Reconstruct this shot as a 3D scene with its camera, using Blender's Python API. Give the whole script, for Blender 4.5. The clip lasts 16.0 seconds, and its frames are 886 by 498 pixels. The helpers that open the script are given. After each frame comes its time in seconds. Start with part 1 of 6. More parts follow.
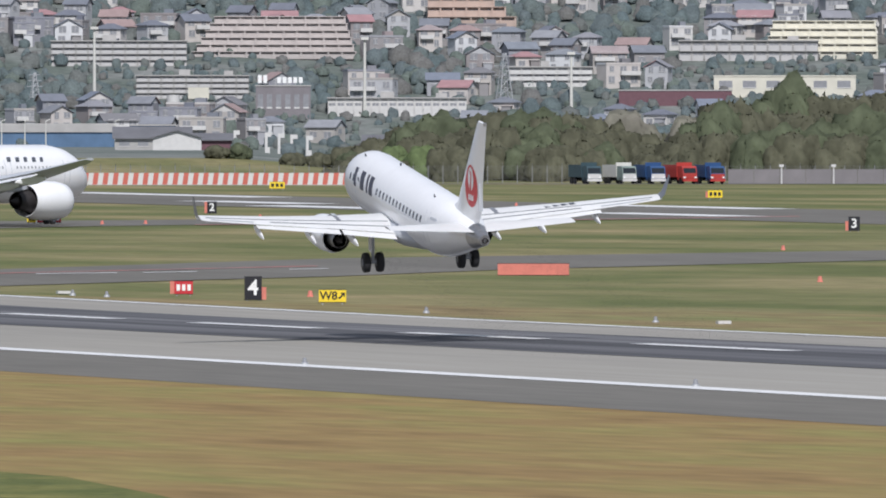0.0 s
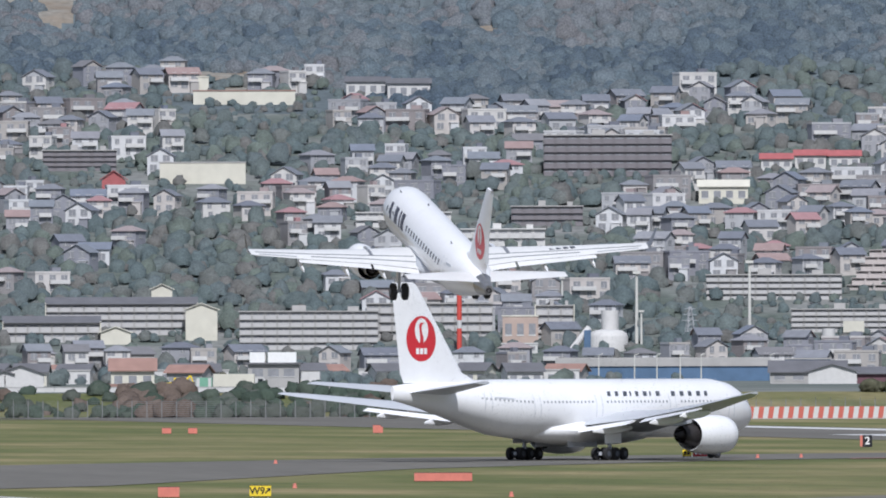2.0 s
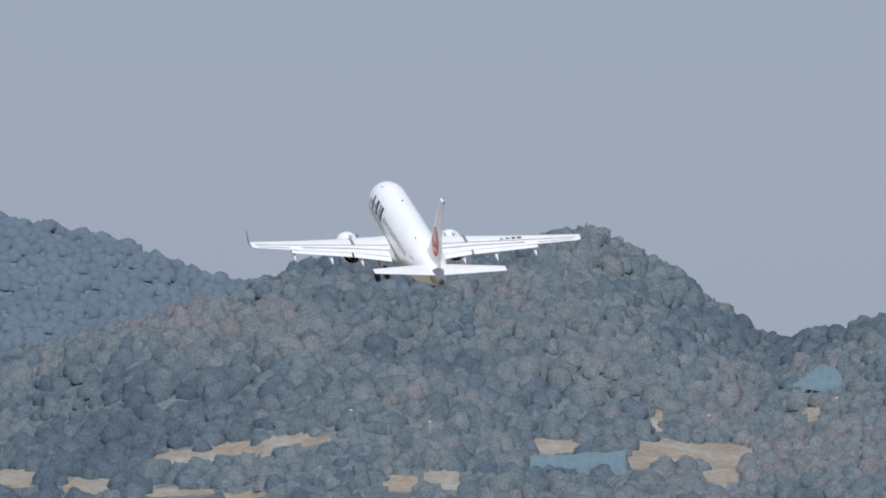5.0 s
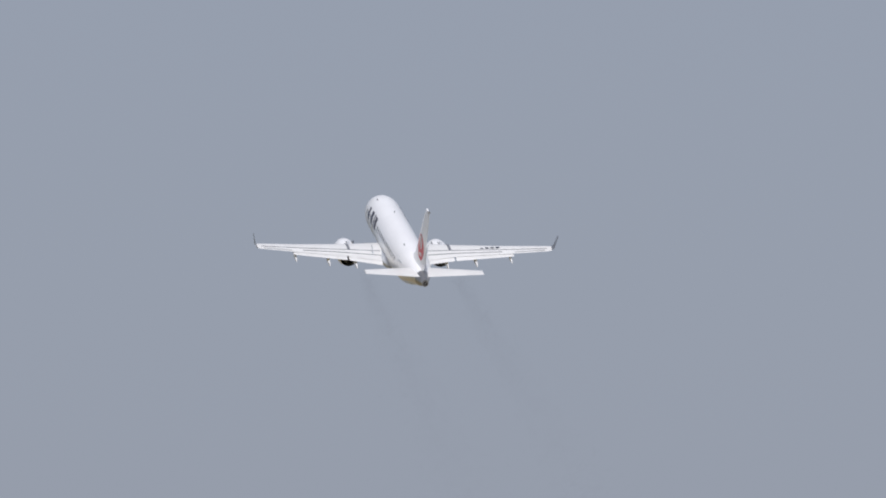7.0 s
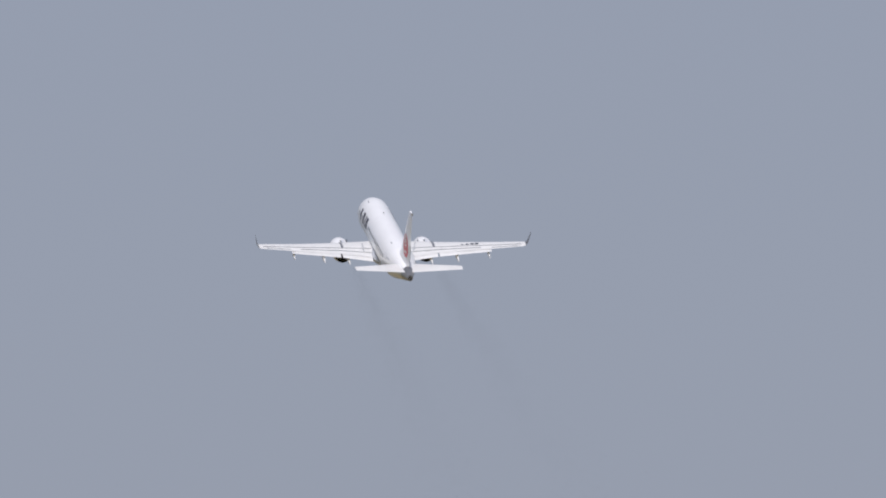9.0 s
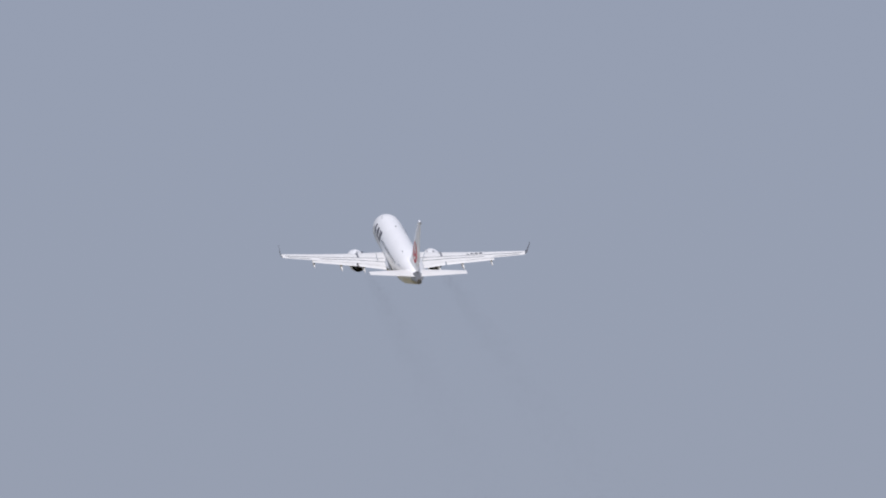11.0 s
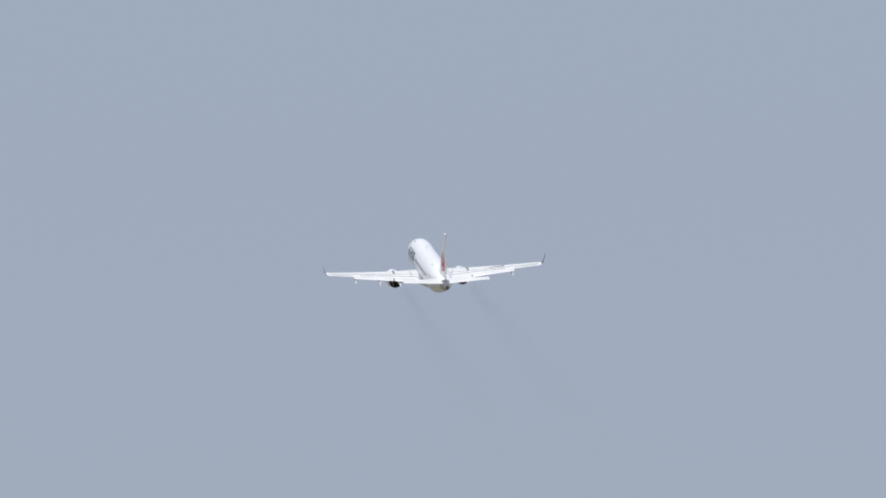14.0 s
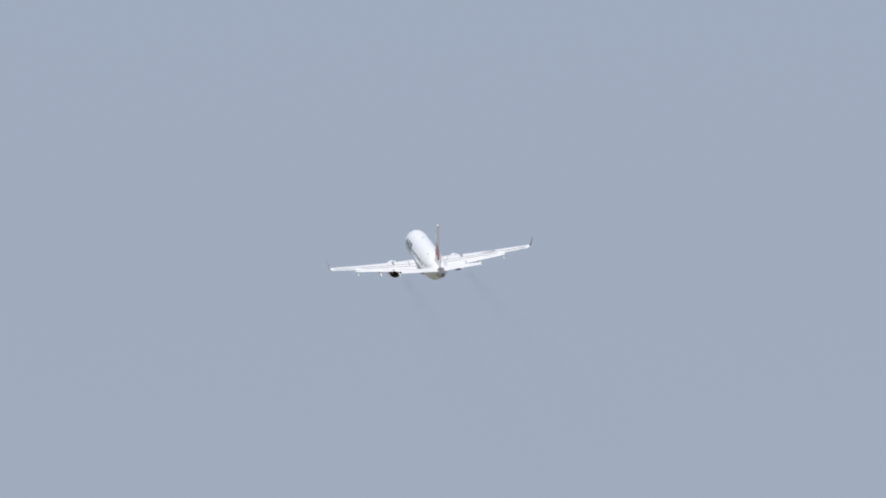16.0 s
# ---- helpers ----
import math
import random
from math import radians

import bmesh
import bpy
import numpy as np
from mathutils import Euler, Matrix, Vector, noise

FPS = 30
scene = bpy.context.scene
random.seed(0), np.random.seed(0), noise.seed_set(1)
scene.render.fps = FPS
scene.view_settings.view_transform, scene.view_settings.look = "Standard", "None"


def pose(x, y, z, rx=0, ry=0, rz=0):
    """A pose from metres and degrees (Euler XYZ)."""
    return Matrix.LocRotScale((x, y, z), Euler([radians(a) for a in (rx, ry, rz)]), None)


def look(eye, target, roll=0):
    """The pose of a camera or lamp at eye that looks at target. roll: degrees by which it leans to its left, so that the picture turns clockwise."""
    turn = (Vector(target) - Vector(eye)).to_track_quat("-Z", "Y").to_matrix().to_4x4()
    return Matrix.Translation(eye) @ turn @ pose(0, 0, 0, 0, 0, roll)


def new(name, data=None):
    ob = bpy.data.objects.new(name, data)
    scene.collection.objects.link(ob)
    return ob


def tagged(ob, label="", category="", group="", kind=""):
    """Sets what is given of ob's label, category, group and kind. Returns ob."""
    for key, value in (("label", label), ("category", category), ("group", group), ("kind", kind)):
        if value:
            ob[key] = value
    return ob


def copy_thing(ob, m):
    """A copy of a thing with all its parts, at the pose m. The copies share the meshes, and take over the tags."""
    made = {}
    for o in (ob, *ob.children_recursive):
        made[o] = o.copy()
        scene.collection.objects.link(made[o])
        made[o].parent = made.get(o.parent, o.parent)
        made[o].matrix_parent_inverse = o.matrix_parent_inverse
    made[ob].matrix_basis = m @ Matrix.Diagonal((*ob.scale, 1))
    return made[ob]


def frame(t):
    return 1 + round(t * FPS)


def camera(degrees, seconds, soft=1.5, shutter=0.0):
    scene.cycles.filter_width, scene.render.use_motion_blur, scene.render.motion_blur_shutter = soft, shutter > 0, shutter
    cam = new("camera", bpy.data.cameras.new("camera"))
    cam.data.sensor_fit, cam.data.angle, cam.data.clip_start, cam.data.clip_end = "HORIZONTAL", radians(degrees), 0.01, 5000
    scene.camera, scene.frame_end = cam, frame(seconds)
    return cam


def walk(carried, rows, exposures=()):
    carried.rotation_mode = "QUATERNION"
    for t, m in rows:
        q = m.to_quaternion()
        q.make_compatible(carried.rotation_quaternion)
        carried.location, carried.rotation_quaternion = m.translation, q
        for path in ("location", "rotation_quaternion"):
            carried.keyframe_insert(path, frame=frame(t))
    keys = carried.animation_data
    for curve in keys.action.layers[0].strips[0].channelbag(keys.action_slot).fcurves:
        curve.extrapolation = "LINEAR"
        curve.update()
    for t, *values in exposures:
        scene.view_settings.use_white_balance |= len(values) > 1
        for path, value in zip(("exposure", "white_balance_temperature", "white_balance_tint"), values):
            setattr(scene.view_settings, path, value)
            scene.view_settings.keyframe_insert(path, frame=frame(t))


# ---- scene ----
cam = camera(3.0450, 16.0, soft=1.9)
EYE = (0.0, 0.0, 11.7)

CAMERA_ROWS = [  # seconds, turn to the right, tilt up, lean to the left, in degrees
    (0.0, -0.0000, -0.4156, 0.000),
    (0.5, -0.3888, -0.2029, -0.136),
    (1.0, -1.1425, -0.0028, -0.073),
    (1.5, -1.8963, 0.1465, -0.071),
    (2.0, -2.2513, 0.3907, -0.148),
    (2.5, -2.7542, 0.5827, -0.074),
    (3.0, -3.0857, 0.8174, -0.044),
    (3.5, -3.5250, 1.1547, 0.108),
    (4.0, -3.8696, 1.4463, -0.072),
    (4.5, -4.1212, 1.6981, -0.084),
    (5.0, -4.5345, 1.9710, 0.050),
    (5.2, -4.6875, 2.1209, 0.185),
    (6.0, -5.1251, 2.5906, 0.000),
    (6.5, -5.3673, 2.8631, 0.000),
    (7.0, -5.5980, 3.1210, 0.000),
    (7.5, -5.8275, 3.3656, 0.000),
    (8.0, -6.0332, 3.5749, 0.000),
    (8.5, -6.2515, 3.7841, 0.000),
    (9.0, -6.4436, 4.0223, 0.000),
    (9.5, -6.6300, 4.2609, 0.000),
    (10.0, -6.8191, 4.4739, 0.000),
    (10.5, -7.0090, 4.6493, 0.000),
    (11.0, -7.2091, 4.8067, 0.000),
    (11.5, -7.4082, 4.9041, 0.000),
    (12.0, -7.5940, 5.0002, 0.000),
    (12.5, -7.7550, 5.1021, 0.000),
    (13.0, -7.9043, 5.1881, 0.000),
    (13.5, -8.0830, 5.3513, 0.000),
    (14.0, -8.1869, 5.5064, 0.000),
    (14.5, -8.3112, 5.6251, 0.000),
    (15.0, -8.4109, 5.6923, 0.000),
    (15.5, -8.5140, 5.7649, 0.000),
    (16.0, -8.6426, 5.8298, 0.000),
]
JET_ROWS = [  # seconds, x, y, z, heading, pitch, bank
    (0.0, -1.31, 889.92, 7.43, -13.32, 6.62, -2.53),
    (0.5, -10.99, 926.21, 9.31, -13.46, 7.65, -2.29),
    (1.0, -20.72, 962.58, 11.85, -13.58, 8.72, -1.77),
    (1.5, -30.75, 999.02, 14.98, -13.63, 9.82, -1.20),
    (2.0, -40.88, 1035.53, 18.92, -13.58, 10.94, -0.84),
    (2.5, -51.06, 1072.09, 23.37, -13.55, 11.95, -0.76),
    (3.0, -60.63, 1108.73, 28.09, -13.63, 12.80, -0.94),
    (3.5, -70.87, 1145.37, 34.01, -13.75, 13.42, -1.30),
    (4.0, -81.14, 1182.02, 40.71, -13.88, 13.86, -1.62),
    (4.5, -91.71, 1218.65, 47.99, -13.95, 14.36, -1.72),
    (5.0, -102.06, 1255.28, 55.92, -13.88, 15.11, -1.81),
    (6.0, -121.57, 1328.62, 72.42, -13.95, 15.58, -1.22),
    (6.5, -131.33, 1365.27, 80.67, -14.00, 15.76, -0.86),
    (7.0, -141.08, 1401.91, 88.92, -14.02, 15.89, 0.03),
    (7.5, -150.82, 1438.52, 97.17, -14.09, 16.15, -0.16),
    (8.0, -160.55, 1475.11, 105.42, -14.20, 16.50, -0.56),
    (8.5, -170.28, 1511.65, 113.67, -14.36, 16.81, -0.97),
    (9.0, -179.99, 1548.14, 121.92, -14.51, 17.01, -1.19),
    (9.5, -189.68, 1584.58, 130.17, -14.61, 17.14, -1.16),
    (10.0, -199.36, 1620.95, 138.42, -14.66, 17.24, -1.09),
    (10.5, -209.01, 1657.24, 146.67, -14.73, 17.23, -1.16),
    (11.0, -218.65, 1693.44, 154.92, -14.97, 16.40, -1.50),
    (11.5, -228.29, 1729.68, 161.67, -15.12, 15.96, -1.67),
    (12.0, -237.91, 1765.82, 168.42, -15.25, 15.36, -1.31),
    (12.5, -247.49, 1801.85, 175.17, -15.48, 15.20, -2.06),
    (13.0, -257.05, 1837.76, 181.92, -15.54, 14.89, -2.77),
    (13.5, -266.57, 1873.54, 188.67, -15.48, 14.52, -3.25),
    (14.0, -276.05, 1909.18, 195.42, -15.48, 14.31, -3.64),
    (14.5, -285.49, 1944.67, 202.17, -15.61, 14.40, -4.29),
    (15.0, -294.89, 1980.00, 208.92, -15.84, 14.59, -5.49),
    (15.5, -304.25, 2015.15, 215.67, -16.08, 14.65, -6.82),
    (16.0, -313.55, 2050.12, 222.42, -16.19, 14.49, -7.58),
]
walk(cam, [(t, pose(*EYE, 90 + up, 0, -turn) @ pose(0, 0, 0, 0, 0, lean)) for t, turn, up, lean in CAMERA_ROWS],
     exposures=[(0.0, 0.03, 6100, 13), (1.0, 0.08, 6000, 12), (2.0, 0.0, 5930, 13), (3.0, 0.0, 5880, 14), (4.0, 0.01, 5900, 13), (5.0, 0.03, 6000, 12), (7.5, -0.21, 6220, 15), (12.5, -0.16, 6100, 17), (13.3, -0.1, 6150, 13), (13.7, 0.06, 6140, 12), (16.0, 0.06, 6140, 12)])

# ---- light ----
SUN_TURN, SUN_UP = 172.0, 46.0   # degrees to the right of the world's y axis, and above the horizon
world = bpy.data.worlds.new("sky")
scene.world = world
world.use_nodes = True
sky = world.node_tree.nodes.new("ShaderNodeTexSky")
sky.sky_type, sky.sun_disc = "NISHITA", False
sky.sun_elevation, sky.sun_rotation = radians(SUN_UP), radians(SUN_TURN)
sky.air_density, sky.dust_density, sky.ozone_density, sky.altitude = 1.0, 1.6, 2.5, 20.0
veil = world.node_tree.nodes.new("ShaderNodeMix")   # a hazy sky: an even pale veil before the blue
veil.data_type = "RGBA"
veil.inputs["Factor"].default_value = 0.86
veil.inputs["B"].default_value = (3.38, 3.7, 4.32, 1)
world.node_tree.links.new(sky.outputs[0], veil.inputs["A"])
world.node_tree.links.new(veil.outputs["Result"], world.node_tree.nodes["Background"].inputs[0])
world.node_tree.nodes["Background"].inputs[1].default_value = 0.1
sun_data = bpy.data.lights.new("sun", "SUN")
sun_data.energy, sun_data.angle, sun_data.color = 3.7, radians(0.53), (1.0, 0.965, 0.91)
sun = new("sun", sun_data)
_d = Vector((math.sin(radians(SUN_TURN)) * math.cos(radians(SUN_UP)), math.cos(radians(SUN_TURN)) * math.cos(radians(SUN_UP)), math.sin(radians(SUN_UP))))
sun.matrix_world = look(_d * 100, (0, 0, 0))


# ---- materials ----
def material(name, color, rough=0.6, metal=0.0, vary=0.15, scale=1.0, grain=0.08, grain_scale=12.0, bump=0.0, second=None, amount=0.5, tints=None, island=False, stretch=None, coat=0.0, spec=0.5, thin=0.0, deep=0.02):
    """Two scales of noise over a base colour; second: another colour in patches; tints: colours picked thing by thing."""
    m = bpy.data.materials.new(name)
    m.use_nodes = True
    n, l = m.node_tree.nodes, m.node_tree.links
    b = n["Principled BSDF"]
    b.inputs["Roughness"].default_value, b.inputs["Metallic"].default_value = rough, metal
    b.inputs["Coat Weight"].default_value = coat
    b.inputs["Specular IOR Level"].default_value = spec
    co = n.new("ShaderNodeTexCoord")
    src = co.outputs["Object"]
    if stretch:
        mp = n.new("ShaderNodeMapping")
        mp.vector_type = "TEXTURE"
        mp.inputs["Rotation"].default_value[2] = radians(-stretch[1])
        mp.inputs["Scale"].default_value = [1 / q for q in stretch[0]]
        l.new(src, mp.inputs[0])
        src = mp.outputs[0]

    def noise_at(s, detail):
        t = n.new("ShaderNodeTexNoise")
        t.inputs["Scale"].default_value, t.inputs["Detail"].default_value = s, detail
        l.new(src, t.inputs["Vector"])
        return t.outputs["Fac"]

    def mix(a, c, f, kind="MIX"):
        x = n.new("ShaderNodeMix")
        x.data_type, x.blend_type = "RGBA", kind
        for sock, v in ((x.inputs["A"], a), (x.inputs["B"], c)):
            if isinstance(v, tuple):
                sock.default_value = (*v, 1)
            else:
                l.new(v, sock)
        if isinstance(f, float):
            x.inputs["Factor"].default_value = f
        else:
            l.new(f, x.inputs["Factor"])
        return x.outputs["Result"]

    def ramp(f, lo, hi, a=(0, 0, 0), c=(1, 1, 1)):
        r = n.new("ShaderNodeValToRGB")
        r.color_ramp.elements[0].position, r.color_ramp.elements[1].position = lo, hi
        r.color_ramp.elements[0].color, r.color_ramp.elements[1].color = (*a, 1), (*c, 1)
        l.new(f, r.inputs[0])
        return r.outputs[0]

    base = color
    if tints:
        if island == "tint":
            at = n.new("ShaderNodeAttribute")
            at.attribute_name = "tint"
            pick = at.outputs["Fac"]
        elif island:
            pick = n.new("ShaderNodeNewGeometry").outputs["Random Per Island"]
        else:
            pick = n.new("ShaderNodeObjectInfo").outputs["Random"]
        r = n.new("ShaderNodeValToRGB")
        r.color_ramp.interpolation = "CONSTANT"
        for i, c in enumerate(tints):
            e = r.color_ramp.elements[0] if i == 0 else r.color_ramp.elements.new(i / len(tints))
            e.color = (*c, 1)
            e.position = i / len(tints)
        r.color_ramp.elements.remove(r.color_ramp.elements[-1]) if len(r.color_ramp.elements) > len(tints) else None
        l.new(pick, r.inputs[0])
        base = r.outputs[0]
    coarse, fine = noise_at(scale, 4.0), noise_at(grain_scale, 3.0)
    if second:
        base = mix(base, second, ramp(coarse, 0.5 - 0.25 * amount, 0.5 + 0.3 * (1 - amount) + 0.05))
    base = mix(base, ramp(coarse, 0.25, 0.75, (1 - vary,) * 3, (1 + vary,) * 3), 1.0, "MULTIPLY")
    base = mix(base, ramp(fine, 0.25, 0.75, (1 - grain,) * 3, (1 + grain,) * 3), 1.0, "MULTIPLY")
    l.new(base, b.inputs["Base Color"])
    if thin:
        tr, ad = n.new("ShaderNodeBsdfTranslucent"), n.new("ShaderNodeMixShader")
        l.new(base, tr.inputs[0])
        ad.inputs[0].default_value = thin
        l.new(b.outputs[0], ad.inputs[1])
        l.new(tr.outputs[0], ad.inputs[2])
        l.new(ad.outputs[0], n["Material Output"].inputs[0])
    if bump:
        bp = n.new("ShaderNodeBump")
        bp.inputs["Strength"].default_value, bp.inputs["Distance"].default_value = bump, deep
        l.new(fine, bp.inputs["Height"])
        l.new(bp.outputs[0], b.inputs["Normal"])
    return m


AIRFIELD = -14.6   # the runway's direction, degrees to the right of y
WHITE = material("white_aircraft_paint", (0.9, 0.9, 0.9), 0.28, vary=0.03, scale=0.4, grain=0.02, grain_scale=3, coat=0.3)
WINGWHITE = material("pale_wing_paint", (0.7, 0.7, 0.69), 0.4, vary=0.06, scale=0.6, grain=0.03, grain_scale=3)
GREYP = material("grey_aircraft_paint", (0.52, 0.54, 0.57), 0.4, vary=0.06, scale=0.5, grain=0.03)
WINGLETG = material("winglet_grey_paint", (0.17, 0.18, 0.20), 0.4, vary=0.1)
DARKP = material("dark_grey_paint", (0.07, 0.08, 0.10), 0.4, vary=0.1)
BLACKM = material("black_markings", (0.03, 0.03, 0.05), 0.4, vary=0.1)
REDP = material("red_tail_paint", (0.6, 0.028, 0.04), 0.35, vary=0.05)
METAL = material("bare_metal", (0.45, 0.44, 0.43), 0.35, 0.9, vary=0.15, scale=3)
SOOT = material("sooty_metal", (0.05, 0.045, 0.045), 0.6, 0.5, vary=0.3, scale=3)
RUBBER = material("tyre_rubber", (0.02, 0.02, 0.022), 0.8, vary=0.2, scale=4)
GLASS = material("dark_window_glass", (0.02, 0.025, 0.03), 0.08, vary=0.1)
WINDOWG = material("pale_cabin_glass", (0.33, 0.34, 0.36), 0.15, vary=0.1)
GRASS = material("airfield_grass", (0.134, 0.15, 0.058), 0.9, vary=0.22, scale=0.035, grain=0.18, grain_scale=0.5, second=(0.25, 0.20, 0.11), amount=0.34, stretch=((1.0, 0.4, 1.0), AIRFIELD), spec=0.1)
DRYGRASS = material("dry_mown_grass", (0.31, 0.212, 0.092), 0.9, vary=0.4, scale=0.13, grain=0.2, grain_scale=0.55, second=(0.17, 0.155, 0.055), amount=0.5, stretch=((1.0, 0.22, 1.0), AIRFIELD), spec=0.1)
VERGE = material("half_dry_verge_grass", (0.265, 0.205, 0.105), 0.9, vary=0.35, scale=0.1, grain=0.25, grain_scale=0.4, second=(0.125, 0.14, 0.055), amount=0.45, stretch=((1.0, 0.2, 1.0), AIRFIELD), spec=0.1)
GREENPATCH = material("lush_grass", (0.115, 0.135, 0.045), 0.9, vary=0.3, scale=0.2, grain=0.3, grain_scale=2.0, second=(0.16, 0.15, 0.05), amount=0.4, spec=0.1)
CONCRETE = material("runway_concrete", (0.305, 0.29, 0.256), 0.85, vary=0.12, scale=0.05, grain=0.08, grain_scale=0.6, stretch=((1.0, 0.05, 1.0), AIRFIELD), spec=0.2)
ASPHALT = material("old_asphalt", (0.15, 0.142, 0.124), 0.85, vary=0.15, scale=0.06, grain=0.12, grain_scale=0.8, stretch=((1.0, 0.1, 1.0), AIRFIELD), spec=0.2)
TYREMARK = material("rubber_marks", (0.085, 0.085, 0.09), 0.8, vary=0.3, scale=0.35, grain=0.2, grain_scale=1.5, second=(0.15, 0.15, 0.155), amount=0.4, stretch=((1.0, 0.015, 1.0), AIRFIELD), spec=0.2)
PAINT = material("white_road_paint", (0.75, 0.75, 0.74), 0.7, vary=0.15, scale=0.4, grain=0.15, grain_scale=2, second=(0.45, 0.45, 0.45), amount=0.2)
REDLINE = material("faded_red_paint", (0.42, 0.16, 0.14), 0.8, vary=0.2, scale=0.3, second=(0.18, 0.15, 0.15), amount=0.5)
ORANGE = material("orange_board_paint", (0.64, 0.20, 0.15), 0.6, vary=0.1, scale=2)
SIGNRED = material("red_sign_face", (0.55, 0.03, 0.04), 0.5, vary=0.08)
SIGNYEL = material("yellow_sign_face", (0.85, 0.62, 0.03), 0.5, vary=0.06)
SIGNBLK = material("black_sign_face", (0.015, 0.015, 0.02), 0.5, vary=0.1)
SIGNWHT = material("white_lettering", (0.85, 0.85, 0.83), 0.5, vary=0.05)
# Aerial haze is put into the floor colour as a blue-grey cast.
HAZYFLOOR = material("haze_tinted_forest_floor", (0.12, 0.145, 0.155), 0.95, vary=0.2, scale=0.05, grain=0.2, grain_scale=0.5, spec=0.1)
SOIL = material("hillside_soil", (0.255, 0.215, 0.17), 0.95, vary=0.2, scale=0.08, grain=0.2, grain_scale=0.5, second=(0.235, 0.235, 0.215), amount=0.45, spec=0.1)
# Green with a little blue mixed in, painting haze over the town.
LAND = material("hazed_town_ground", (0.135, 0.16, 0.14), 0.95, vary=0.3, scale=0.03, grain=0.25, grain_scale=0.3, second=(0.19, 0.19, 0.185), amount=0.4, spec=0.1)
# These leaf tints carry distance haze: greens lifted and shifted to blue-grey.
HAZYLEAF = material("haze_tinted_leaves", (0.1, 0.1, 0.1), 0.9, vary=0.14, scale=0.12, grain=0.38, grain_scale=1.9, spec=0.1, island="tint", thin=0.55, bump=0.8, deep=0.35,
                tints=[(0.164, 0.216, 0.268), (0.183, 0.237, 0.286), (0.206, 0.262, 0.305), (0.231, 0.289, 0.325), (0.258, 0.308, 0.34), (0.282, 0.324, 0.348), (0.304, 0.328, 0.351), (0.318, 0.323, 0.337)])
EDGELEAF = material("hedgerow_leaves", (0.1, 0.1, 0.1), 0.9, vary=0.2, scale=0.6, grain=0.4, grain_scale=2.6, bump=0.9, deep=0.35, spec=0.1, island="tint", thin=0.4,
                    tints=[(0.125, 0.14, 0.09), (0.145, 0.145, 0.098), (0.115, 0.135, 0.088), (0.13, 0.15, 0.092)])
# Far ridge: floor and leaves coloured bluer still, painting in more haze.
FARHAZYFLOOR = material("hazed_mountain_floor", (0.13, 0.165, 0.2), 0.95, vary=0.12, scale=0.03, grain=0.15, grain_scale=0.3, spec=0.05)
FARHAZYLEAF = material("hazed_mountain_leaves", (0.2, 0.258, 0.32), 0.9, vary=0.12, scale=0.1, spec=0.05, thin=0.45, bump=0.4, deep=0.4, grain_scale=1.0)
# Town greenery greyed and blued in its tints to imitate haze.
HAZYGARDEN = material("hazed_garden_leaves", (0.06, 0.085, 0.035), 0.8, vary=0.2, scale=0.3, grain=0.25, grain_scale=2.2, bump=0.7, deep=0.35, spec=0.15, island="tint", thin=0.3,
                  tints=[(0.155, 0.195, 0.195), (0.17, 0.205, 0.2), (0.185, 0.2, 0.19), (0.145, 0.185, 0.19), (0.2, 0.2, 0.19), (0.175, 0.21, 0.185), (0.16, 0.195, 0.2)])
SCRUB = material("bank_scrub_leaves", (0.1, 0.1, 0.1), 0.85, vary=0.25, scale=0.15, grain=0.15, grain_scale=2.0, bump=0.6, deep=0.4, spec=0.1, island="tint", thin=0.3,
                 tints=[(0.085, 0.115, 0.09), (0.10, 0.125, 0.10), (0.125, 0.14, 0.12), (0.19, 0.15, 0.125)])
BALCONY = material("pale_balcony_parapet", (0.50, 0.49, 0.48), 0.85, vary=0.08, scale=0.3)
BRIGHTLEAF = material("fresh_green_leaves", (0.145, 0.19, 0.085), 0.8, vary=0.25, scale=0.4, grain=0.35, grain_scale=2.6, bump=0.8, deep=0.35, spec=0.15, thin=0.3)
BLOSSOM = material("faded_blossom", (0.27, 0.25, 0.21), 0.8, vary=0.3, scale=0.4, grain=0.4, grain_scale=2.6, second=(0.16, 0.17, 0.12), amount=0.5, bump=0.8, deep=0.35, spec=0.1, thin=0.3)
BARK = material("grey_brown_bark", (0.13, 0.10, 0.08), 0.9, vary=0.25, scale=2)
# House walls and roofs pulled towards blue to paint in the town's haze.
HAZED_WALLS = [(0.437, 0.443, 0.456), (0.583, 0.568, 0.543), (0.294, 0.281, 0.281), (0.53, 0.494, 0.466), (0.257, 0.261, 0.292), (0.618, 0.614, 0.612), (0.342, 0.345, 0.366), (0.275, 0.251, 0.249), (0.6, 0.605, 0.612), (0.266, 0.271, 0.302), (0.408, 0.384, 0.36), (0.565, 0.541, 0.519)]
HAZED_ROOFS = [(0.163, 0.175, 0.206), (0.184, 0.196, 0.223), (0.224, 0.232, 0.257), (0.184, 0.181, 0.189), (0.265, 0.27, 0.29), (0.175, 0.196, 0.24), (0.308, 0.225, 0.213), (0.204, 0.212, 0.233), (0.154, 0.164, 0.195), (0.194, 0.212, 0.24), (0.244, 0.243, 0.262), (0.175, 0.186, 0.211), (0.316, 0.264, 0.26), (0.215, 0.228, 0.25), (0.169, 0.181, 0.211), (0.342, 0.198, 0.204)]
WALL = material("house_render", (0.6, 0.6, 0.55), 0.85, vary=0.08, scale=0.4, grain=0.05, tints=HAZED_WALLS)
ROOF = material("house_roof_tiles", (0.1, 0.1, 0.1), 0.6, vary=0.12, scale=0.5, grain=0.1, grain_scale=4, tints=HAZED_ROOFS)
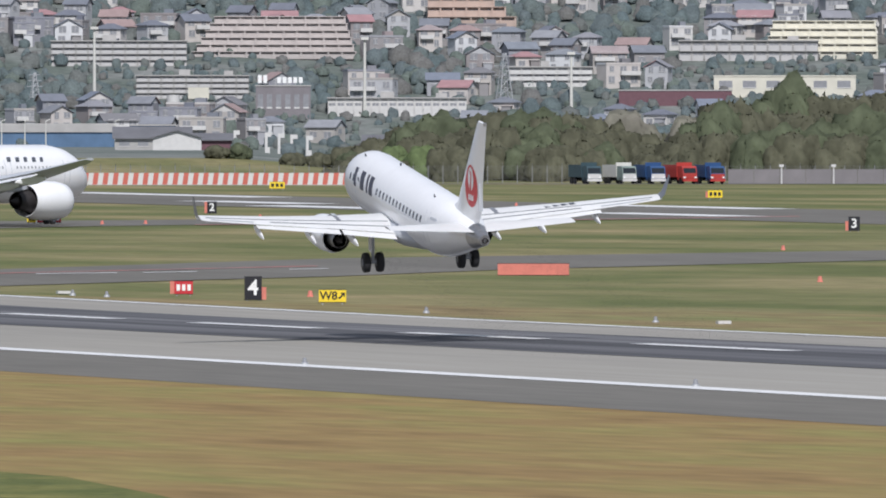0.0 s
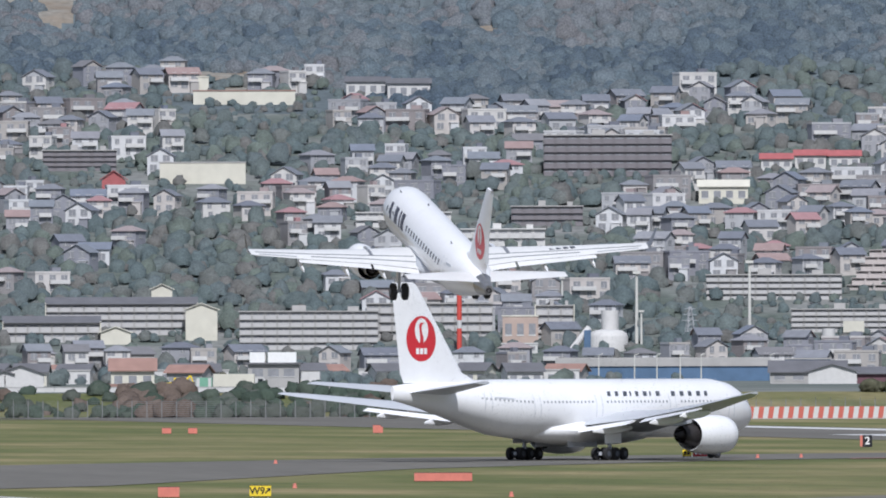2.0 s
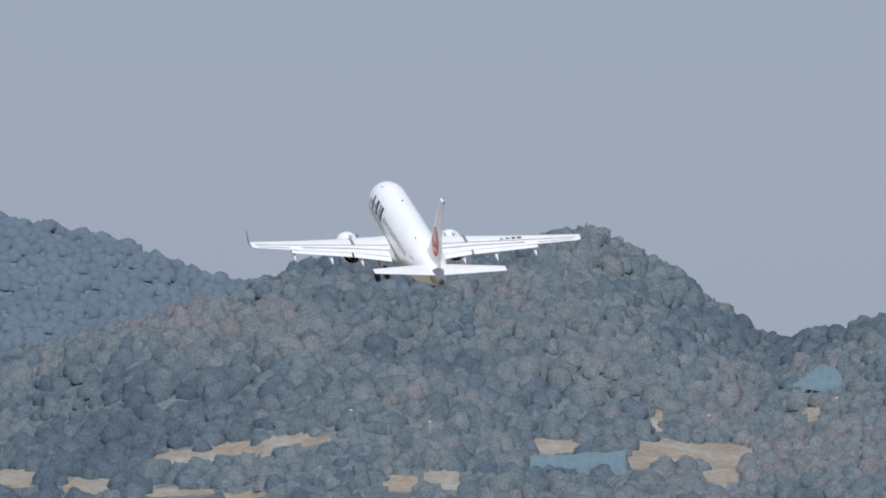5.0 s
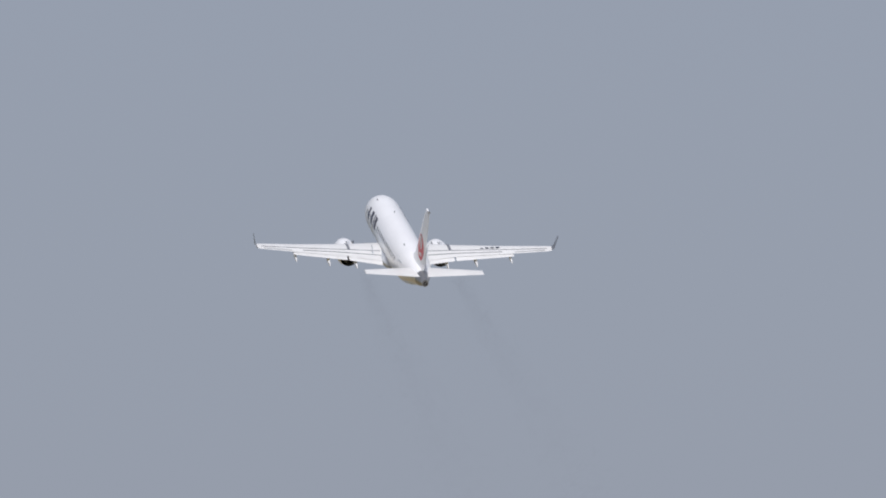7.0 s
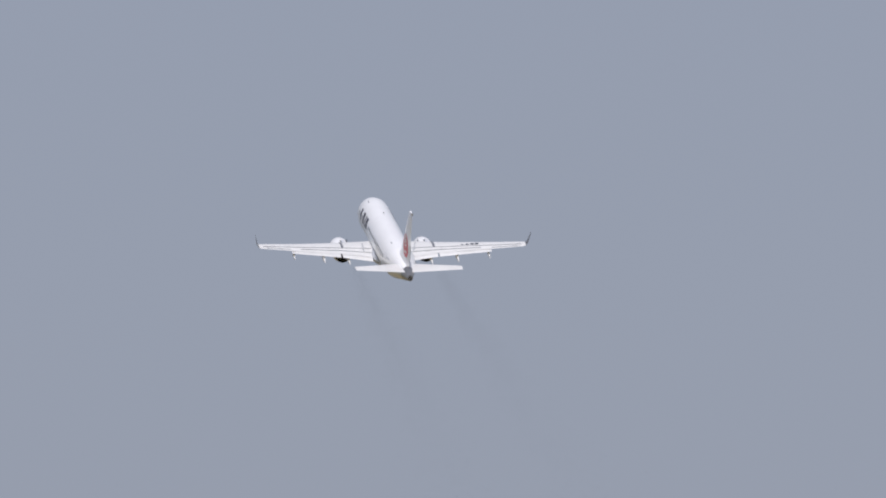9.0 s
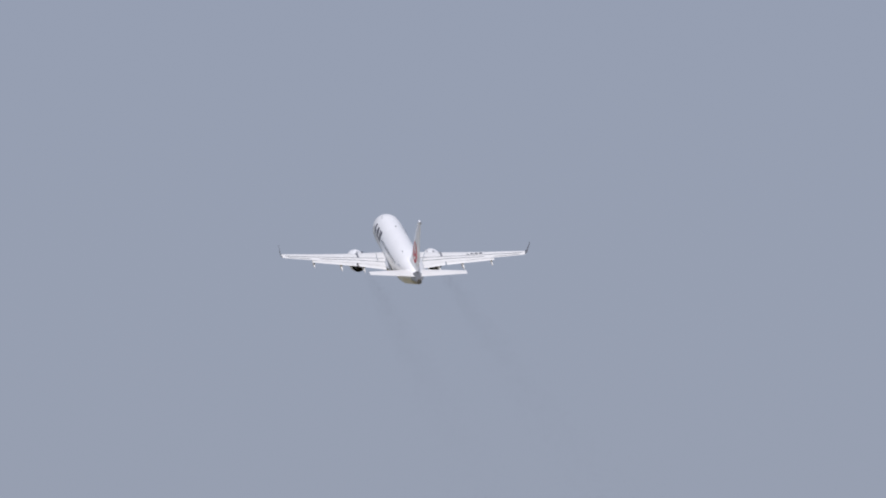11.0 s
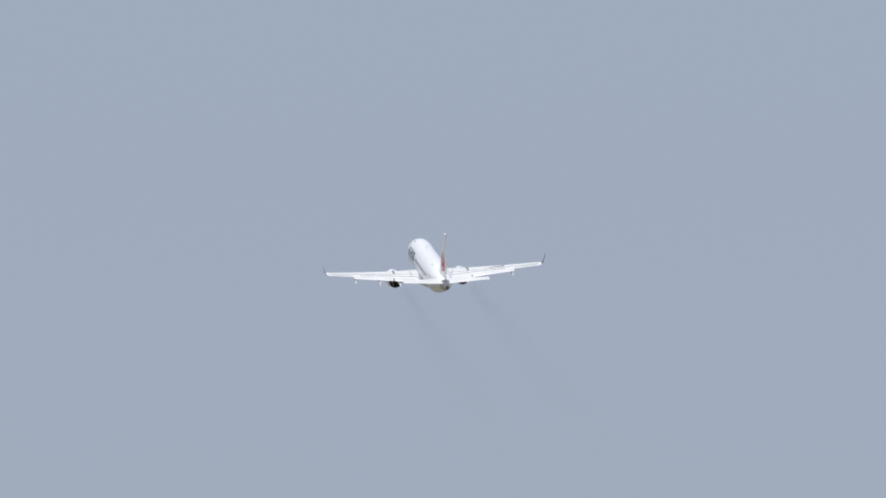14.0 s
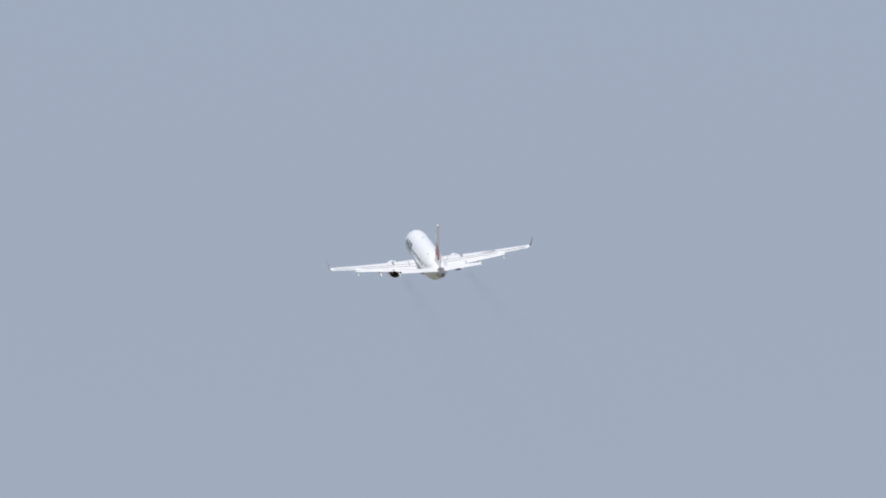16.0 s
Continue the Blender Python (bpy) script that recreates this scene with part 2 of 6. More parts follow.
WALLI = material("far_house_render", (0.6, 0.6, 0.55), 0.85, vary=0.08, scale=0.4, grain=0.05, tints=HAZED_WALLS, island=True)
ROOFI = material("far_house_roof_tiles", (0.1, 0.1, 0.1), 0.6, vary=0.12, scale=0.5, grain=0.1, tints=HAZED_ROOFS, island=True)
# Window glass paled in its colour to stand in for haze.
PALEPANE = material("pale_window_glass", (0.33, 0.325, 0.33), 0.3, vary=0.2, scale=0.5)
PANE = material("house_window_glass", (0.28, 0.285, 0.3), 0.2, vary=0.15)
TRIMW = material("white_trim", (0.6, 0.59, 0.57), 0.6, vary=0.06)
CREAM = material("cream_render", (0.64, 0.615, 0.52), 0.85, vary=0.08, scale=0.3)
GREYWALL = material("grey_concrete_wall", (0.40, 0.39, 0.375), 0.85, vary=0.12, scale=0.3)
BROWNWALL = material("brown_tile_wall", (0.21, 0.195, 0.205), 0.8, vary=0.12, scale=0.3)
REDROOF = material("faded_red_roof", (0.40, 0.12, 0.12), 0.75, vary=0.15, scale=0.4)
GREYPINK = material("greyish_pink_wall", (0.46, 0.42, 0.40), 0.85, vary=0.1, scale=0.3)
PINKWALL = material("pinkish_brick_wall", (0.47, 0.365, 0.31), 0.85, vary=0.1, scale=0.3)
BLUEWALL = material("blue_metal_cladding", (0.09, 0.16, 0.265), 0.6, vary=0.2, scale=0.3)
# Teal, yellow and green are desaturated here to include the haze.
TEAL = material("teal_cladding", (0.27, 0.46, 0.45), 0.6, vary=0.1)
YELLOWW = material("yellow_facade", (0.62, 0.46, 0.21), 0.7, vary=0.08)
GREENW = material("green_stripe", (0.18, 0.38, 0.27), 0.7, vary=0.08)
MAROON = material("maroon_cladding", (0.15, 0.075, 0.09), 0.7, vary=0.12)
TERRA = material("terracotta_roof", (0.32, 0.195, 0.16), 0.75, vary=0.15, scale=0.4)
DARKROOF = material("dark_roof", (0.14, 0.14, 0.15), 0.6, vary=0.15, scale=0.3)
FENCEG = material("weathered_fence_steel", (0.23, 0.235, 0.235), 0.6, 0.2, vary=0.15)
STEEL = material("galvanised_steel", (0.42, 0.43, 0.44), 0.5, 0.4, vary=0.15)
MASTW = material("pale_mast_paint", (0.62, 0.61, 0.56), 0.5, vary=0.08)
STRIPE = material("dull_red_stripe", (0.52, 0.13, 0.095), 0.6, vary=0.15, scale=0.4)
REDW = material("red_mast_paint", (0.60, 0.08, 0.06), 0.5, vary=0.08)
TRUCKB = material("blue_truck_paint", (0.03, 0.08, 0.2), 0.4, vary=0.1)
TRUCKR = material("red_truck_paint", (0.42, 0.05, 0.04), 0.4, vary=0.1)
TRUCKT = material("dark_teal_truck_paint", (0.04, 0.075, 0.09), 0.5, vary=0.15)
TRUCKG = material("grey_green_tarpaulin", (0.20, 0.25, 0.23), 0.8, vary=0.2)


# ---- mesh helpers ----
class Shape:
    """Vertices and faces of one part, with a material slot for each face."""

    def __init__(self):
        self.v, self.f, self.k = [], [], []

    def add(self, verts, faces, slot=0):
        o = len(self.v)
        self.v += [tuple(p) for p in verts]
        self.f += [tuple(i + o for i in f) for f in faces]
        self.k += [slot] * len(faces)
        return self

    def box(self, x0, x1, y0, y1, z0, z1, slot=0):
        return self.add([(x, y, z) for z in (z0, z1) for x, y in ((x0, y0), (x1, y0), (x1, y1), (x0, y1))],
                        [(3, 2, 1, 0), (4, 5, 6, 7), (0, 1, 5, 4), (1, 2, 6, 5), (2, 3, 7, 6), (3, 0, 4, 7)], slot)

    def loft(self, rings, slot=0, caps=True):
        n = len(rings[0])
        vs = [p for r in rings for p in r]
        fs = [(i * n + j, i * n + (j + 1) % n, (i + 1) * n + (j + 1) % n, (i + 1) * n + j) for i in range(len(rings) - 1) for j in range(n)]
        if caps:
            fs += [tuple(reversed(range(n))), tuple((len(rings) - 1) * n + j for j in range(n))]
        return self.add(vs, fs, slot)

    def tube(self, a, b, r0, r1=None, n=8, slot=0):
        a, b = Vector(a), Vector(b)
        q = (b - a).to_track_quat("Z", "Y").to_matrix()
        r1 = r0 if r1 is None else r1
        return self.loft([[c + q @ Vector((r * math.cos(k * 2 * math.pi / n), r * math.sin(k * 2 * math.pi / n), 0)) for k in range(n)] for c, r in ((a, r0), (b, r1))], slot)

    def mesh(self, name, mats, smooth=False):
        me = bpy.data.meshes.new(name)
        me.from_pydata(self.v, [], self.f)
        for m in mats:
            me.materials.append(m)
        me.polygons.foreach_set("material_index", self.k)
        bm = bmesh.new()
        bm.from_mesh(me)
        bmesh.ops.recalc_face_normals(bm, faces=bm.faces)
        bm.to_mesh(me)
        bm.free()
        if smooth:
            me.shade_smooth()
            me.set_sharp_from_angle(angle=radians(40))
        return me


def part(name, shape, mats, parent, label="", at=None, smooth=False):
    """One mesh object under a thing or a part. shape: a Shape or a mesh that is shared."""
    mats = mats if isinstance(mats, (list, tuple)) else [mats]
    me = shape.mesh(name, mats, smooth) if isinstance(shape, Shape) else shape
    ob = new(name, me)
    ob.parent = parent
    if at is not None:
        ob.matrix_basis = at
    if label:
        tagged(ob, label)
    return ob


def thing(name, m, label, category, group="", kind=""):
    ob = tagged(new(name), label, category, group, kind)
    ob.empty_display_size = 0.5
    ob.matrix_basis = m
    return ob


def solid(name, shape, mats, m, label, category, group="", kind="", smooth=False):
    mats = mats if isinstance(mats, (list, tuple)) else [mats]
    ob = tagged(new(name, shape.mesh(name, mats, smooth)), label, category, group, kind)
    ob.matrix_basis = m
    return ob


# ---- the lie of the land ----
SKYLINE = [(-14, 1.6), (-9, 2.15), (-8, 2.22), (-7, 2.2), (-6.06, 2.11), (-5.8, 2.06), (-5.57, 2.0), (-5.4, 1.93), (-5.16, 1.87), (-5.04, 1.905), (-4.93, 1.95), (-4.81, 1.98), (-4.6, 1.99), (-4.42, 1.955),
           (-4.3, 1.97), (-4.19, 2.01), (-4.05, 2.03), (-3.92, 2.0), (-3.8, 1.93), (-3.68, 1.845), (-3.57, 1.76), (-3.45, 1.67), (-3.39, 1.64), (-3.22, 1.68), (-3.0, 1.72), (-2.87, 1.69),
           (-2.71, 1.645), (-2.52, 1.605), (-2.39, 1.55), (-2.23, 1.545), (-2.1, 1.58), (-1.9, 1.6), (-1.5, 1.62), (-0.5, 1.75), (1, 1.9), (4, 1.8), (10, 1.2)]
SKY_A, SKY_E = np.array([p[0] for p in SKYLINE]), np.array([p[1] for p in SKYLINE])


def smooth_step(t):
    t = min(max(t, 0.0), 1.0)
    return t * t * (3 - 2 * t)


def town_top(az):
    return 1.02 + 0.02 * math.sin(az * 1.1 + 5.2)


def land(x, y):
    """The ground's height."""
    d = math.hypot(x, y)
    az = math.degrees(math.atan2(x, y))
    z = 0.002 * max(0.0, min(y, 3000.0) - 1000.0)
    if d < 2560 or abs(az) > 20:
        return z
    bank = 0.6 + 0.4 * smooth_step((-az - 0.3) / 0.5)
    z += smooth_step((d - 2620) / 90) * 3.6 * bank
    top = EYE[2] + 4500 * math.tan(radians(town_top(az)))
    if d > 3900:
        t = min((d - 3900) / 600.0, 1.0)
        z += (top - z) * (0.88 * t + 0.12 * t * t)
    if d > 4500:
        ridge = 4780 - 60 * math.sin(az * 2.0)
        near = np.interp(az, SKY_A, SKY_E) + 0.015
        if az < -5.16:
            near = 1.84 - 0.25 * (-5.16 - az)
        peak = EYE[2] + ridge * math.tan(radians(near)) - 2.0
        t = (d - 4500) / (ridge - 4500)
        if t <= 1:
            rough = (noise.noise((x * 0.012, y * 0.012, 3.1)) * 12 + noise.noise((x * 0.03, y * 0.03, 7.7)) * 4) * math.sin(math.pi * t)
            z = top + (peak - top) * (0.75 * t + 0.25 * smooth_step(t)) + rough
        else:
            fall = peak - (d - ridge) * 0.5
            if az < -5.0:
                far = EYE[2] + 4930 * math.tan(radians(float(np.interp(az, SKY_A, SKY_E)) + 0.0)) - 2.5
                fall = max(fall, far - abs(d - 4930) * 0.9)
            z = max(fall, 40.0)
    return z


def at_sight(az, d):
    return d * math.sin(radians(az)), d * math.cos(radians(az))


# bare patches on the hillside: turn, elevation, half width, half height in degrees
CLEARINGS = [(-5.42, 1.257, 0.13, 0.024), (-5.22, 1.288, 0.14, 0.028), (-5.04, 1.318, 0.12, 0.022), (-6.0, 1.185, 0.1, 0.035), (-5.45, 1.135, 0.13, 0.02), (-5.23, 1.125, 0.1, 0.016), (-4.68, 1.17, 0.07, 0.03), (-4.5, 1.17, 0.045, 0.035),
             (-4.14, 1.295, 0.1, 0.032), (-3.77, 1.275, 0.13, 0.045), (-3.6, 1.275, 0.15, 0.03), (-3.58, 1.215, 0.07, 0.055), (-3.86, 1.235, 0.08, 0.02), (-3.8, 1.39, 0.03, 0.045), (-3.265, 1.415, 0.03, 0.03),
             (-2.78, 1.40, 0.17, 0.03), (-2.6, 1.385, 0.13, 0.045), (-2.38, 1.375, 0.16, 0.035), (-2.18, 1.36, 0.13, 0.02), (-2.07, 1.15, 0.05, 0.02), (-4.55, 1.19, 0.05, 0.025), (-2.92, 0.975, 0.2, 0.03), (-5.75, 1.16, 0.1, 0.03)]


def clear_here(az, el):
    return any(((az - a) / w) ** 2 + ((el - e) / h) ** 2 < 1.0 for a, e, w, h in CLEARINGS)


def elevation(x, y, z):
    return math.degrees(math.atan2(z - EYE[2], math.hypot(x, y)))


def build_ground():
    az = sorted({*[a * 15.0 for a in range(-12, 12)], *[-12 + k * 0.12 for k in range(50)], *[-6.1 + k * 0.02 for k in range(205)], *[-1.98 + k * 0.04 for k in range(26)], *[-0.95 + k * 0.12 for k in range(34)]})
    ds = [0.1, 150, 400, 700, 1000, 1400, 1800, 2200, 2560, 2580, 2600, 2620, 2640, 2660, 2680, 2700, 2715, 2800, 3000, 3300, 3600, 3900] + [3900 + 20 * k for k in range(1, 31)] + [4500 + 4.5 * k for k in range(1, 109)]
    vs, fs = [], []
    for d in ds:
        for a in az:
            x, y = d * math.sin(radians(a)), d * math.cos(radians(a))
            vs.append((x, y, land(x, y)))
    n = len(az)
    ks = []
    for i in range(len(ds) - 1):
        for j in range(n):
            fs.append((i * n + j, i * n + (j + 1) % n, (i + 1) * n + (j + 1) % n, (i + 1) * n + j))
            cx, cy, cz = [sum(vs[q][c] for q in fs[-1]) / 4 for c in range(3)]
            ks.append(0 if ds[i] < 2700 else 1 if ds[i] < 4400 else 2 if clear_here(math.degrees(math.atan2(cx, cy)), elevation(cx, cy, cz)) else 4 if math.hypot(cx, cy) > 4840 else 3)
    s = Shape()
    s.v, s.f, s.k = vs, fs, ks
    solid("ground", s, [GRASS, LAND, SOIL, HAZYFLOOR, FARHAZYFLOOR], pose(0, 0, 0), "flat airfield grass rising into a town slope and wooded hills", "ground", kind="structure", smooth=True)


build_ground()

# ---- the runway and its neighbours ----
A0 = radians(AIRFIELD)


def field(u, v, z=0.0):
    """A place on the airfield: u along the runway, v across it."""
    x, y = u * math.sin(A0) + v * math.cos(A0), u * math.cos(A0) - v * math.sin(A0)
    return (x, y, z + 0.002 * max(0.0, y - 1000.0))


def ribbon(u0, u1, lines, step=50.0):
    """A sheet along the runway. lines: (v, height) across it."""
    s = Shape()
    n = max(1, int((u1 - u0) / step))
    for i in range(n):
        a, b = u0 + (u1 - u0) * i / n, u0 + (u1 - u0) * (i + 1) / n
        for (v0, z0), (v1, z1) in zip(lines, lines[1:]):
            s.add([field(a, v0, z0), field(a, v1, z1), field(b, v1, z1), field(b, v0, z0)], [(0, 1, 2, 3)])
    return s


def crown(v, extra):
    return (v, 0.42 * (1 - abs(v - 228.0) / 30.0) + 0.06 + extra if abs(v - 228) < 30 else 0.06 + extra)


def build_runway():
    run = thing("runway", pose(0, 0, 0), "long grey concrete runway with white lines and dark tyre marks", "runway", kind="structure")
    part("near_shoulder", ribbon(-1500, 2600, [(181, 0.05), (197.8, 0.06)]), ASPHALT, run, "dark asphalt shoulder")
    part("slab", ribbon(-1500, 2600, [crown(v, 0) for v in (197.8, 213, 228, 243, 256.4)]), CONCRETE, run)
    part("far_shoulder", ribbon(-1500, 2600, [(256.4, 0.08), (257.8, 0.05)]), ASPHALT, run)
    part("tyre_marks", ribbon(-1500, 2600, [crown(v, 0.02) for v in (218, 224, 228, 232, 240)]), TYREMARK, run, "black rubber streaks along the centre")
    part("edge_line", ribbon(-1500, 2600, [crown(197.9, 0.03), crown(199.6, 0.03)]), PAINT, run)
    part("edge_line", ribbon(-1500, 1030, [crown(254.6, 0.03), crown(256.2, 0.03)]), PAINT, run)
    part("edge_line", ribbon(1030, 2600, [crown(254.6, 0.03), crown(256.2, 0.03)]), PAINT, run)
    for k in range(-16, 26):
        u = 883.0 - 28.5 + 48.5 * k
        part("centre_dash", ribbon(u, u + 28.5, [crown(227.3, 0.05), crown(228.7, 0.05)]), PAINT, run)
    far = thing("far_runway", pose(0, 0, 0), "second asphalt runway with white markings across the grass", "runway", kind="structure")
    part("slab", ribbon(-500, 3000, [(488, 0.05), (545, 0.05)]), ASPHALT, far)
    for v, u0, u1 in ((533, 2150, 2265), (536, 1915, 2010), (500, 1800, 1860), (493, 1900, 1990), (506, 2020, 2080)):
        part("white_line", ribbon(u0, u1, [(v, 0.08), (v + 7.0, 0.08)]), PAINT, far)


def sheet(name, pts, mat, z, label, parent=None):
    """A flat strip between two edges: pts holds (x, y) pairs, one of each edge."""
    s = Shape()
    g = lambda p: (p[0], p[1], land(*p) + z)
    for (a, b), (c, d) in zip(pts, pts[1:]):
        s.add([g(a), g(c), g(d), g(b)], [(0, 1, 2, 3)])
    if parent:
        return part(name, s, mat, parent, label)
    return solid(name, s, mat, pose(0, 0, 0), label, "taxiway", kind="structure")


def build_taxiways():
    t1 = sheet("taxiway", [((-43, 1140), (-84, 1290)), ((-32, 1190), (-62, 1278)), ((-20, 1225), (-45, 1290)), ((-8, 1255), (-34, 1308)), ((5, 1304), (-9, 1392)), ((36, 1375), (38, 1462)), ((110, 1500), (120, 1585)), ((260, 1700), (280, 1800))],
               ASPHALT, 0.045, "grey asphalt taxiway joining the runway through the grass")
    sheet("red_marking", [((-60, 1262), (-60, 1266)), ((-38, 1262), (-38, 1267)), ((-10, 1325), (-10, 1331))], REDLINE, 0.07, "faded red line", t1)
    for a, b in (((-31, 1268), (-25, 1276)), ((-23, 1276), (-19, 1284)), ((-12, 1300), (-9, 1306))):
        sheet("white_marking", [(a, (a[0], a[1] + 3)), (b, (b[0], b[1] + 3))], PAINT, 0.08, "", t1)
    t2 = sheet("taxiway", [((-140, 1330), (-175, 1560)), ((-110, 1390), (-150, 1600)), ((-87, 1460), (-125, 1655)), ((-67, 1634), (-102, 1706)), ((-39, 1727), (-76, 1770)), ((-12, 1777), (-13, 1842)), ((36, 1850), (40, 1925)), ((140, 1990), (150, 2080))],
               ASPHALT, 0.045, "grey asphalt taxiway on which the wide-bodied airliner stands")
    sheet("red_marking", [((-26, 1745), (-26, 1752)), ((2, 1793), (2, 1800)), ((40, 1868), (40, 1875))], REDLINE, 0.07, "faded red line", t2)


def build_verge():
    """Half-dry grass that tapers away along the runway's far side."""
    s = Shape()
    us = [300, 500, 700, 850, 930, 1000, 1060, 1110]
    outer = [330, 328, 325, 318, 306, 286, 268, 260]
    for k in range(len(us) - 1):
        s.add([field(us[k], 257.8, 0.03), field(us[k], outer[k], 0.03), field(us[k + 1], outer[k + 1], 0.03), field(us[k + 1], 257.8, 0.03)], [(0, 1, 2, 3)])
    solid("dry_verge", s, VERGE, pose(0, 0, 0), "half-dry brownish grass along the far edge of the runway", "grass", kind="structure")


build_runway()
build_taxiways()
build_verge()
solid("dry_grass", ribbon(-1500, 2600, [(-60, 0.03), (181, 0.04)]), DRYGRASS, pose(0, 0, 0), "straw-coloured mown grass beside the runway", "grass", kind="structure")


# ---- aircraft ----
def body_ring(s, w, h, z, n=28):
    return [(-s, w * math.sin(k * 2 * math.pi / n), z + h * math.cos(k * 2 * math.pi / n)) for k in range(n)]


class Hull:
    """A fuselage from stations (distance behind the nose, half width, half height, height of the axis)."""

    def __init__(self, stations):
        self.st = stations

    def at(self, s):
        return [float(np.interp(s, [q[0] for q in self.st], [q[i] for q in self.st])) for i in (1, 2, 3)]

    def shape(self, s0, s1, extra=()):
        ss = sorted({s0, s1, *[q[0] for q in self.st if s0 < q[0] < s1], *extra})
        return Shape().loft([body_ring(s, *self.at(s)) for s in ss])

    def point(self, s, a, out=0.0):
        """On the skin: a degrees from the top, towards the left."""
        w, h, z = self.at(s)
        return (-s, (w + out) * math.sin(radians(a)), z + (h + out) * math.cos(radians(a)))

    def patch(self, s0, s1, a0, a1, lean=0.0, out=0.012, n=5):
        """A thin plate on the skin; lean shifts its top edge towards the nose."""
        s = Shape()
        rows = []
        for i in range(n + 1):
            t = i / n
            a = a0 + (a1 - a0) * t
            d = -lean * (1 - t)
            rows.append([self.point(s0 + d, a, out), self.point(s1 + d, a, out), self.point(s1 + d, a, -0.02), self.point(s0 + d, a, -0.02)])
        return s.loft(rows)


FOIL = [(1.0, 0.0), (0.8, 0.045), (0.55, 0.085), (0.3, 0.1), (0.12, 0.078), (0.03, 0.04), (0.0, 0.0), (0.03, -0.028), (0.12, -0.045), (0.3, -0.052), (0.55, -0.04), (0.8, -0.016)]


def wing(sections, upright=False, thick=1.0):
    """A lofted wing. sections: (span, leading edge behind the nose, chord, height)."""
    rings = []
    for y, le, c, z in sections:
        if upright:
            rings.append([(-(le + c * a), b * c * thick, z) for a, b in [(p, q if q >= 0 else q * 1.8) for p, q in FOIL]])
        else:
            rings.append([(-(le + c * a), y, z + b * c * thick) for a, b in FOIL])
    return Shape().loft(rings)


def lathe(profile, y=0.0, z=0.0, n=24, caps=False):
    """Turned about an axis along the body. profile: (distance behind the nose, radius)."""
    return Shape().loft([[(-s, y + r * math.sin(k * 2 * math.pi / n), z + r * math.cos(k * 2 * math.pi / n)) for k in range(n)] for s, r in profile], caps=caps)


def wheel(parent, y, z, x, r, w, sides=20):
    tyre = Shape().loft([[(x + q * math.sin(k * 2 * math.pi / sides), y + o, z + q * math.cos(k * 2 * math.pi / sides)) for k in range(sides)]
                         for o, q in ((-w / 2, r * 0.72), (-w / 2 * 0.8, r * 0.93), (-w / 2 * 0.45, r), (w / 2 * 0.45, r), (w / 2 * 0.8, r * 0.93), (w / 2, r * 0.72))])
    ob = part("wheel", tyre, RUBBER, parent, "black tyre", smooth=True)
    hub = Shape()
    for s in (-1, 1):
        hub.tube((x, y + s * w * 0.30, z), (x, y + s * w * 0.54, z), r * 0.5, r * 0.42, 12)
    part("rim", hub, DARKP, ob, "dark metal rim")
    return ob


def fairing(s0, s1, y, z, r):
    """A pointed flap-track fairing that droops at its tail."""
    rings = []
    for t in (0.0, 0.12, 0.3, 0.55, 0.8, 1.0):
        q = max(r * math.sin(math.pi * min(0.96, 0.08 + t * 0.9)) ** 0.7, 0.02)
        rings.append([(-(s0 + (s1 - s0) * t), y + q * 0.6 * math.sin(k * math.pi / 4), z - 0.35 * t + q * math.cos(k * math.pi / 4)) for k in range(8)])
    return Shape().loft(rings)


def shifted(shape, dx, dy=0.0, dz=0.0):
    s = Shape()
    s.v, s.f, s.k = [(x + dx, y + dy, z + dz) for x, y, z in shape.v], shape.f, shape.k
    return s


def fin_patch(sections, rows, cx, cz, r, off, side, X, Z=0.0, thick=0.55, n=6):
    """A painted shape that follows the fin's curve. rows: (height, from, to) in radii of the emblem."""
    s = Shape()
    vs = []
    top = [(p, q) for p, q in FOIL[:7]][::-1]
    low = [FOIL[0]] + FOIL[6:][::-1]
    for v, u0, u1 in rows:
        z = cz + v * r
        le, c = (float(np.interp(z, [q[3] for q in sections], [q[k] for q in sections])) for k in (1, 2))
        for i in range(n + 1):
            x = cx + r * (u0 + (u1 - u0) * i / n)
            a = (x - le) / c
            h = float(np.interp(a, [p for p, q in top], [q for p, q in top])) if side > 0 else -1.8 * float(np.interp(a, [p for p, q in low[1:][::-1] + [low[0]]][::1], [q for p, q in low[1:][::-1] + [low[0]]]))
            vs.append((X - x, side * (h * c * thick + off), z + Z))
    return s.add(vs, [(j * (n + 1) + i, j * (n + 1) + i + 1, (j + 1) * (n + 1) + i + 1, (j + 1) * (n + 1) + i) for j in range(len(rows) - 1) for i in range(n)])


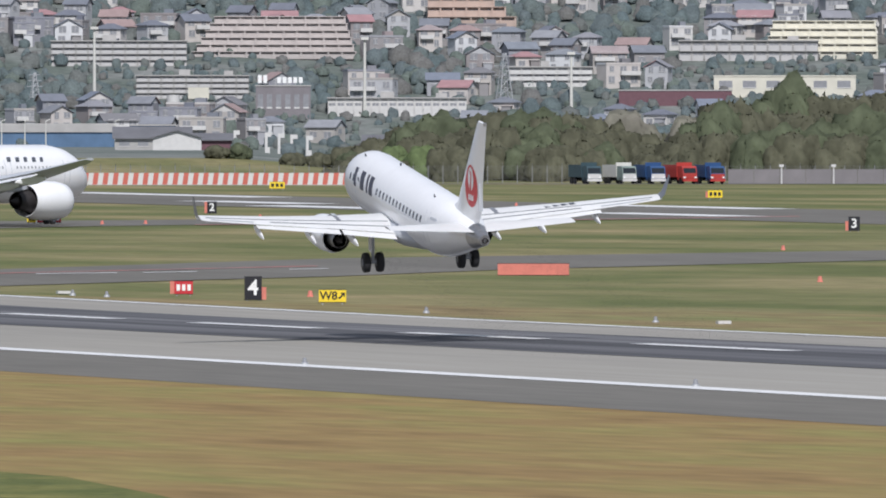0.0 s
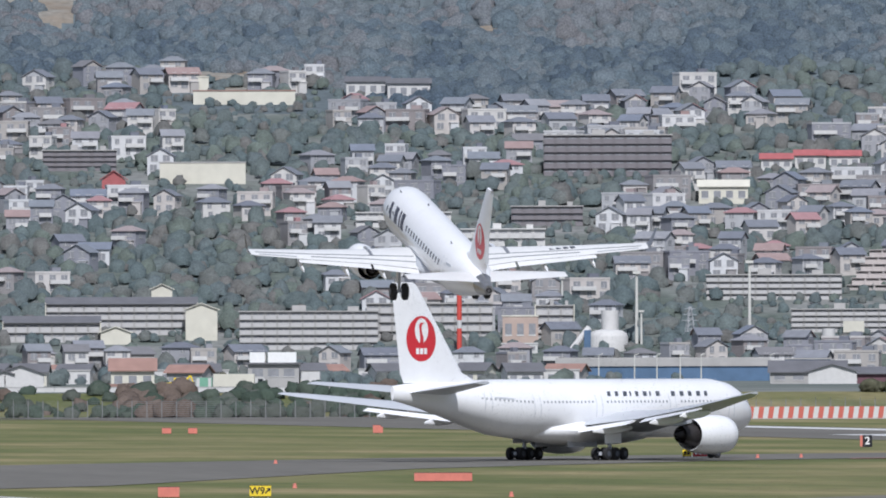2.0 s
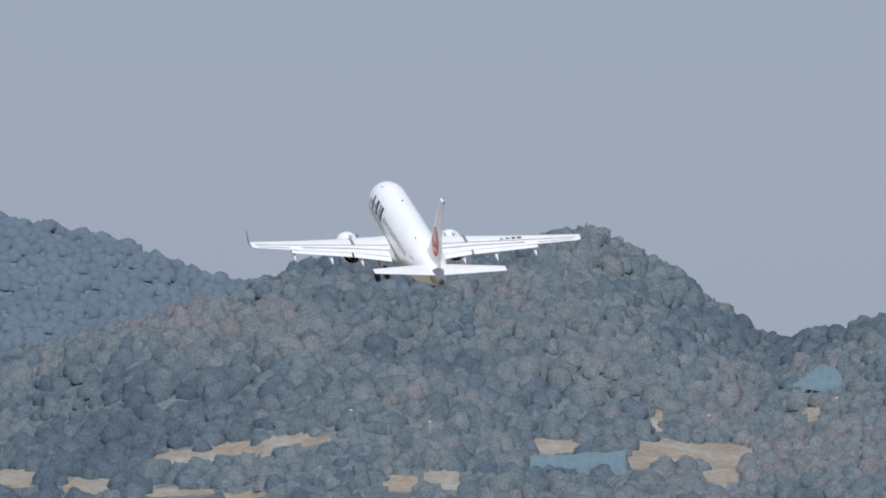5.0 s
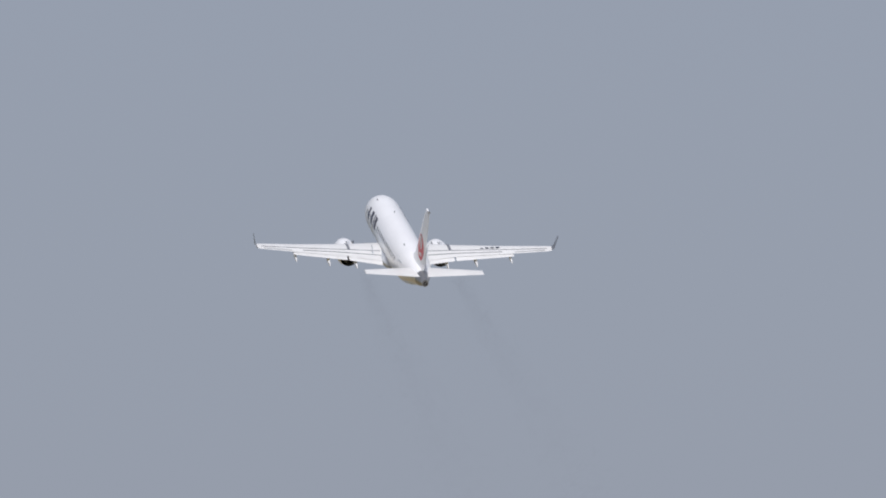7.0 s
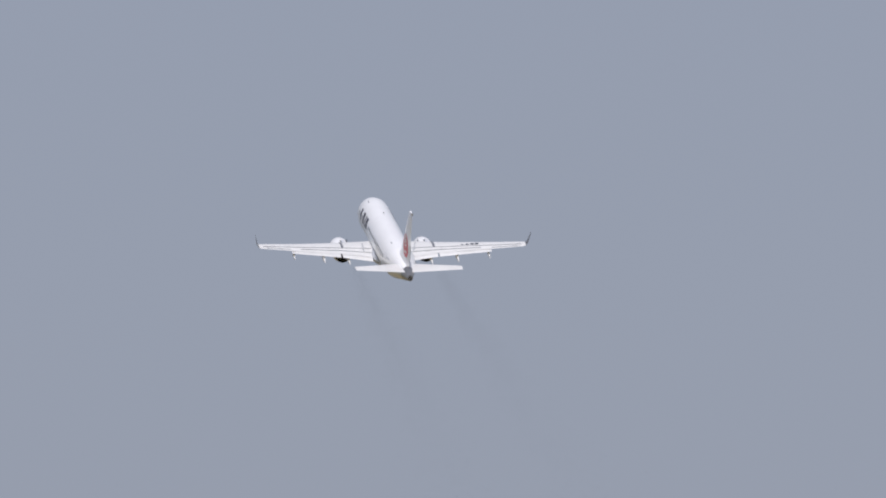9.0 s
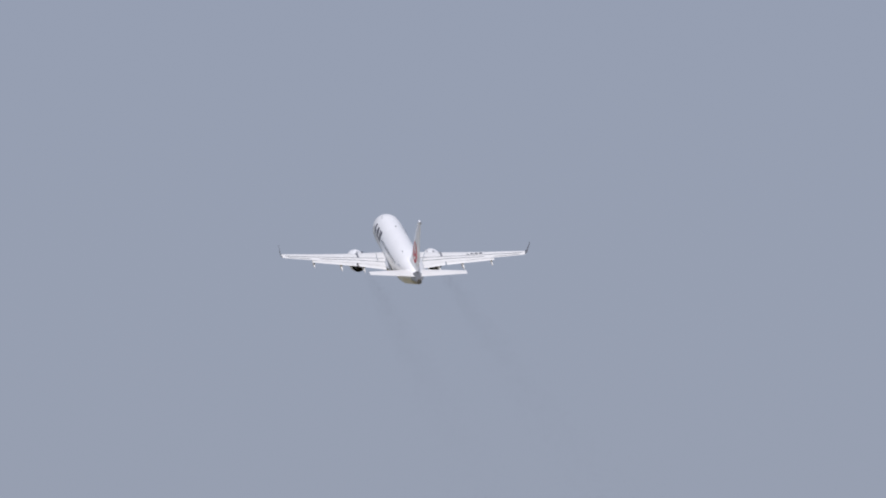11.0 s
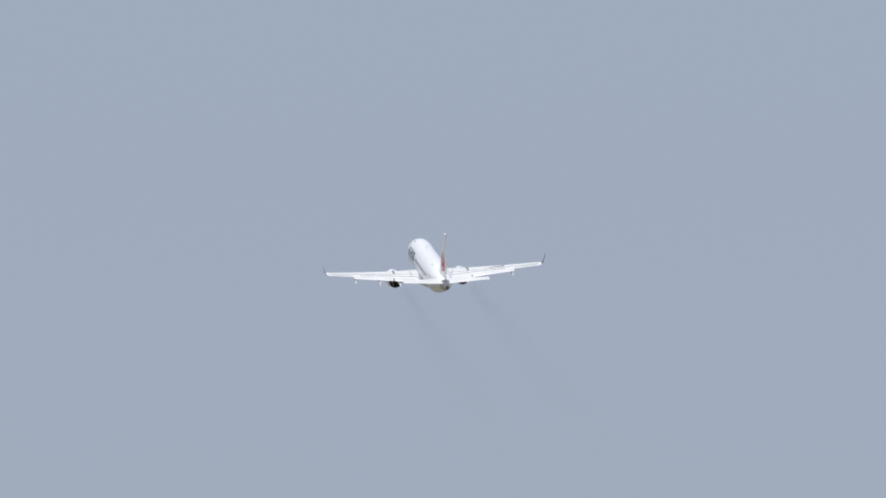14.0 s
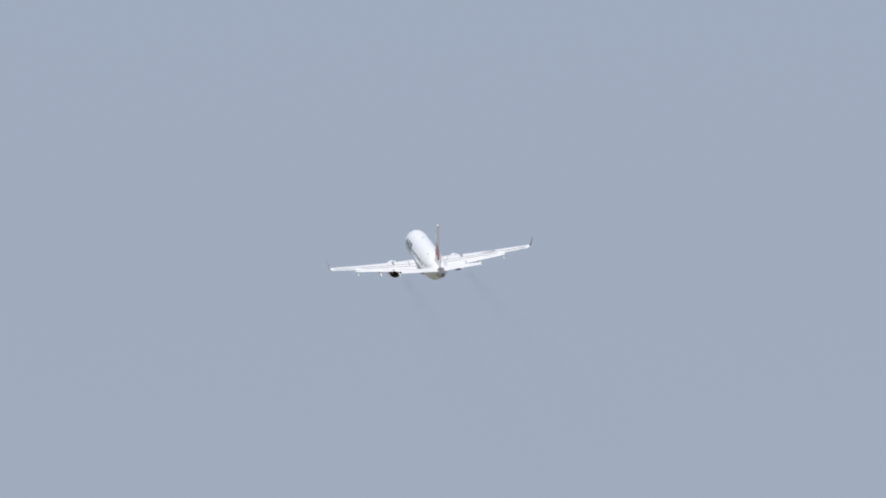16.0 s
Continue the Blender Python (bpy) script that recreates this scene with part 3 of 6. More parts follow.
def tail_emblem(root, sections, cx, cz, r, side, X, Z=0.0):
    """A red disc with a white hollow, a red stroke in it and three white bars below."""
    disc = [(math.sin(q), -math.cos(q), math.cos(q)) for q in (radians(-88 + 11 * k) for k in range(17))]
    em = part("emblem", fin_patch(sections, disc, cx, cz, r, 0.012, side, X, Z, n=8), REDP, root, "red round tail emblem")
    hollow = [(-0.2, -0.12, 0.12), (-0.05, -0.3, 0.3), (0.15, -0.42, 0.42), (0.4, -0.46, 0.46), (0.65, -0.4, 0.4), (0.82, -0.25, 0.25), (0.9, -0.06, 0.06)]
    part("white_hollow", fin_patch(sections, hollow, cx, cz, r, 0.022, side, X, Z), SIGNWHT, em, "white hollow in the emblem")
    stroke = [(-0.2, -0.12, 0.12), (0.05, -0.12, 0.10), (0.3, -0.02, 0.14), (0.5, 0.02, 0.18), (0.62, -0.05, 0.16), (0.7, -0.2, 0.08)]
    part("red_stroke", fin_patch(sections, stroke, cx, cz, r, 0.032, side, X, Z, n=2), REDP, em, "curved red stroke")
    for k in (-1, 0, 1):
        part("white_bar", fin_patch(sections, [(-0.68, k * 0.26 - 0.1, k * 0.26 + 0.1), (-0.42, k * 0.26 - 0.1, k * 0.26 + 0.1)], cx, cz, r, 0.022, side, X, Z, n=2), SIGNWHT, em)


REGIONAL = Hull([(0.0, 0.06, 0.06, -0.5), (0.25, 0.48, 0.46, -0.46), (0.7, 0.84, 0.84, -0.36), (1.4, 1.16, 1.22, -0.2), (2.2, 1.37, 1.49, -0.08), (3.2, 1.47, 1.63, -0.02), (4.5, 1.505, 1.675, 0.0),
                 (20.0, 1.505, 1.675, 0.0), (21.8, 1.46, 1.58, 0.08), (23.6, 1.30, 1.34, 0.22), (25.4, 1.03, 1.05, 0.36), (27.2, 0.70, 0.76, 0.45), (28.5, 0.42, 0.48, 0.47), (29.4, 0.27, 0.29, 0.46)])


def build_regional_jet():
    root = thing("regional_jet", pose(0, 900, 20), "white twin-engined regional jet with red tail emblem, climbing away", "airplane")
    X = 14.0
    P = lambda name, sh, m, label="", parent=root, smooth=True: part(name, shifted(sh, X), m, parent, label, smooth=smooth)
    P("fuselage", REGIONAL.shape(0.0, 27.6), WHITE)
    P("tail_cone", REGIONAL.shape(27.6, 29.4), METAL, "bare grey metal tail cone")
    P("exhaust_pipe", lathe([(29.35, 0.17), (29.62, 0.15), (29.6, 0.12), (29.3, 0.12)], z=0.46, caps=True), SOOT, "black exhaust pipe")
    belly = Shape().loft([[(-s, w * math.sin(k * 2 * math.pi / 20), -1.15 + h * math.cos(k * 2 * math.pi / 20)) for k in range(20)] for s, w, h in
                          ((8.8, 0.4, 0.3), (9.8, 1.35, 0.62), (11.5, 1.75, 0.82), (15.0, 1.75, 0.84), (17.0, 1.35, 0.66), (18.6, 0.4, 0.3))])
    P("belly_fairing", belly, GREYP, "pale grey belly fairing")
    P("cockpit_window", REGIONAL.patch(1.45, 2.1, -62, -20, 0.2), GLASS, "dark cockpit glass")
    P("cockpit_window", REGIONAL.patch(1.45, 2.1, 20, 62, 0.2), GLASS, "dark cockpit glass")
    P("cockpit_window", REGIONAL.patch(1.25, 1.8, -17, 17, 0.0), GLASS, "dark cockpit glass")
    for side in (1, -1):
        for k in range(22):
            s = 3.9 + 0.79 * k
            if 4.9 < s < 9.9:
                continue
            P("cabin_window", REGIONAL.patch(s, s + 0.27, side * 69, side * 81, 0.0, 0.01, 2), GLASS, smooth=False)
        for s in (4.6, 21.3):
            for a0, a1, e0, e1 in ((s, s + 0.04, 55, 118), (s + 0.76, s + 0.80, 55, 118)):
                P("door_seam", REGIONAL.patch(a0, a1, side * e0, side * e1, 0, 0.008, 4), GREYP)
        # the airline's title as plain dark slanted blocks
        x = 5.1
        for w, a0, a1 in ((0.75, 54, 88), (0.42, 70, 76), (1.25, 54, 88), (0.5, 54, 88), (1.2, 54, 88)):
            P("title_block", REGIONAL.patch(x, x + w * 0.64, side * a0, side * a1, 0.4, 0.016), BLACKM, "dark blue-black title shape")
            x += w + 0.16
        P("title_bar", REGIONAL.patch(22.4, 23.5, side * 64, side * 69, 0.1, 0.014, 2), GREYP, "small dark registration bar")
        # wing with flaps, fairings, winglet
        secs = [(1.0, 9.9, 5.9, -1.12), (1.6, 10.2, 5.3, -1.08), (4.6, 11.75, 3.55, -0.74), (8.5, 13.75, 2.45, -0.24), (12.2, 15.65, 1.55, 0.30), (12.62, 15.95, 1.25, 0.38)]
        wg = wing([(y * side, le, c, z) for y, le, c, z in secs])
        main = P("wing", wg, WINGWHITE)
        wl = wing([(12.55 * side, 15.95, 1.25, 0.38), (12.76 * side, 16.3, 0.95, 0.62), (13.0 * side, 17.1, 0.36, 1.66)], thick=0.6)
        P("winglet", wl, WINGLETG, "dark grey upturned winglet")
        for y0, y1, s0, s1, c0, c1, z0, z1 in ((1.65, 4.5, 15.2, 15.1, 0.95, 0.8, -1.12, -0.80), (4.65, 9.4, 15.12, 16.25, 0.8, 0.55, -0.78, -0.17)):
            fl = Shape().loft([[(-(s + c * a * math.cos(0.2)), y * side, z - c * a * math.sin(0.2) + b * c) for a, b in ((0, 0.0), (0.25, 0.07), (1.0, 0.0), (0.25, -0.05))] for y, s, c, z in ((y0, s0, c0, z0), (y1, s1, c1, z1))])
            P("flap", fl, WINGWHITE, "lowered white flap", parent=main, smooth=False)
        for f0, f1 in ((0.62, 0.72), (0.80, 0.85)):
            seam = Shape()
            rows = []
            for y, le, c, z in secs[1:5]:
                if f0 > 0.7 and y > 9:
                    continue
                hgt = lambda f: z + c * float(np.interp(f, [0.3, 0.55, 0.8, 1.0], [0.1, 0.085, 0.045, 0.0]))
                rows.append([(-(le + c * f0), y * side, hgt(f0) + 0.012), (-(le + c * f0 + 0.1), y * side, hgt(f0) + 0.012), (-(le + c * f0 + 0.1), y * side, hgt(f0) - 0.03), (-(le + c * f0), y * side, hgt(f0) - 0.03)])
            P("wing_seam", seam.loft(rows), WINGLETG, "dark panel gap along the wing", parent=main, smooth=False)
        band = []
        for f in (0.04, 0.12, 0.3, 0.5, 0.66):
            x, z = -(11.6 + 3.65 * f), -0.77 + 3.65 * float(np.interp(f, [0.03, 0.12, 0.3, 0.55, 0.8], [0.04, 0.078, 0.1, 0.085, 0.045]))
            band.append([(x, 4.22 * side, z - 0.03), (x, 4.44 * side, z - 0.005), (x, 4.44 * side, z + 0.045), (x, 4.22 * side, z + 0.02)])
        P("dark_strip", Shape().loft(band), WINGLETG, "dark strip across the wing above the engine", parent=main, smooth=False)
        P("aileron_seam", Shape().loft([[(-(s), y * side, z + q) for q in (0.0, 0.04)] + [(-(s + 0.05), y * side, z + q) for q in (0.04, 0.0)] for y, s, z in ((9.5, 16.2, -0.02), (12.0, 16.95, 0.33))]), GREYP, parent=main)
        for y, s0, s1, z, r in ((3.9, 13.6, 16.5, -1.12, 0.24), (6.3, 14.2, 16.9, -0.82, 0.24), (9.2, 15.0, 17.2, -0.42, 0.20)):
            P("flap_fairing", fairing(s0, s1, y * side, z, r), WHITE, parent=main)
        if side < 0:
            for k in range(6):
                P("registration_bar", Shape().add([(-(13.9 + 0.12 * k), -6.0 - k * 0.42, -0.37 + 0.058 * k + 0.07), (-(13.9 + 0.12 * k), -6.3 - k * 0.42, -0.33 + 0.058 * k + 0.04), (-(14.35 + 0.12 * k), -6.3 - k * 0.42, -0.33 + 0.058 * k + 0.05), (-(14.35 + 0.12 * k), -6.0 - k * 0.42, -0.37 + 0.058 * k + 0.05)], [(0, 1, 2, 3)]), DARKP, "dark registration bar", parent=main, smooth=False)
        # engine
        ey, ez = 3.95 * side, -1.82
        nac = P("nacelle", lathe([(8.15, 0.66), (7.9, 0.70), (7.82, 0.76), (7.95, 0.84), (8.6, 0.93), (9.6, 0.95), (10.8, 0.88), (11.5, 0.74)], ey, ez), WHITE)
        P("bypass_duct", lathe([(11.5, 0.735), (11.48, 0.7), (10.6, 0.7), (10.0, 0.68), (9.6, 0.1)], ey, ez), SOOT, "dark bypass duct", parent=nac)
        P("intake_lip", lathe([(8.1, 0.68), (7.86, 0.72), (7.79, 0.77), (7.9, 0.83)], ey, ez, caps=False), METAL, "polished metal intake lip", parent=nac)
        P("fan", lathe([(8.5, 0.02), (8.6, 0.25), (8.75, 0.7)], ey, ez, caps=True), SOOT, parent=nac)
        P("core_exhaust", lathe([(10.0, 0.69), (10.9, 0.56), (12.3, 0.40), (12.28, 0.37), (11.6, 0.36)], ey, ez), METAL, "grey metal exhaust duct", parent=nac)
        P("exhaust_cone", lathe([(11.5, 0.34), (12.2, 0.2), (12.75, 0.03)], ey, ez, caps=True), SOOT, parent=nac)
        P("pylon", Shape().loft([[(-8.9, ey - 0.08, ez + 0.8), (-8.9, ey + 0.08, ez + 0.8), (-12.6, ey + 0.1, ez + 0.75), (-12.6, ey - 0.1, ez + 0.75)], [(-10.6, ey - 0.1, ez + 1.22), (-10.6, ey + 0.1, ez + 1.22), (-14.4, ey + 0.1, ez + 1.05), (-14.4, ey - 0.1, ez + 1.05)]]), GREYP, parent=nac, smooth=False)
        P("nacelle_strake", Shape().loft([[(-8.9, ey - 0.02 + 0.5 * -side, ez + 0.72), (-8.9, ey + 0.02 + 0.5 * -side, ez + 0.72), (-9.9, ey + 0.02 + 0.5 * -side, ez + 0.72), (-9.9, ey - 0.02 + 0.5 * -side, ez + 0.72)], [(-9.5, ey - 0.02 + 0.62 * -side, ez + 1.0), (-9.5, ey + 0.02 + 0.62 * -side, ez + 1.0), (-9.9, ey + 0.02 + 0.62 * -side, ez + 1.0), (-9.9, ey - 0.02 + 0.62 * -side, ez + 1.0)]]), DARKP, parent=nac, smooth=False)
        st = wing([(0.35 * side, 25.3, 3.15, 0.78), (5.0 * side, 27.75, 1.35, 1.18)], thick=0.55)
        P("tailplane", st, WINGWHITE)
    FIN = [(0, 21.6, 6.6, 1.2), (0, 23.6, 5.1, 1.75), (0, 24.3, 4.55, 2.5), (0, 28.05, 1.95, 6.5), (0, 28.35, 1.6, 6.68)]
    P("fin", wing(FIN, upright=True, thick=0.55), WHITE)
    P("rudder_seam", Shape().box(-28.62, -28.58, -0.10, 0.10, 1.9, 3.4), GREYP)
    P("fin_top_lamp", Shape().box(-29.9, -29.6, -0.06, 0.06, 6.6, 6.74), METAL)
    for side in (1, -1):
        tail_emblem(root, FIN, 27.15, 3.05, 1.12, side, X)
    for s, a in ((4.2, 25), (9.3, -4), (20.2, 22)):
        P("antenna", Shape().loft([[REGIONAL.point(s, a, -0.05), REGIONAL.point(s + 0.35, a, -0.05), REGIONAL.point(s + 0.35, a + 2, -0.05), REGIONAL.point(s, a + 2, -0.05)], [REGIONAL.point(s + 0.2, a, 0.16), REGIONAL.point(s + 0.36, a, 0.16), REGIONAL.point(s + 0.36, a + 1, 0.16), REGIONAL.point(s + 0.2, a + 1, 0.16)]]), DARKP, smooth=False)
    # main gear legs, hinged at the wing
    legs = []
    for side in (1, -1):
        leg = part("landing_gear_leg", Shape().tube((0, 0, 0.1), (0, 0, -1.78), 0.11, 0.085, 10).tube((0.0, -side * 0.05, -0.35), (0.25, -side * 1.0, -0.1), 0.06, 0.05, 8).tube((0, -0.52, -1.74), (0, 0.52, -1.74), 0.08, 0.08, 8), GREYP, root, "grey strut with two black wheels")
        leg.matrix_basis = pose(X - 14.3, side * 2.6, -1.02)
        for dy in (-0.37, 0.37):
            wheel(leg, dy, -1.74, 0.0, 0.54, 0.4)
        part("leg_door", Shape().box(-0.28, 0.28, side * 0.12, side * 0.16, -1.15, -0.05), WHITE, leg)
        legs.append((leg, side))
    return root, legs


jet, jet_legs = build_regional_jet()

WIDE = Hull([(0.0, 0.1, 0.1, -0.9), (0.5, 0.85, 0.85, -0.85), (1.5, 1.55, 1.6, -0.62), (3.0, 2.25, 2.35, -0.35), (5.0, 2.8, 2.85, -0.12), (7.5, 3.08, 3.08, 0.0), (42.0, 3.1, 3.1, 0.0), (46.0, 2.95, 2.9, 0.18), (50.0, 2.5, 2.42, 0.55),
             (54.0, 1.95, 1.85, 1.0), (58.0, 1.3, 1.35, 1.4), (61.0, 0.7, 1.0, 1.62), (62.9, 0.2, 0.75, 1.7)])


def build_airliner():
    root = thing("wide_body_airliner", pose(0, 1700, 10), "white wide-bodied twin jet with red tail emblem on the taxiway", "airplane")
    X = 30.0
    Z = 5.35
    P = lambda name, sh, m, label="", parent=root, smooth=True: part(name, shifted(sh, X, 0, Z), m, parent, label, smooth=smooth)
    P("fuselage", WIDE.shape(0, 62.9), WHITE)
    belly = Shape().loft([[(-s, w * math.sin(k * 2 * math.pi / 20), -2.3 + h * math.cos(k * 2 * math.pi / 20)) for k in range(20)] for s, w, h in
                          ((18.5, 0.8, 0.5), (21.0, 2.7, 1.1), (25, 3.5, 1.5), (34, 3.5, 1.5), (38.5, 2.6, 1.1), (41.5, 0.8, 0.5))])
    P("belly_fairing", belly, WHITE)
    for a0, a1, s0, s1 in ((-70, -42, 2.3, 3.5), (-38, -8, 2.0, 3.1), (8, 38, 2.0, 3.1), (42, 70, 2.3, 3.5)):
        P("cockpit_window", WIDE.patch(s0, s1, a0, a1, 0.2, 0.02), GLASS, "dark cockpit glass")
    for side in (1, -1):
        for k in range(64):
            s = 8.8 + 0.66 * k
            if any(abs(s - q) < 0.8 for q in (17.5, 30.5, 41.5)):
                continue
            P("cabin_window", WIDE.patch(s, s + 0.24, side * 74.5, side * 79, 0.0, 0.012, 2), WINDOWG, smooth=False)
        for s in (6.6, 17.2, 30.3, 41.2, 49.0):
            for ds in (0.0, 1.05):
                P("door_seam", WIDE.patch(s + ds, s + ds + 0.06, side * 62, side * 106, 0, 0.012, 4), GREYP)
        x = 11.3
        for w in (0.75, 0.95, 0.85, 0.95, 0.95, 0.0, 0.95, 0.35, 0.9, 0.75, 0.35, 0.95, 0.8, 0.8):
            if w == 0.0:
                x += 1.2
                continue
            P("title_block", WIDE.patch(x, x + w * 0.66, side * 55, side * 65.5, 0.25, 0.03), DARKP, "dark title shape")
            x += w * 1.33 + 0.29
        P("registration_bar", WIDE.patch(45.6, 48.6, side * 71, side * 75, 0.0, 0.02, 2), GREYP, "small dark registration bar")
        secs = [(2.6, 19.5, 15.0, -1.75), (3.4, 20.2, 13.6, -1.7), (10.0, 25.0, 8.6, -1.05), (20.0, 32.4, 5.3, 0.15), (28.5, 38.8, 2.9, 1.3), (30.4, 40.8, 1.5, 1.6)]
        main = P("wing", wing([(y * side, le, c, z) for y, le, c, z in secs], thick=1.1), GREYP, "pale grey swept wing")
        for y0, y1, s0, s1, c0, c1, z0, z1 in ((3.5, 9.6, 33.3, 33.4, 2.2, 1.9, -1.95, -1.2), (11.5, 21.5, 34.0, 38.1, 1.7, 1.2, -1.05, 0.1)):
            fl = Shape().loft([[(-(s + c * a), y * side, z - c * a * 0.25 + b * c) for a, b in ((0, 0.0), (0.25, 0.08), (1.0, 0.0), (0.25, -0.06))] for y, s, c, z in ((y0, s0, c0, z0), (y1, s1, c1, z1))])
            P("flap", fl, WHITE, "lowered flap", parent=main, smooth=False)
        for y, s0, s1, z in ((6.5, 30.0, 36.8, -2.0), (14.5, 32.0, 37.8, -1.1), (19.5, 34.2, 39.4, -0.4)):
            P("flap_fairing", fairing(s0, s1, y * side, z, 0.5), WHITE, parent=main)
        ey, ez = 9.6 * side, -2.75
        nac = P("nacelle", lathe([(18.6, 1.45), (17.9, 1.55), (17.6, 1.72), (17.8, 1.86), (19.0, 2.02), (21.0, 2.05), (22.8, 1.9), (24.0, 1.66), (23.95, 1.6), (22.5, 1.65)], ey, ez, 32), WHITE)
        P("intake_lip", lathe([(18.4, 1.48), (17.85, 1.58), (17.55, 1.73), (17.75, 1.85)], ey, ez, 32), METAL, "polished intake lip", parent=nac)
        P("fan", lathe([(18.4, 0.05), (18.9, 0.5), (19.1, 1.5)], ey, ez, 24, True), SOOT, parent=nac)
        P("core_exhaust", lathe([(22.4, 1.6), (23.6, 1.15), (25.6, 0.85), (25.5, 0.8), (24.6, 0.8)], ey, ez), SOOT, "dark exhaust duct", parent=nac)
        P("exhaust_cone", lathe([(24.4, 0.75), (25.6, 0.5), (26.8, 0.05)], ey, ez, caps=True), SOOT, parent=nac)
        P("pylon", Shape().loft([[(-19.2, ey - 0.2, ez + 1.8), (-19.2, ey + 0.2, ez + 1.8), (-26.5, ey + 0.25, ez + 0.9), (-26.5, ey - 0.25, ez + 0.9)], [(-22.5, ey - 0.25, ez + 2.2), (-22.5, ey + 0.25, ez + 2.2), (-31.0, ey + 0.25, ez + 1.6), (-31.0, ey - 0.25, ez + 1.6)]]), GREYP, parent=nac, smooth=False)
        st = P("tailplane", wing([(0.6 * side, 53.6, 7.2, 1.7), (10.75 * side, 60.6, 2.7, 2.7)], thick=0.8), GREYP, "pale grey tailplane")
        # main gear: a leg with a six-wheel bogie
        leg = P("landing_gear_leg", Shape().tube((-32.5, 5.5 * side, -1.9), (-32.5, 5.5 * side, -4.6), 0.28, 0.2, 10).tube((-32.5, 5.5 * side, -2.6), (-32.0, 3.6 * side, -1.8), 0.12, 0.12, 8).box(-34.2, -30.8, 5.5 * side - 0.16, 5.5 * side + 0.16, -4.85, -4.5), GREYP, "grey leg with six wheels")
        for dx in (-1.45, 0.0, 1.45):
            for dy in (-0.72, 0.72):
                wheel(leg, 5.5 * side + dy, Z - 4.68, X - 32.5 + dx, 0.67, 0.52)
        P("leg_door", Shape().box(-33.9, -31.1, 5.5 * side + side * 0.42, 5.5 * side + side * 0.5, -3.6, -1.9), WHITE, parent=leg)
        P("gear_door", Shape().box(-35.2, -30.0, 2.0 * side, 2.1 * side, -4.0, -2.9), GREYP)
    FIN = [(0, 48.0, 13.0, 2.7), (0, 51.0, 10.6, 3.8), (0, 58.6, 4.4, 12.7), (0, 59.4, 3.5, 13.1)]
    P("fin", wing(FIN, upright=True, thick=0.55), WHITE)
    nose = P("nose_gear_leg", Shape().tube((-6.2, 0, -2.4), (-6.2, 0, -4.7), 0.16, 0.13, 10), GREYP, "grey nose leg with two wheels")
    for dy in (-0.4, 0.4):
        wheel(nose, dy, Z - 4.85, X - 6.2, 0.5, 0.38)
    P("nose_gear_door", Shape().box(-5.8, -4.2, 0.6, 0.66, -3.7, -2.8).box(-5.8, -4.2, -0.66, -0.6, -3.7, -2.8), WHITE)
    for side in (1, -1):
        tail_emblem(root, FIN, 58.3, 7.3, 2.35, side, X, Z)
    return root


airliner = build_airliner()


# ---- trees ----
def blob(r, seed, flat=0.85, fine=1, rough=0.38):
    """A lumpy low-polygon ball, as arrays of vertices and triangles."""
    bm = bmesh.new()
    bmesh.ops.create_icosphere(bm, subdivisions=fine, radius=1.0)
    v = np.array([q.co[:] for q in bm.verts])
    f = np.array([[q.index for q in p.verts] for p in bm.faces])
    bm.free()
    n = np.array([noise.noise((q[0] * 1.7 + seed * 5.3, q[1] * 1.7, q[2] * 1.7)) + 0.55 * noise.noise((q[0] * 3.6, q[1] * 3.6 + seed * 3.1, q[2] * 3.6)) + (0.4 * noise.noise((q[0] * 7.5 + seed, q[1] * 7.5, q[2] * 7.5)) if fine > 1 else 0.0) for q in v])
    return v * (1 + rough * n)[:, None] * np.array([r, r, r * flat]), f


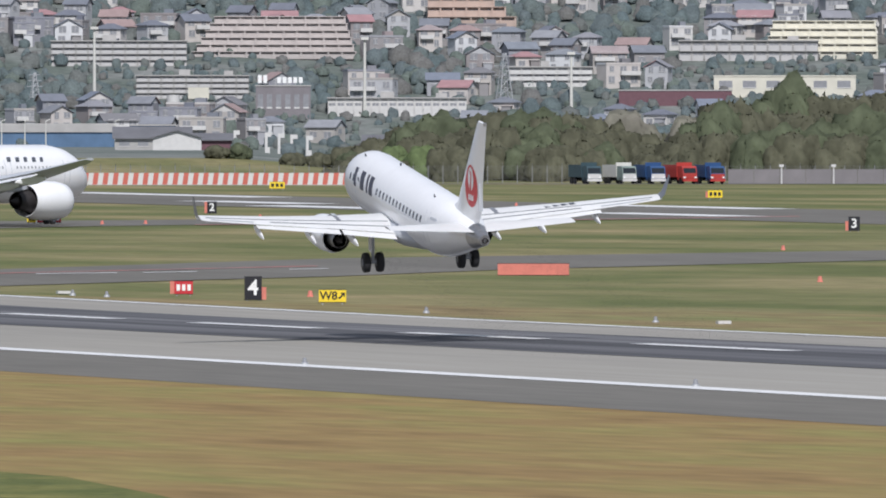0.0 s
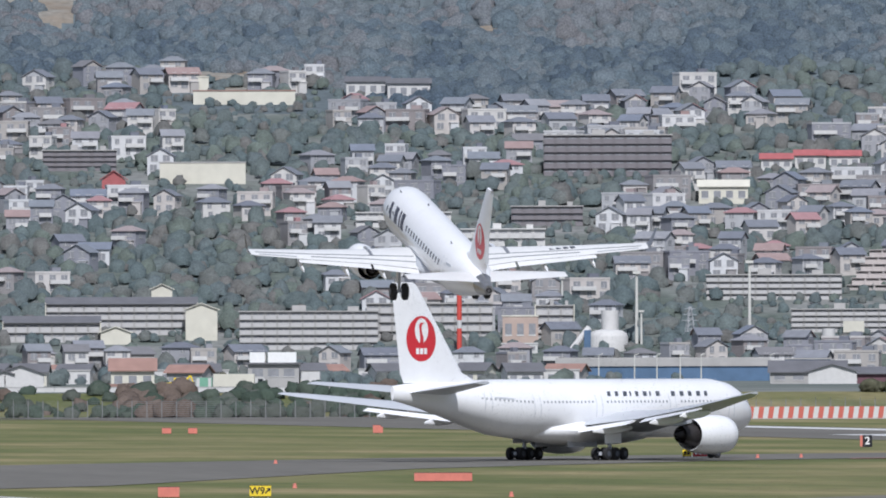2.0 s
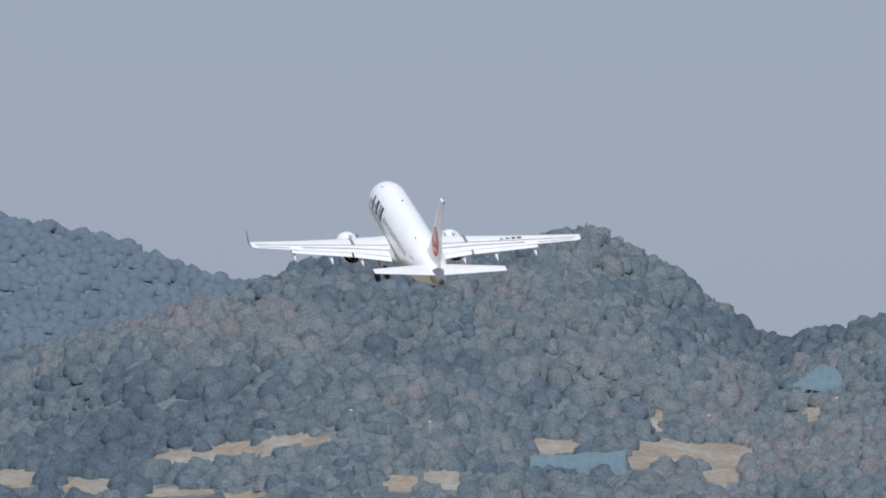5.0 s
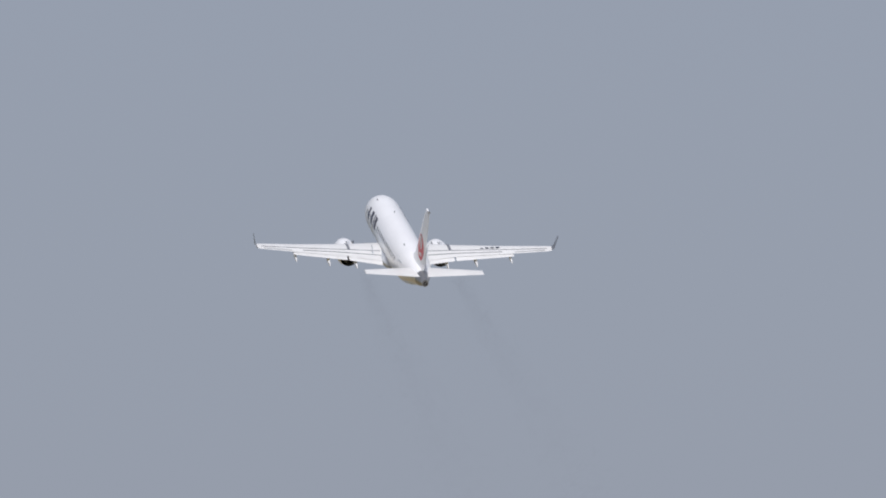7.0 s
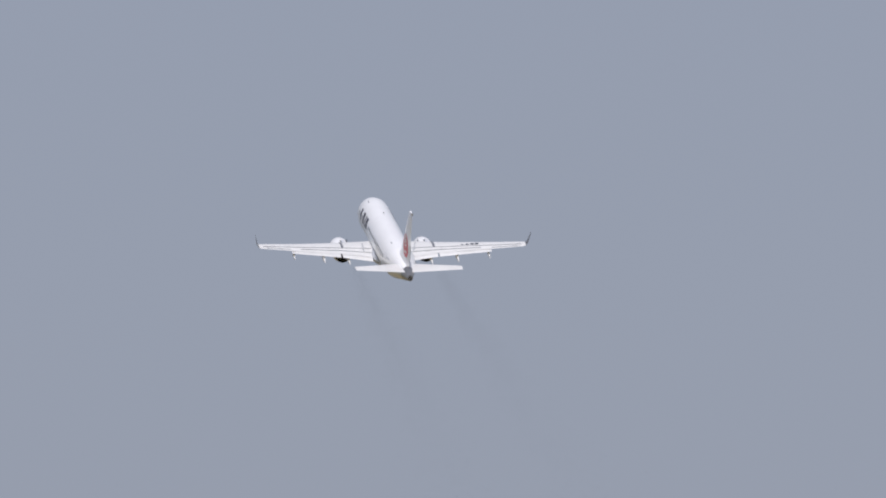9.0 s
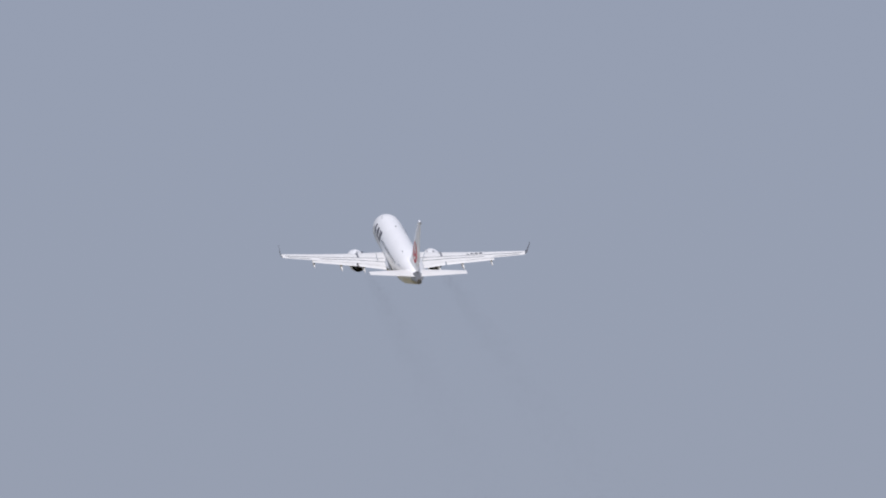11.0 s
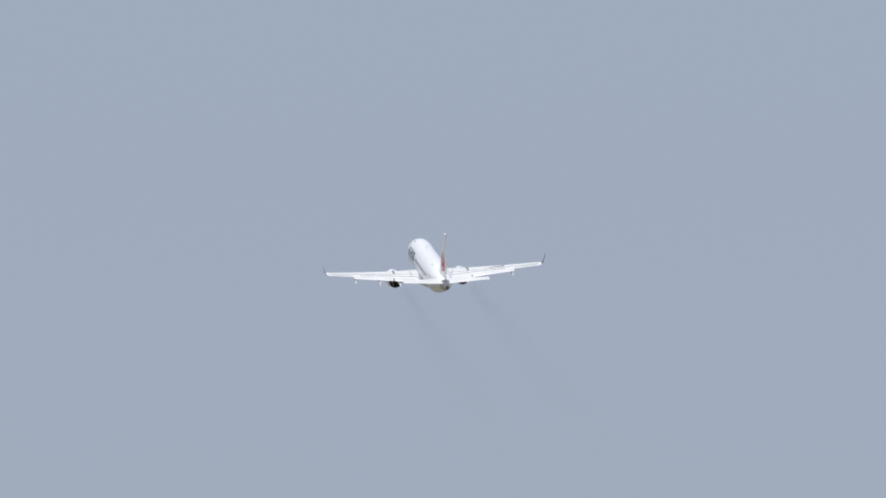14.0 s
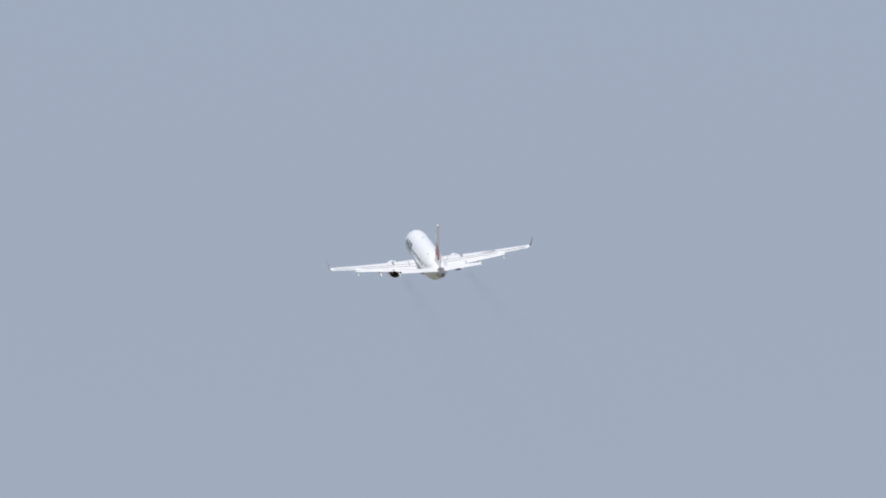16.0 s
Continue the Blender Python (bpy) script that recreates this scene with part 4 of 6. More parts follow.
def crown_arrays(seed, lumps=4, leaves=90, leaf=0.16, spread=0.5, tall=1.0, core=0.9, rough=0.3, under=-0.6, size=(0.42, 0.62), tilt=0.15, fine=1):
    """A crown about one metre in radius resting on z = 0: uneven lumps of foliage, rough with small upright sprays that grow out of them."""
    rng = np.random.RandomState(seed)
    vs, fs, ns, seats, o = [], [], [], [], 0
    for k in range(lumps):
        a = rng.uniform(0, 6.28)
        q = spread * math.sqrt(rng.uniform(0.15, 1)) if k else 0.0
        r = rng.uniform(*size) if k else 0.68
        c = np.array([q * math.cos(a), q * math.sin(a), (0.62 + rng.uniform(-0.15, 0.38) * (1.2 - q)) * tall])
        v, f = blob(r * core, seed * 7 + k, 0.9, fine, rough)
        f = f[v[f][:, :, 2].min(axis=1) > under * r]   # the hidden underside is left open
        n = v / np.linalg.norm(v, axis=1)[:, None]
        v = v * np.array([1, 1, tall]) + c
        w = rng.dirichlet((1, 1, 1), len(f))[:, :, None]
        seats += list(zip((v[f] * w).sum(axis=1), (n[f] * w).sum(axis=1)))
        vs.append(v)
        fs.append(f + o)
        ns.append(n)
        o += len(v)
    for k in range(leaves):
        p, d = seats[rng.randint(len(seats))]
        n = d * np.array([1, 1, 0.3]) + tilt * rng.normal(size=3)
        n /= np.linalg.norm(n)
        a = np.cross(n, rng.normal(size=3))
        a /= np.linalg.norm(a)
        b = np.cross(n, a)
        q = leaf * rng.uniform(0.5, 1.4)
        p = p + d * 0.35 * q
        tri = np.array([p + a * q, p - a * q * rng.uniform(0.3, 0.7) + b * q * 0.8, p - a * q * rng.uniform(0.3, 0.7) - b * q * 0.8])
        if np.dot(np.cross(tri[1] - tri[0], tri[2] - tri[0]), n) < 0:
            tri = tri[::-1]
        vs.append(tri)
        fs.append(np.array([[0, 1, 2]]) + o)
        ns.append(np.tile(0.8 * d + 0.3 * n, (3, 1)))
        o += 3
    v, n = np.concatenate(vs), np.concatenate(ns)
    out = v - np.array([0, 0, 0.3])
    n = 0.65 * n + 0.3 * out / np.linalg.norm(out, axis=1)[:, None] + np.array([0, 0, 0.25])
    return v, np.concatenate(fs), n / np.linalg.norm(n, axis=1)[:, None]


def fast_mesh(name, verts, tris, mat, tint=None, normals=None):
    me = bpy.data.meshes.new(name)
    me.vertices.add(len(verts))
    me.vertices.foreach_set("co", np.asarray(verts, dtype=np.float32).ravel())
    me.loops.add(len(tris) * 3)
    me.loops.foreach_set("vertex_index", np.asarray(tris, dtype=np.int32).ravel())
    me.polygons.add(len(tris))
    me.polygons.foreach_set("loop_start", np.arange(0, len(tris) * 3, 3, dtype=np.int32))
    me.materials.append(mat)
    if tint is not None:
        at = me.attributes.new("tint", "FLOAT", "POINT")
        at.data.foreach_set("value", np.asarray(tint, dtype=np.float32))
    me.update(calc_edges=True)
    me.validate()
    me.shade_smooth()
    if normals is not None:   # foliage is shaded as rounded masses
        me.normals_split_custom_set_from_vertices(normals.tolist())
    return me


def woodland(name, spots, protos, mat, label):
    """Many trees as one mesh. spots: (x, y, z, radius, height factor, prototype, turn, tint)."""
    vs, fs, ts, ns, o = [], [], [], [], 0
    for x, y, z, r, h, k, turn, tint in spots:
        v, f, nn = protos[k % len(protos)]
        c, s = math.cos(turn) * r, math.sin(turn) * r
        w = np.stack([v[:, 0] * c - v[:, 1] * s + x, v[:, 0] * s + v[:, 1] * c + y, v[:, 2] * r * h + z], 1)
        vs.append(w)
        fs.append(f + o)
        ts.append(np.full(len(w), tint))
        ns.append(np.stack([(nn[:, 0] * c - nn[:, 1] * s) / r, (nn[:, 0] * s + nn[:, 1] * c) / r, nn[:, 2]], 1))
        o += len(w)
    ob = new(name, fast_mesh(name, np.concatenate(vs), np.concatenate(fs), mat, np.concatenate(ts), np.concatenate(ns)))
    return tagged(ob, label, "trees", kind="stuff")


def town_edge(az):
    return float(np.interp(az, [-9, -5, -3.4, -2.75, -2.3, -1.75, -1.35, -0.9, 0, 2.5], [1.0, 1.04, 1.0, 0.97, 0.86, 0.83, 0.98, 1.03, 1.03, 1.0]))


def build_forest():
    rng = random.Random(11)
    protos = [crown_arrays(k, 1, 24, 0.08, 0.6, 1.0, 1.35, 0.42, -0.95, tilt=0.25, fine=2) for k in range(9)] + [crown_arrays(k, 1, 24, 0.075, 0.2, 1.3, 1.15, 0.42, -0.95, tilt=0.25, fine=2) for k in range(9, 12)]
    spots, far = [], []
    d = 4380.0
    while d < 4840:
        step = 3.75
        az = -6.7
        while az < -0.2:
            a = az + rng.uniform(-0.035, 0.035)
            q = d + rng.uniform(-4, 4)
            x, y = at_sight(a, q)
            z = land(x, y)
            el = elevation(x, y, z)
            az += math.degrees(step / d) * rng.uniform(0.8, 1.25)
            if el < town_edge(a) + 0.03 * noise.noise((a * 6, 0.3, 0.1)) or clear_here(a, el + 0.005) or clear_here(a, el + 0.028):
                continue
            if a < -6.3 and el < 1.6:
                continue
            r = rng.uniform(2.1, 3.9) * (1.05 + 0.35 * noise.noise((x * 0.03, y * 0.03, 0.4)))
            patch = 0.45 + 0.55 * noise.noise((x * 0.016, y * 0.011, 9.0)) + 0.35 * noise.noise((x * 0.006, y * 0.005, 1.7)) + 0.25 * noise.noise((x * 0.06, y * 0.04, 5.0)) + rng.uniform(-0.26, 0.26)
            spots.append((x, y, z - 0.88 * r + 1.2 * noise.noise((x * 0.045, y * 0.03, 2.0)), r, rng.uniform(0.8, 1.25), rng.randrange(12), rng.uniform(0, 6.28), min(max(patch, 0.0), 0.999)))
        d += step * 1.1
    woodland("hillside_woods", spots, protos, HAZYLEAF, "mixed woods covering the hillside, leaves coloured grey-green to blue for haze")
    d = 4866.0
    while d < 4950:
        az = -7.3 + rng.uniform(0, 0.03)
        while az < -4.9:
            x, y = at_sight(az + rng.uniform(-0.02, 0.02), d + rng.uniform(-3, 3))
            r = rng.uniform(2.2, 3.3)
            far.append((x, y, land(x, y) - rng.uniform(0.85, 1.05) * r, r, rng.uniform(0.8, 1.1), rng.randrange(7), rng.uniform(0, 6.28), rng.random()))
            az += rng.uniform(0.014, 0.026)
        d += 2.5
    woodland("mountain_woods", far, [crown_arrays(90 + k, 1, 8, 0.08, 0.4, 1.0, 1.3, 0.36, -0.8, fine=2) for k in range(7)], FARHAZYLEAF, "wooded mountain ridge in the distance, coloured blue-grey for haze")


build_forest()


# ---- houses of the town ----
def house_shapes(w, dp, h, roof, seed):
    """The parts of a small house, its front towards -y: name, shape, materials' slots."""
    rng = random.Random(seed)
    parts = []
    wall = Shape()
    wall.box(-w / 2, w / 2, -dp / 2, dp / 2, -2.6, h)
    rise = {"gable": 0.27, "side": 0.28, "hip": 0.25, "flat": 0.0}[roof] * (w if roof == "gable" else dp)
    e = 0.45
    rf = Shape()
    t = 0.16
    if roof == "flat":
        wall.box(-w / 2 - 0.1, w / 2 + 0.1, -dp / 2 - 0.1, -dp / 2 + 0.1, h, h + 0.5).box(-w / 2 - 0.1, w / 2 + 0.1, dp / 2 - 0.1, dp / 2 + 0.1, h, h + 0.5)
        wall.box(-w / 2 - 0.1, -w / 2 + 0.1, -dp / 2 + 0.1, dp / 2 - 0.1, h, h + 0.5).box(w / 2 - 0.1, w / 2 + 0.1, -dp / 2 + 0.1, dp / 2 - 0.1, h, h + 0.5)
        rf.box(-w / 2 + 0.1, w / 2 - 0.1, -dp / 2 + 0.1, dp / 2 - 0.1, h, h + 0.12)
        rf.box(w * 0.1, w * 0.35, 0, dp * 0.3, h + 0.12, h + 1.5)
    elif roof == "gable":   # ridge runs front to back
        wall.add([(-w / 2, -dp / 2, h), (w / 2, -dp / 2, h), (0, -dp / 2, h + rise), (-w / 2, dp / 2, h), (w / 2, dp / 2, h), (0, dp / 2, h + rise)], [(0, 1, 2), (3, 5, 4)])
        for s in (-1, 1):
            x, z = s * (w / 2 + e), h - e * rise / (w / 2)
            rf.loft([[(x, y, z), (0, y, h + rise), (0, y, h + rise + t), (x, y, z + t)] for y in (-dp / 2 - e, dp / 2 + e)])
    elif roof == "side":    # ridge runs across
        wall.add([(-w / 2, -dp / 2, h), (-w / 2, dp / 2, h), (-w / 2, 0, h + rise), (w / 2, -dp / 2, h), (w / 2, dp / 2, h), (w / 2, 0, h + rise)], [(0, 2, 1), (3, 4, 5)])
        for s in (-1, 1):
            y, z = s * (dp / 2 + e), h - e * rise / (dp / 2)
            rf.loft([[(x, y, z), (x, 0, h + rise), (x, 0, h + rise + t), (x, y, z + t)] for x in (-w / 2 - e, w / 2 + e)])
    else:
        k = w / 2 - dp * 0.42
        z = h - 0.05
        a = [(-w / 2 - e, -dp / 2 - e, z), (w / 2 + e, -dp / 2 - e, z), (w / 2 + e, dp / 2 + e, z), (-w / 2 - e, dp / 2 + e, z)]
        b = [(p[0], p[1], z + t) for p in a]
        rf.add(a + b + [(-k, 0, h + rise), (k, 0, h + rise)], [(3, 2, 1, 0), (0, 1, 5, 4), (1, 2, 6, 5), (2, 3, 7, 6), (3, 0, 4, 7), (4, 5, 9, 8), (6, 7, 8, 9), (5, 6, 9), (7, 4, 8)])
    parts.append(("wall", wall, 0))
    parts.append(("roof", rf, 1))
    y = -dp / 2

    def window(x0, x1, z0, z1):
        q = Shape()
        q.box(x0, x1, y - 0.05, y + 0.04, z0, z1, 0)
        q.box(x0 - 0.07, x1 + 0.07, y - 0.09, y + 0.02, z1, z1 + 0.07, 1).box(x0 - 0.07, x1 + 0.07, y - 0.12, y + 0.02, z0 - 0.08, z0, 1)
        q.box((x0 + x1) / 2 - 0.03, (x0 + x1) / 2 + 0.03, y - 0.08, y + 0.02, z0, z1, 1)
        parts.append(("window", q, 2))

    n = 3 if w > 8.0 else 2
    for fl in range(2 if h > 3.6 else 1):
        for k in range(n):
            x = -w / 2 + w * (k + 0.5) / n + rng.uniform(-0.2, 0.2)
            ww = rng.choice((0.55, 0.8, 0.9))
            window(x - ww, x + ww, 0.4 + fl * 2.45 + rng.choice((0, 0.3)), 2.0 + fl * 2.45)
    side = Shape().box(w / 2 - 0.04, w / 2 + 0.05, -0.9, 0.9, h - 1.7, h - 0.5, 0).box(w / 2 - 0.02, w / 2 + 0.1, -1.0, 1.0, h - 1.78, h - 1.7, 1)
    parts.append(("window", side, 2))
    if rng.random() < 0.6 and h > 3.6:
        b0, b1 = (-w / 2 + 0.3, w * 0.12) if rng.random() < 0.5 else (-w * 0.1, w / 2 - 0.3)
        q = Shape()
        q.box(b0, b1, y - 1.1, y, 2.25, 2.4).box(b0, b1, y - 1.1, y - 1.02, 2.4, 3.25).box(b0, b0 + 0.08, y - 1.02, y, 2.4, 3.25).box(b1 - 0.08, b1, y - 1.02, y, 2.4, 3.25)
        parts.append(("balcony", q, 3))
    if rng.random() < 0.5:
        q = Shape()
        x = w / 2 - 1.6
        q.box(x - 1.1, x + 1.1, y - 1.3, y, -2.6, 2.0).box(x - 1.3, x + 1.3, y - 1.5, y, 2.0, 2.16)
        parts.append(("porch", q, 0))
    return parts


HOUSE_KINDS = [(6.6, 5.4, 4.4, "side"), (5.6, 5.6, 4.4, "gable"), (7.2, 5.6, 4.3, "hip"), (6.0, 5.2, 4.7, "flat"), (5.8, 5.4, 4.4, "hip"), (8.4, 5.4, 4.3, "side"), (5.2, 5.2, 4.7, "flat"),
               (6.6, 5.6, 4.4, "hip"), (9.0, 5.6, 4.8, "flat"), (6.2, 5.4, 2.9, "hip"), (5.6, 5.2, 5.0, "side"), (7.6, 5.4, 3.2, "side"), (10.5, 5.6, 4.9, "flat"), (6.8, 5.8, 4.3, "gable")]
HOUSE_SLOTS = {0: [WALL], 1: [ROOF], 2: [PANE, TRIMW], 3: [TRIMW]}
HOUSE_WORDS = {"gable": "two-storey house with a gabled roof on the slope", "side": "two-storey house with a ridged tile roof on the slope", "hip": "house with a hipped tile roof on the slope", "flat": "white flat-roofed two-storey house on the slope"}

# buildings placed one by one keep a space free of small houses: turn, distance, half width in degrees, depth
KEEP_FREE = [(-3.385, 4246, 0.06, 14), (-3.6, 3970, 0.19, 26), (-3.35, 3970, 0.36, 30), (-2.72, 3955, 0.26, 30), (-1.686, 4285, 0.23, 30), (-2.389, 4185, 0.18, 22), (-2.047, 4150, 0.16, 22), (-2.936, 4415, 0.25, 30), (-2.44, 4428, 0.17, 26),
             (-3.079, 4265, 0.17, 26), (-3.503, 4290, 0.14, 26), (-0.99, 4300, 0.2, 26), (-1.288, 4235, 0.1, 22), (-1.895, 4190, 0.14, 22), (-1.68, 3960, 0.1, 40), (-1.988, 3965, 0.08, 30), (-4.068, 3960, 0.09, 36),
             (-4.48, 3915, 0.15, 30), (-4.128, 4070, 0.18, 26), (1.298, 4070, 0.23, 40), (1.05, 4065, 0.27, 30), (1.177, 4020, 0.27, 36), (0.769, 3990, 0.2, 36), (-0.158, 3965, 0.27, 34), (-0.862, 3985, 0.22, 30),
             (-0.58, 4070, 0.31, 44), (-1.115, 4050, 0.26, 30), (0.10, 4135, 0.17, 26), (0.371, 4020, 0.17, 26), (-0.55, 3958, 0.1, 20), (-0.93, 3965, 0.05, 20)]


def is_free(az, d):
    return not any(abs(az - a) < w + 0.05 and -dp - 6 < d - q < dp * 0.6 + 4 for a, q, w, dp in KEEP_FREE)


def build_houses():
    rng = random.Random(5)
    plan, green = [], []
    d = 3912.0
    while d < 4500:
        az = -5.9 + rng.uniform(0, 0.1)
        while az < 1.85:
            a = az
            x, y = at_sight(a, d + rng.uniform(-5, 5))
            z = land(x, y)
            el = elevation(x, y, z)
            az += math.degrees((8.4 + rng.uniform(0, 3.4)) / d)
            if el > town_edge(a) or el < -0.05:
                continue
            woods = noise.noise((x * 0.017, y * 0.017, 4.2)) + 0.35 * noise.noise((x * 0.05, y * 0.05, 2.2))
            band = 0.35 if (-3.9 < a < -2.5 and 0.10 < el < 0.22) else 0.4 if (-1.62 < a < -1.1 and 0.04 < el < 0.27) else -0.12 if (-2.7 < a < -0.9 and el > 0.42) else -0.12 if (-3.9 < a < -2.5 and el < 0.55) else 0.1 if a < -4.0 else 0.0
            free = is_free(a, math.hypot(x, y))
            if woods + band > 0.03 or rng.random() < 0.24 or not free:
                for _ in range(rng.randint(3, 4) if free else rng.randint(3, 5)):
                    green.append((x + rng.uniform(-6, 6), y + rng.uniform(-6, 6), rng.uniform(1.6, 3.2) if free else rng.uniform(0.9, 1.7)))
                continue
            plan.append((x, y, z, rng.randrange(len(HOUSE_KINDS)), rng.uniform(-28, 32) - a))
            for _ in range(rng.randint(1, 3)):
                green.append((x + rng.uniform(-6.5, 6.5), y + rng.uniform(-8, -4), rng.uniform(1.1, 2.4)))
        d += 13.5
    # the 300 that lie lowest and nearest to the middle are things, the rest one mesh
    order = sorted(range(len(plan)), key=lambda i: abs(math.degrees(math.atan2(plan[i][0], plan[i][1])) + 2.6) * 0.35 + abs(math.hypot(plan[i][0], plan[i][1]) - 4180) / 300)
    first = {}
    shapes = [house_shapes(*k, i) for i, k in enumerate(HOUSE_KINDS)]
    rest = Shape()
    for n, i in enumerate(order):
        x, y, z, k, turn = plan[i]
        m = pose(x, y, z + 0.5, 0, 0, turn)
        if n < 300:
            if k not in first:
                root = thing("detached_house", m, HOUSE_WORDS[HOUSE_KINDS[k][3]], "house", "houses of the hillside town")
                for name, sh, slot in shapes[k]:
                    part(name, sh, HOUSE_SLOTS[slot], root)
                first[k] = root
            else:
                copy_thing(first[k], m)
        else:
            for name, sh, slot in shapes[k]:
                o = len(rest.v)
                rest.v += [tuple(m @ Vector(p)) for p in sh.v]
                rest.f += [tuple(q + o for q in f) for f in sh.f]
                rest.k += [(0 if slot == 0 else 1 if slot == 1 else 3 if slot == 3 else (2 if kk == 0 else 3)) for kk in sh.k]
    me = bpy.data.meshes.new("far_houses")
    me.from_pydata(rest.v, [], rest.f)
    for q in (WALLI, ROOFI, PANE, TRIMW):
        me.materials.append(q)
    me.polygons.foreach_set("material_index", rest.k)
    tagged(new("far_houses", me), "crowd of pale houses with dark and red roofs", "houses", kind="stuff")
    protos = [crown_arrays(20 + k, 1, 30, 0.08, 0.6, 1.0, 1.35, 0.42, -0.8, tilt=0.25, fine=2) for k in range(6)] + [crown_arrays(40 + k, 1, 30, 0.08, 0.25, 1.5, 1.1, 0.42, -0.8, tilt=0.25, fine=2) for k in range(2)]
    woodland("garden_trees", [(x, y, land(x, y) - 0.45 * r, r, rng.uniform(0.85, 1.25), rng.randrange(8), rng.uniform(0, 6.28), rng.random()) for x, y, r in green], protos, HAZYGARDEN, "dark trees and shrubs between the houses")


build_houses()


# ---- larger buildings ----
def apartment(name, az, d, w, h, floors, bays, wall, label, turn=0.0, roof="flat", roof_mat=None, end=None, depth=9.0, lift=0.0, group="apartment blocks of the town", step=None):
    """A block of flats facing the airfield: slabs, parapets, partitions, a window for each flat."""
    x, y = at_sight(az, d)
    root = thing(name, pose(x, y + depth / 2, land(x, y) + lift, 0, 0, turn - az), label, "building", group)
    fh = h / floors
    y0, y1 = -depth / 2, depth / 2
    part("wall", Shape().box(-w / 2, w / 2, y0, y1, -3.0, h), wall, root)
    if roof == "flat":
        part("roof", Shape().box(-w / 2 - 0.2, w / 2 + 0.2, y0 - 0.6, y1 + 0.2, h, h + 0.28).box(-w * 0.12, -w * 0.02, 0, 2.5, h + 0.28, h + 1.6).box(w * 0.28, w * 0.36, 0.5, 2.5, h + 0.28, h + 1.3), roof_mat or GREYWALL, root)
    elif roof == "pitched":
        q = Shape()
        for s in (-1, 1):
            q.loft([[(xx, s * (depth / 2 + 1.0), h - 0.1), (xx, 0, h + 1.5), (xx, 0, h + 1.7), (xx, s * (depth / 2 + 1.0), h + 0.1)] for xx in (-w / 2 - 0.3, w / 2 + 0.3)])
        part("roof", q, roof_mat or DARKROOF, root, "dark pitched roof")
        for s in (-1, 1):
            part("gable", Shape().add([(s * w / 2, y0, h), (s * w / 2, y1, h), (s * w / 2, 0, h + 1.5)], [(0, 1, 2)]), end or wall, root)
    bw = w / bays
    par = pane = ledge = None
    for k in range(floors):
        z = k * fh
        part("balcony", Shape().box(-w / 2, w / 2, y0 - 0.6, y0, z - 0.08, z + 0.08), wall, root)
        for b in range(bays):
            if ledge is None:
                ledge = Shape().box(-bw * 0.44, bw * 0.44, -0.58, -0.5, 0.08, fh * 0.58).mesh("parapet", [BALCONY if wall is GREYWALL else wall])
            part("parapet", ledge, [], root, at=pose(-w / 2 + bw * (b + 0.5), y0, z))
        for b in range(bays):
            if pane is None:
                pane = Shape().box(-bw * 0.36, bw * 0.36, -0.06, 0.02, 0.0, fh * 0.72, 0).box(-0.04, 0.04, -0.1, 0.0, 0.0, fh * 0.72, 1).mesh("window", [PANE, TRIMW])
                par = Shape().box(-0.07, 0.07, -0.5, 0.0, 0.08, fh - 0.1).mesh("partition", [wall])
            xx = -w / 2 + bw * (b + 0.5)
            part("window", pane, [PANE], root, at=pose(xx, y0, z + 0.1))
            if b:
                part("partition", par, [wall], root, at=pose(xx - bw / 2, y0, z))
    if end:
        for s in (-1, 1):
            part("end_wall", Shape().box(s * w / 2 - 0.125 + s * 0.125, s * w / 2 + 0.125 + s * 0.125, y0 - 1.0, y1, -3.0, h + 0.35), end, root, "blank cream end wall")
    return root


def plain_hall(name, az, d, w, h, wall, roof, label, depth=8.0, turn=0.0, windows=0, lift=0.0, ridge=0.0, category="building"):
    x, y = at_sight(az, d)
    root = thing(name, pose(x, y + depth / 2, land(x, y) + lift, 0, 0, turn - az), label, category)
    y0, y1 = -depth / 2, depth / 2
    part("wall", Shape().box(-w / 2, w / 2, y0, y1, -3.0, h), wall, root)
    if ridge:
        q = Shape()
        for s in (-1, 1):
            q.loft([[(xx, s * (depth / 2 + 0.6), h - 0.15), (xx, 0, h + ridge), (xx, 0, h + ridge + 0.18), (xx, s * (depth / 2 + 0.6), h + 0.05)] for xx in (-w / 2 - 0.5, w / 2 + 0.5)])
        part("roof", q, roof, root)
        for s in (-1, 1):
            part("gable", Shape().add([(s * w / 2, y0, h), (s * w / 2, y1, h), (s * w / 2, 0, h + ridge)], [(0, 1, 2)]), wall, root)
    else:
        part("roof", Shape().box(-w / 2 - 0.15, w / 2 + 0.15, y0 - 0.15, y1 + 0.15, h, h + 0.3), roof, root)
    for k in range(windows):
        xx = -w / 2 + w * (k + 0.5) / windows
        part("window", Shape().box(xx - w / windows * 0.28, xx + w / windows * 0.28, y0 - 0.05, y0 + 0.02, h * 0.35, h * 0.75, 0).box(xx - w / windows * 0.3, xx + w / windows * 0.3, y0 - 0.1, y0, h * 0.3, h * 0.35, 1), [PANE, TRIMW], root)
    return root


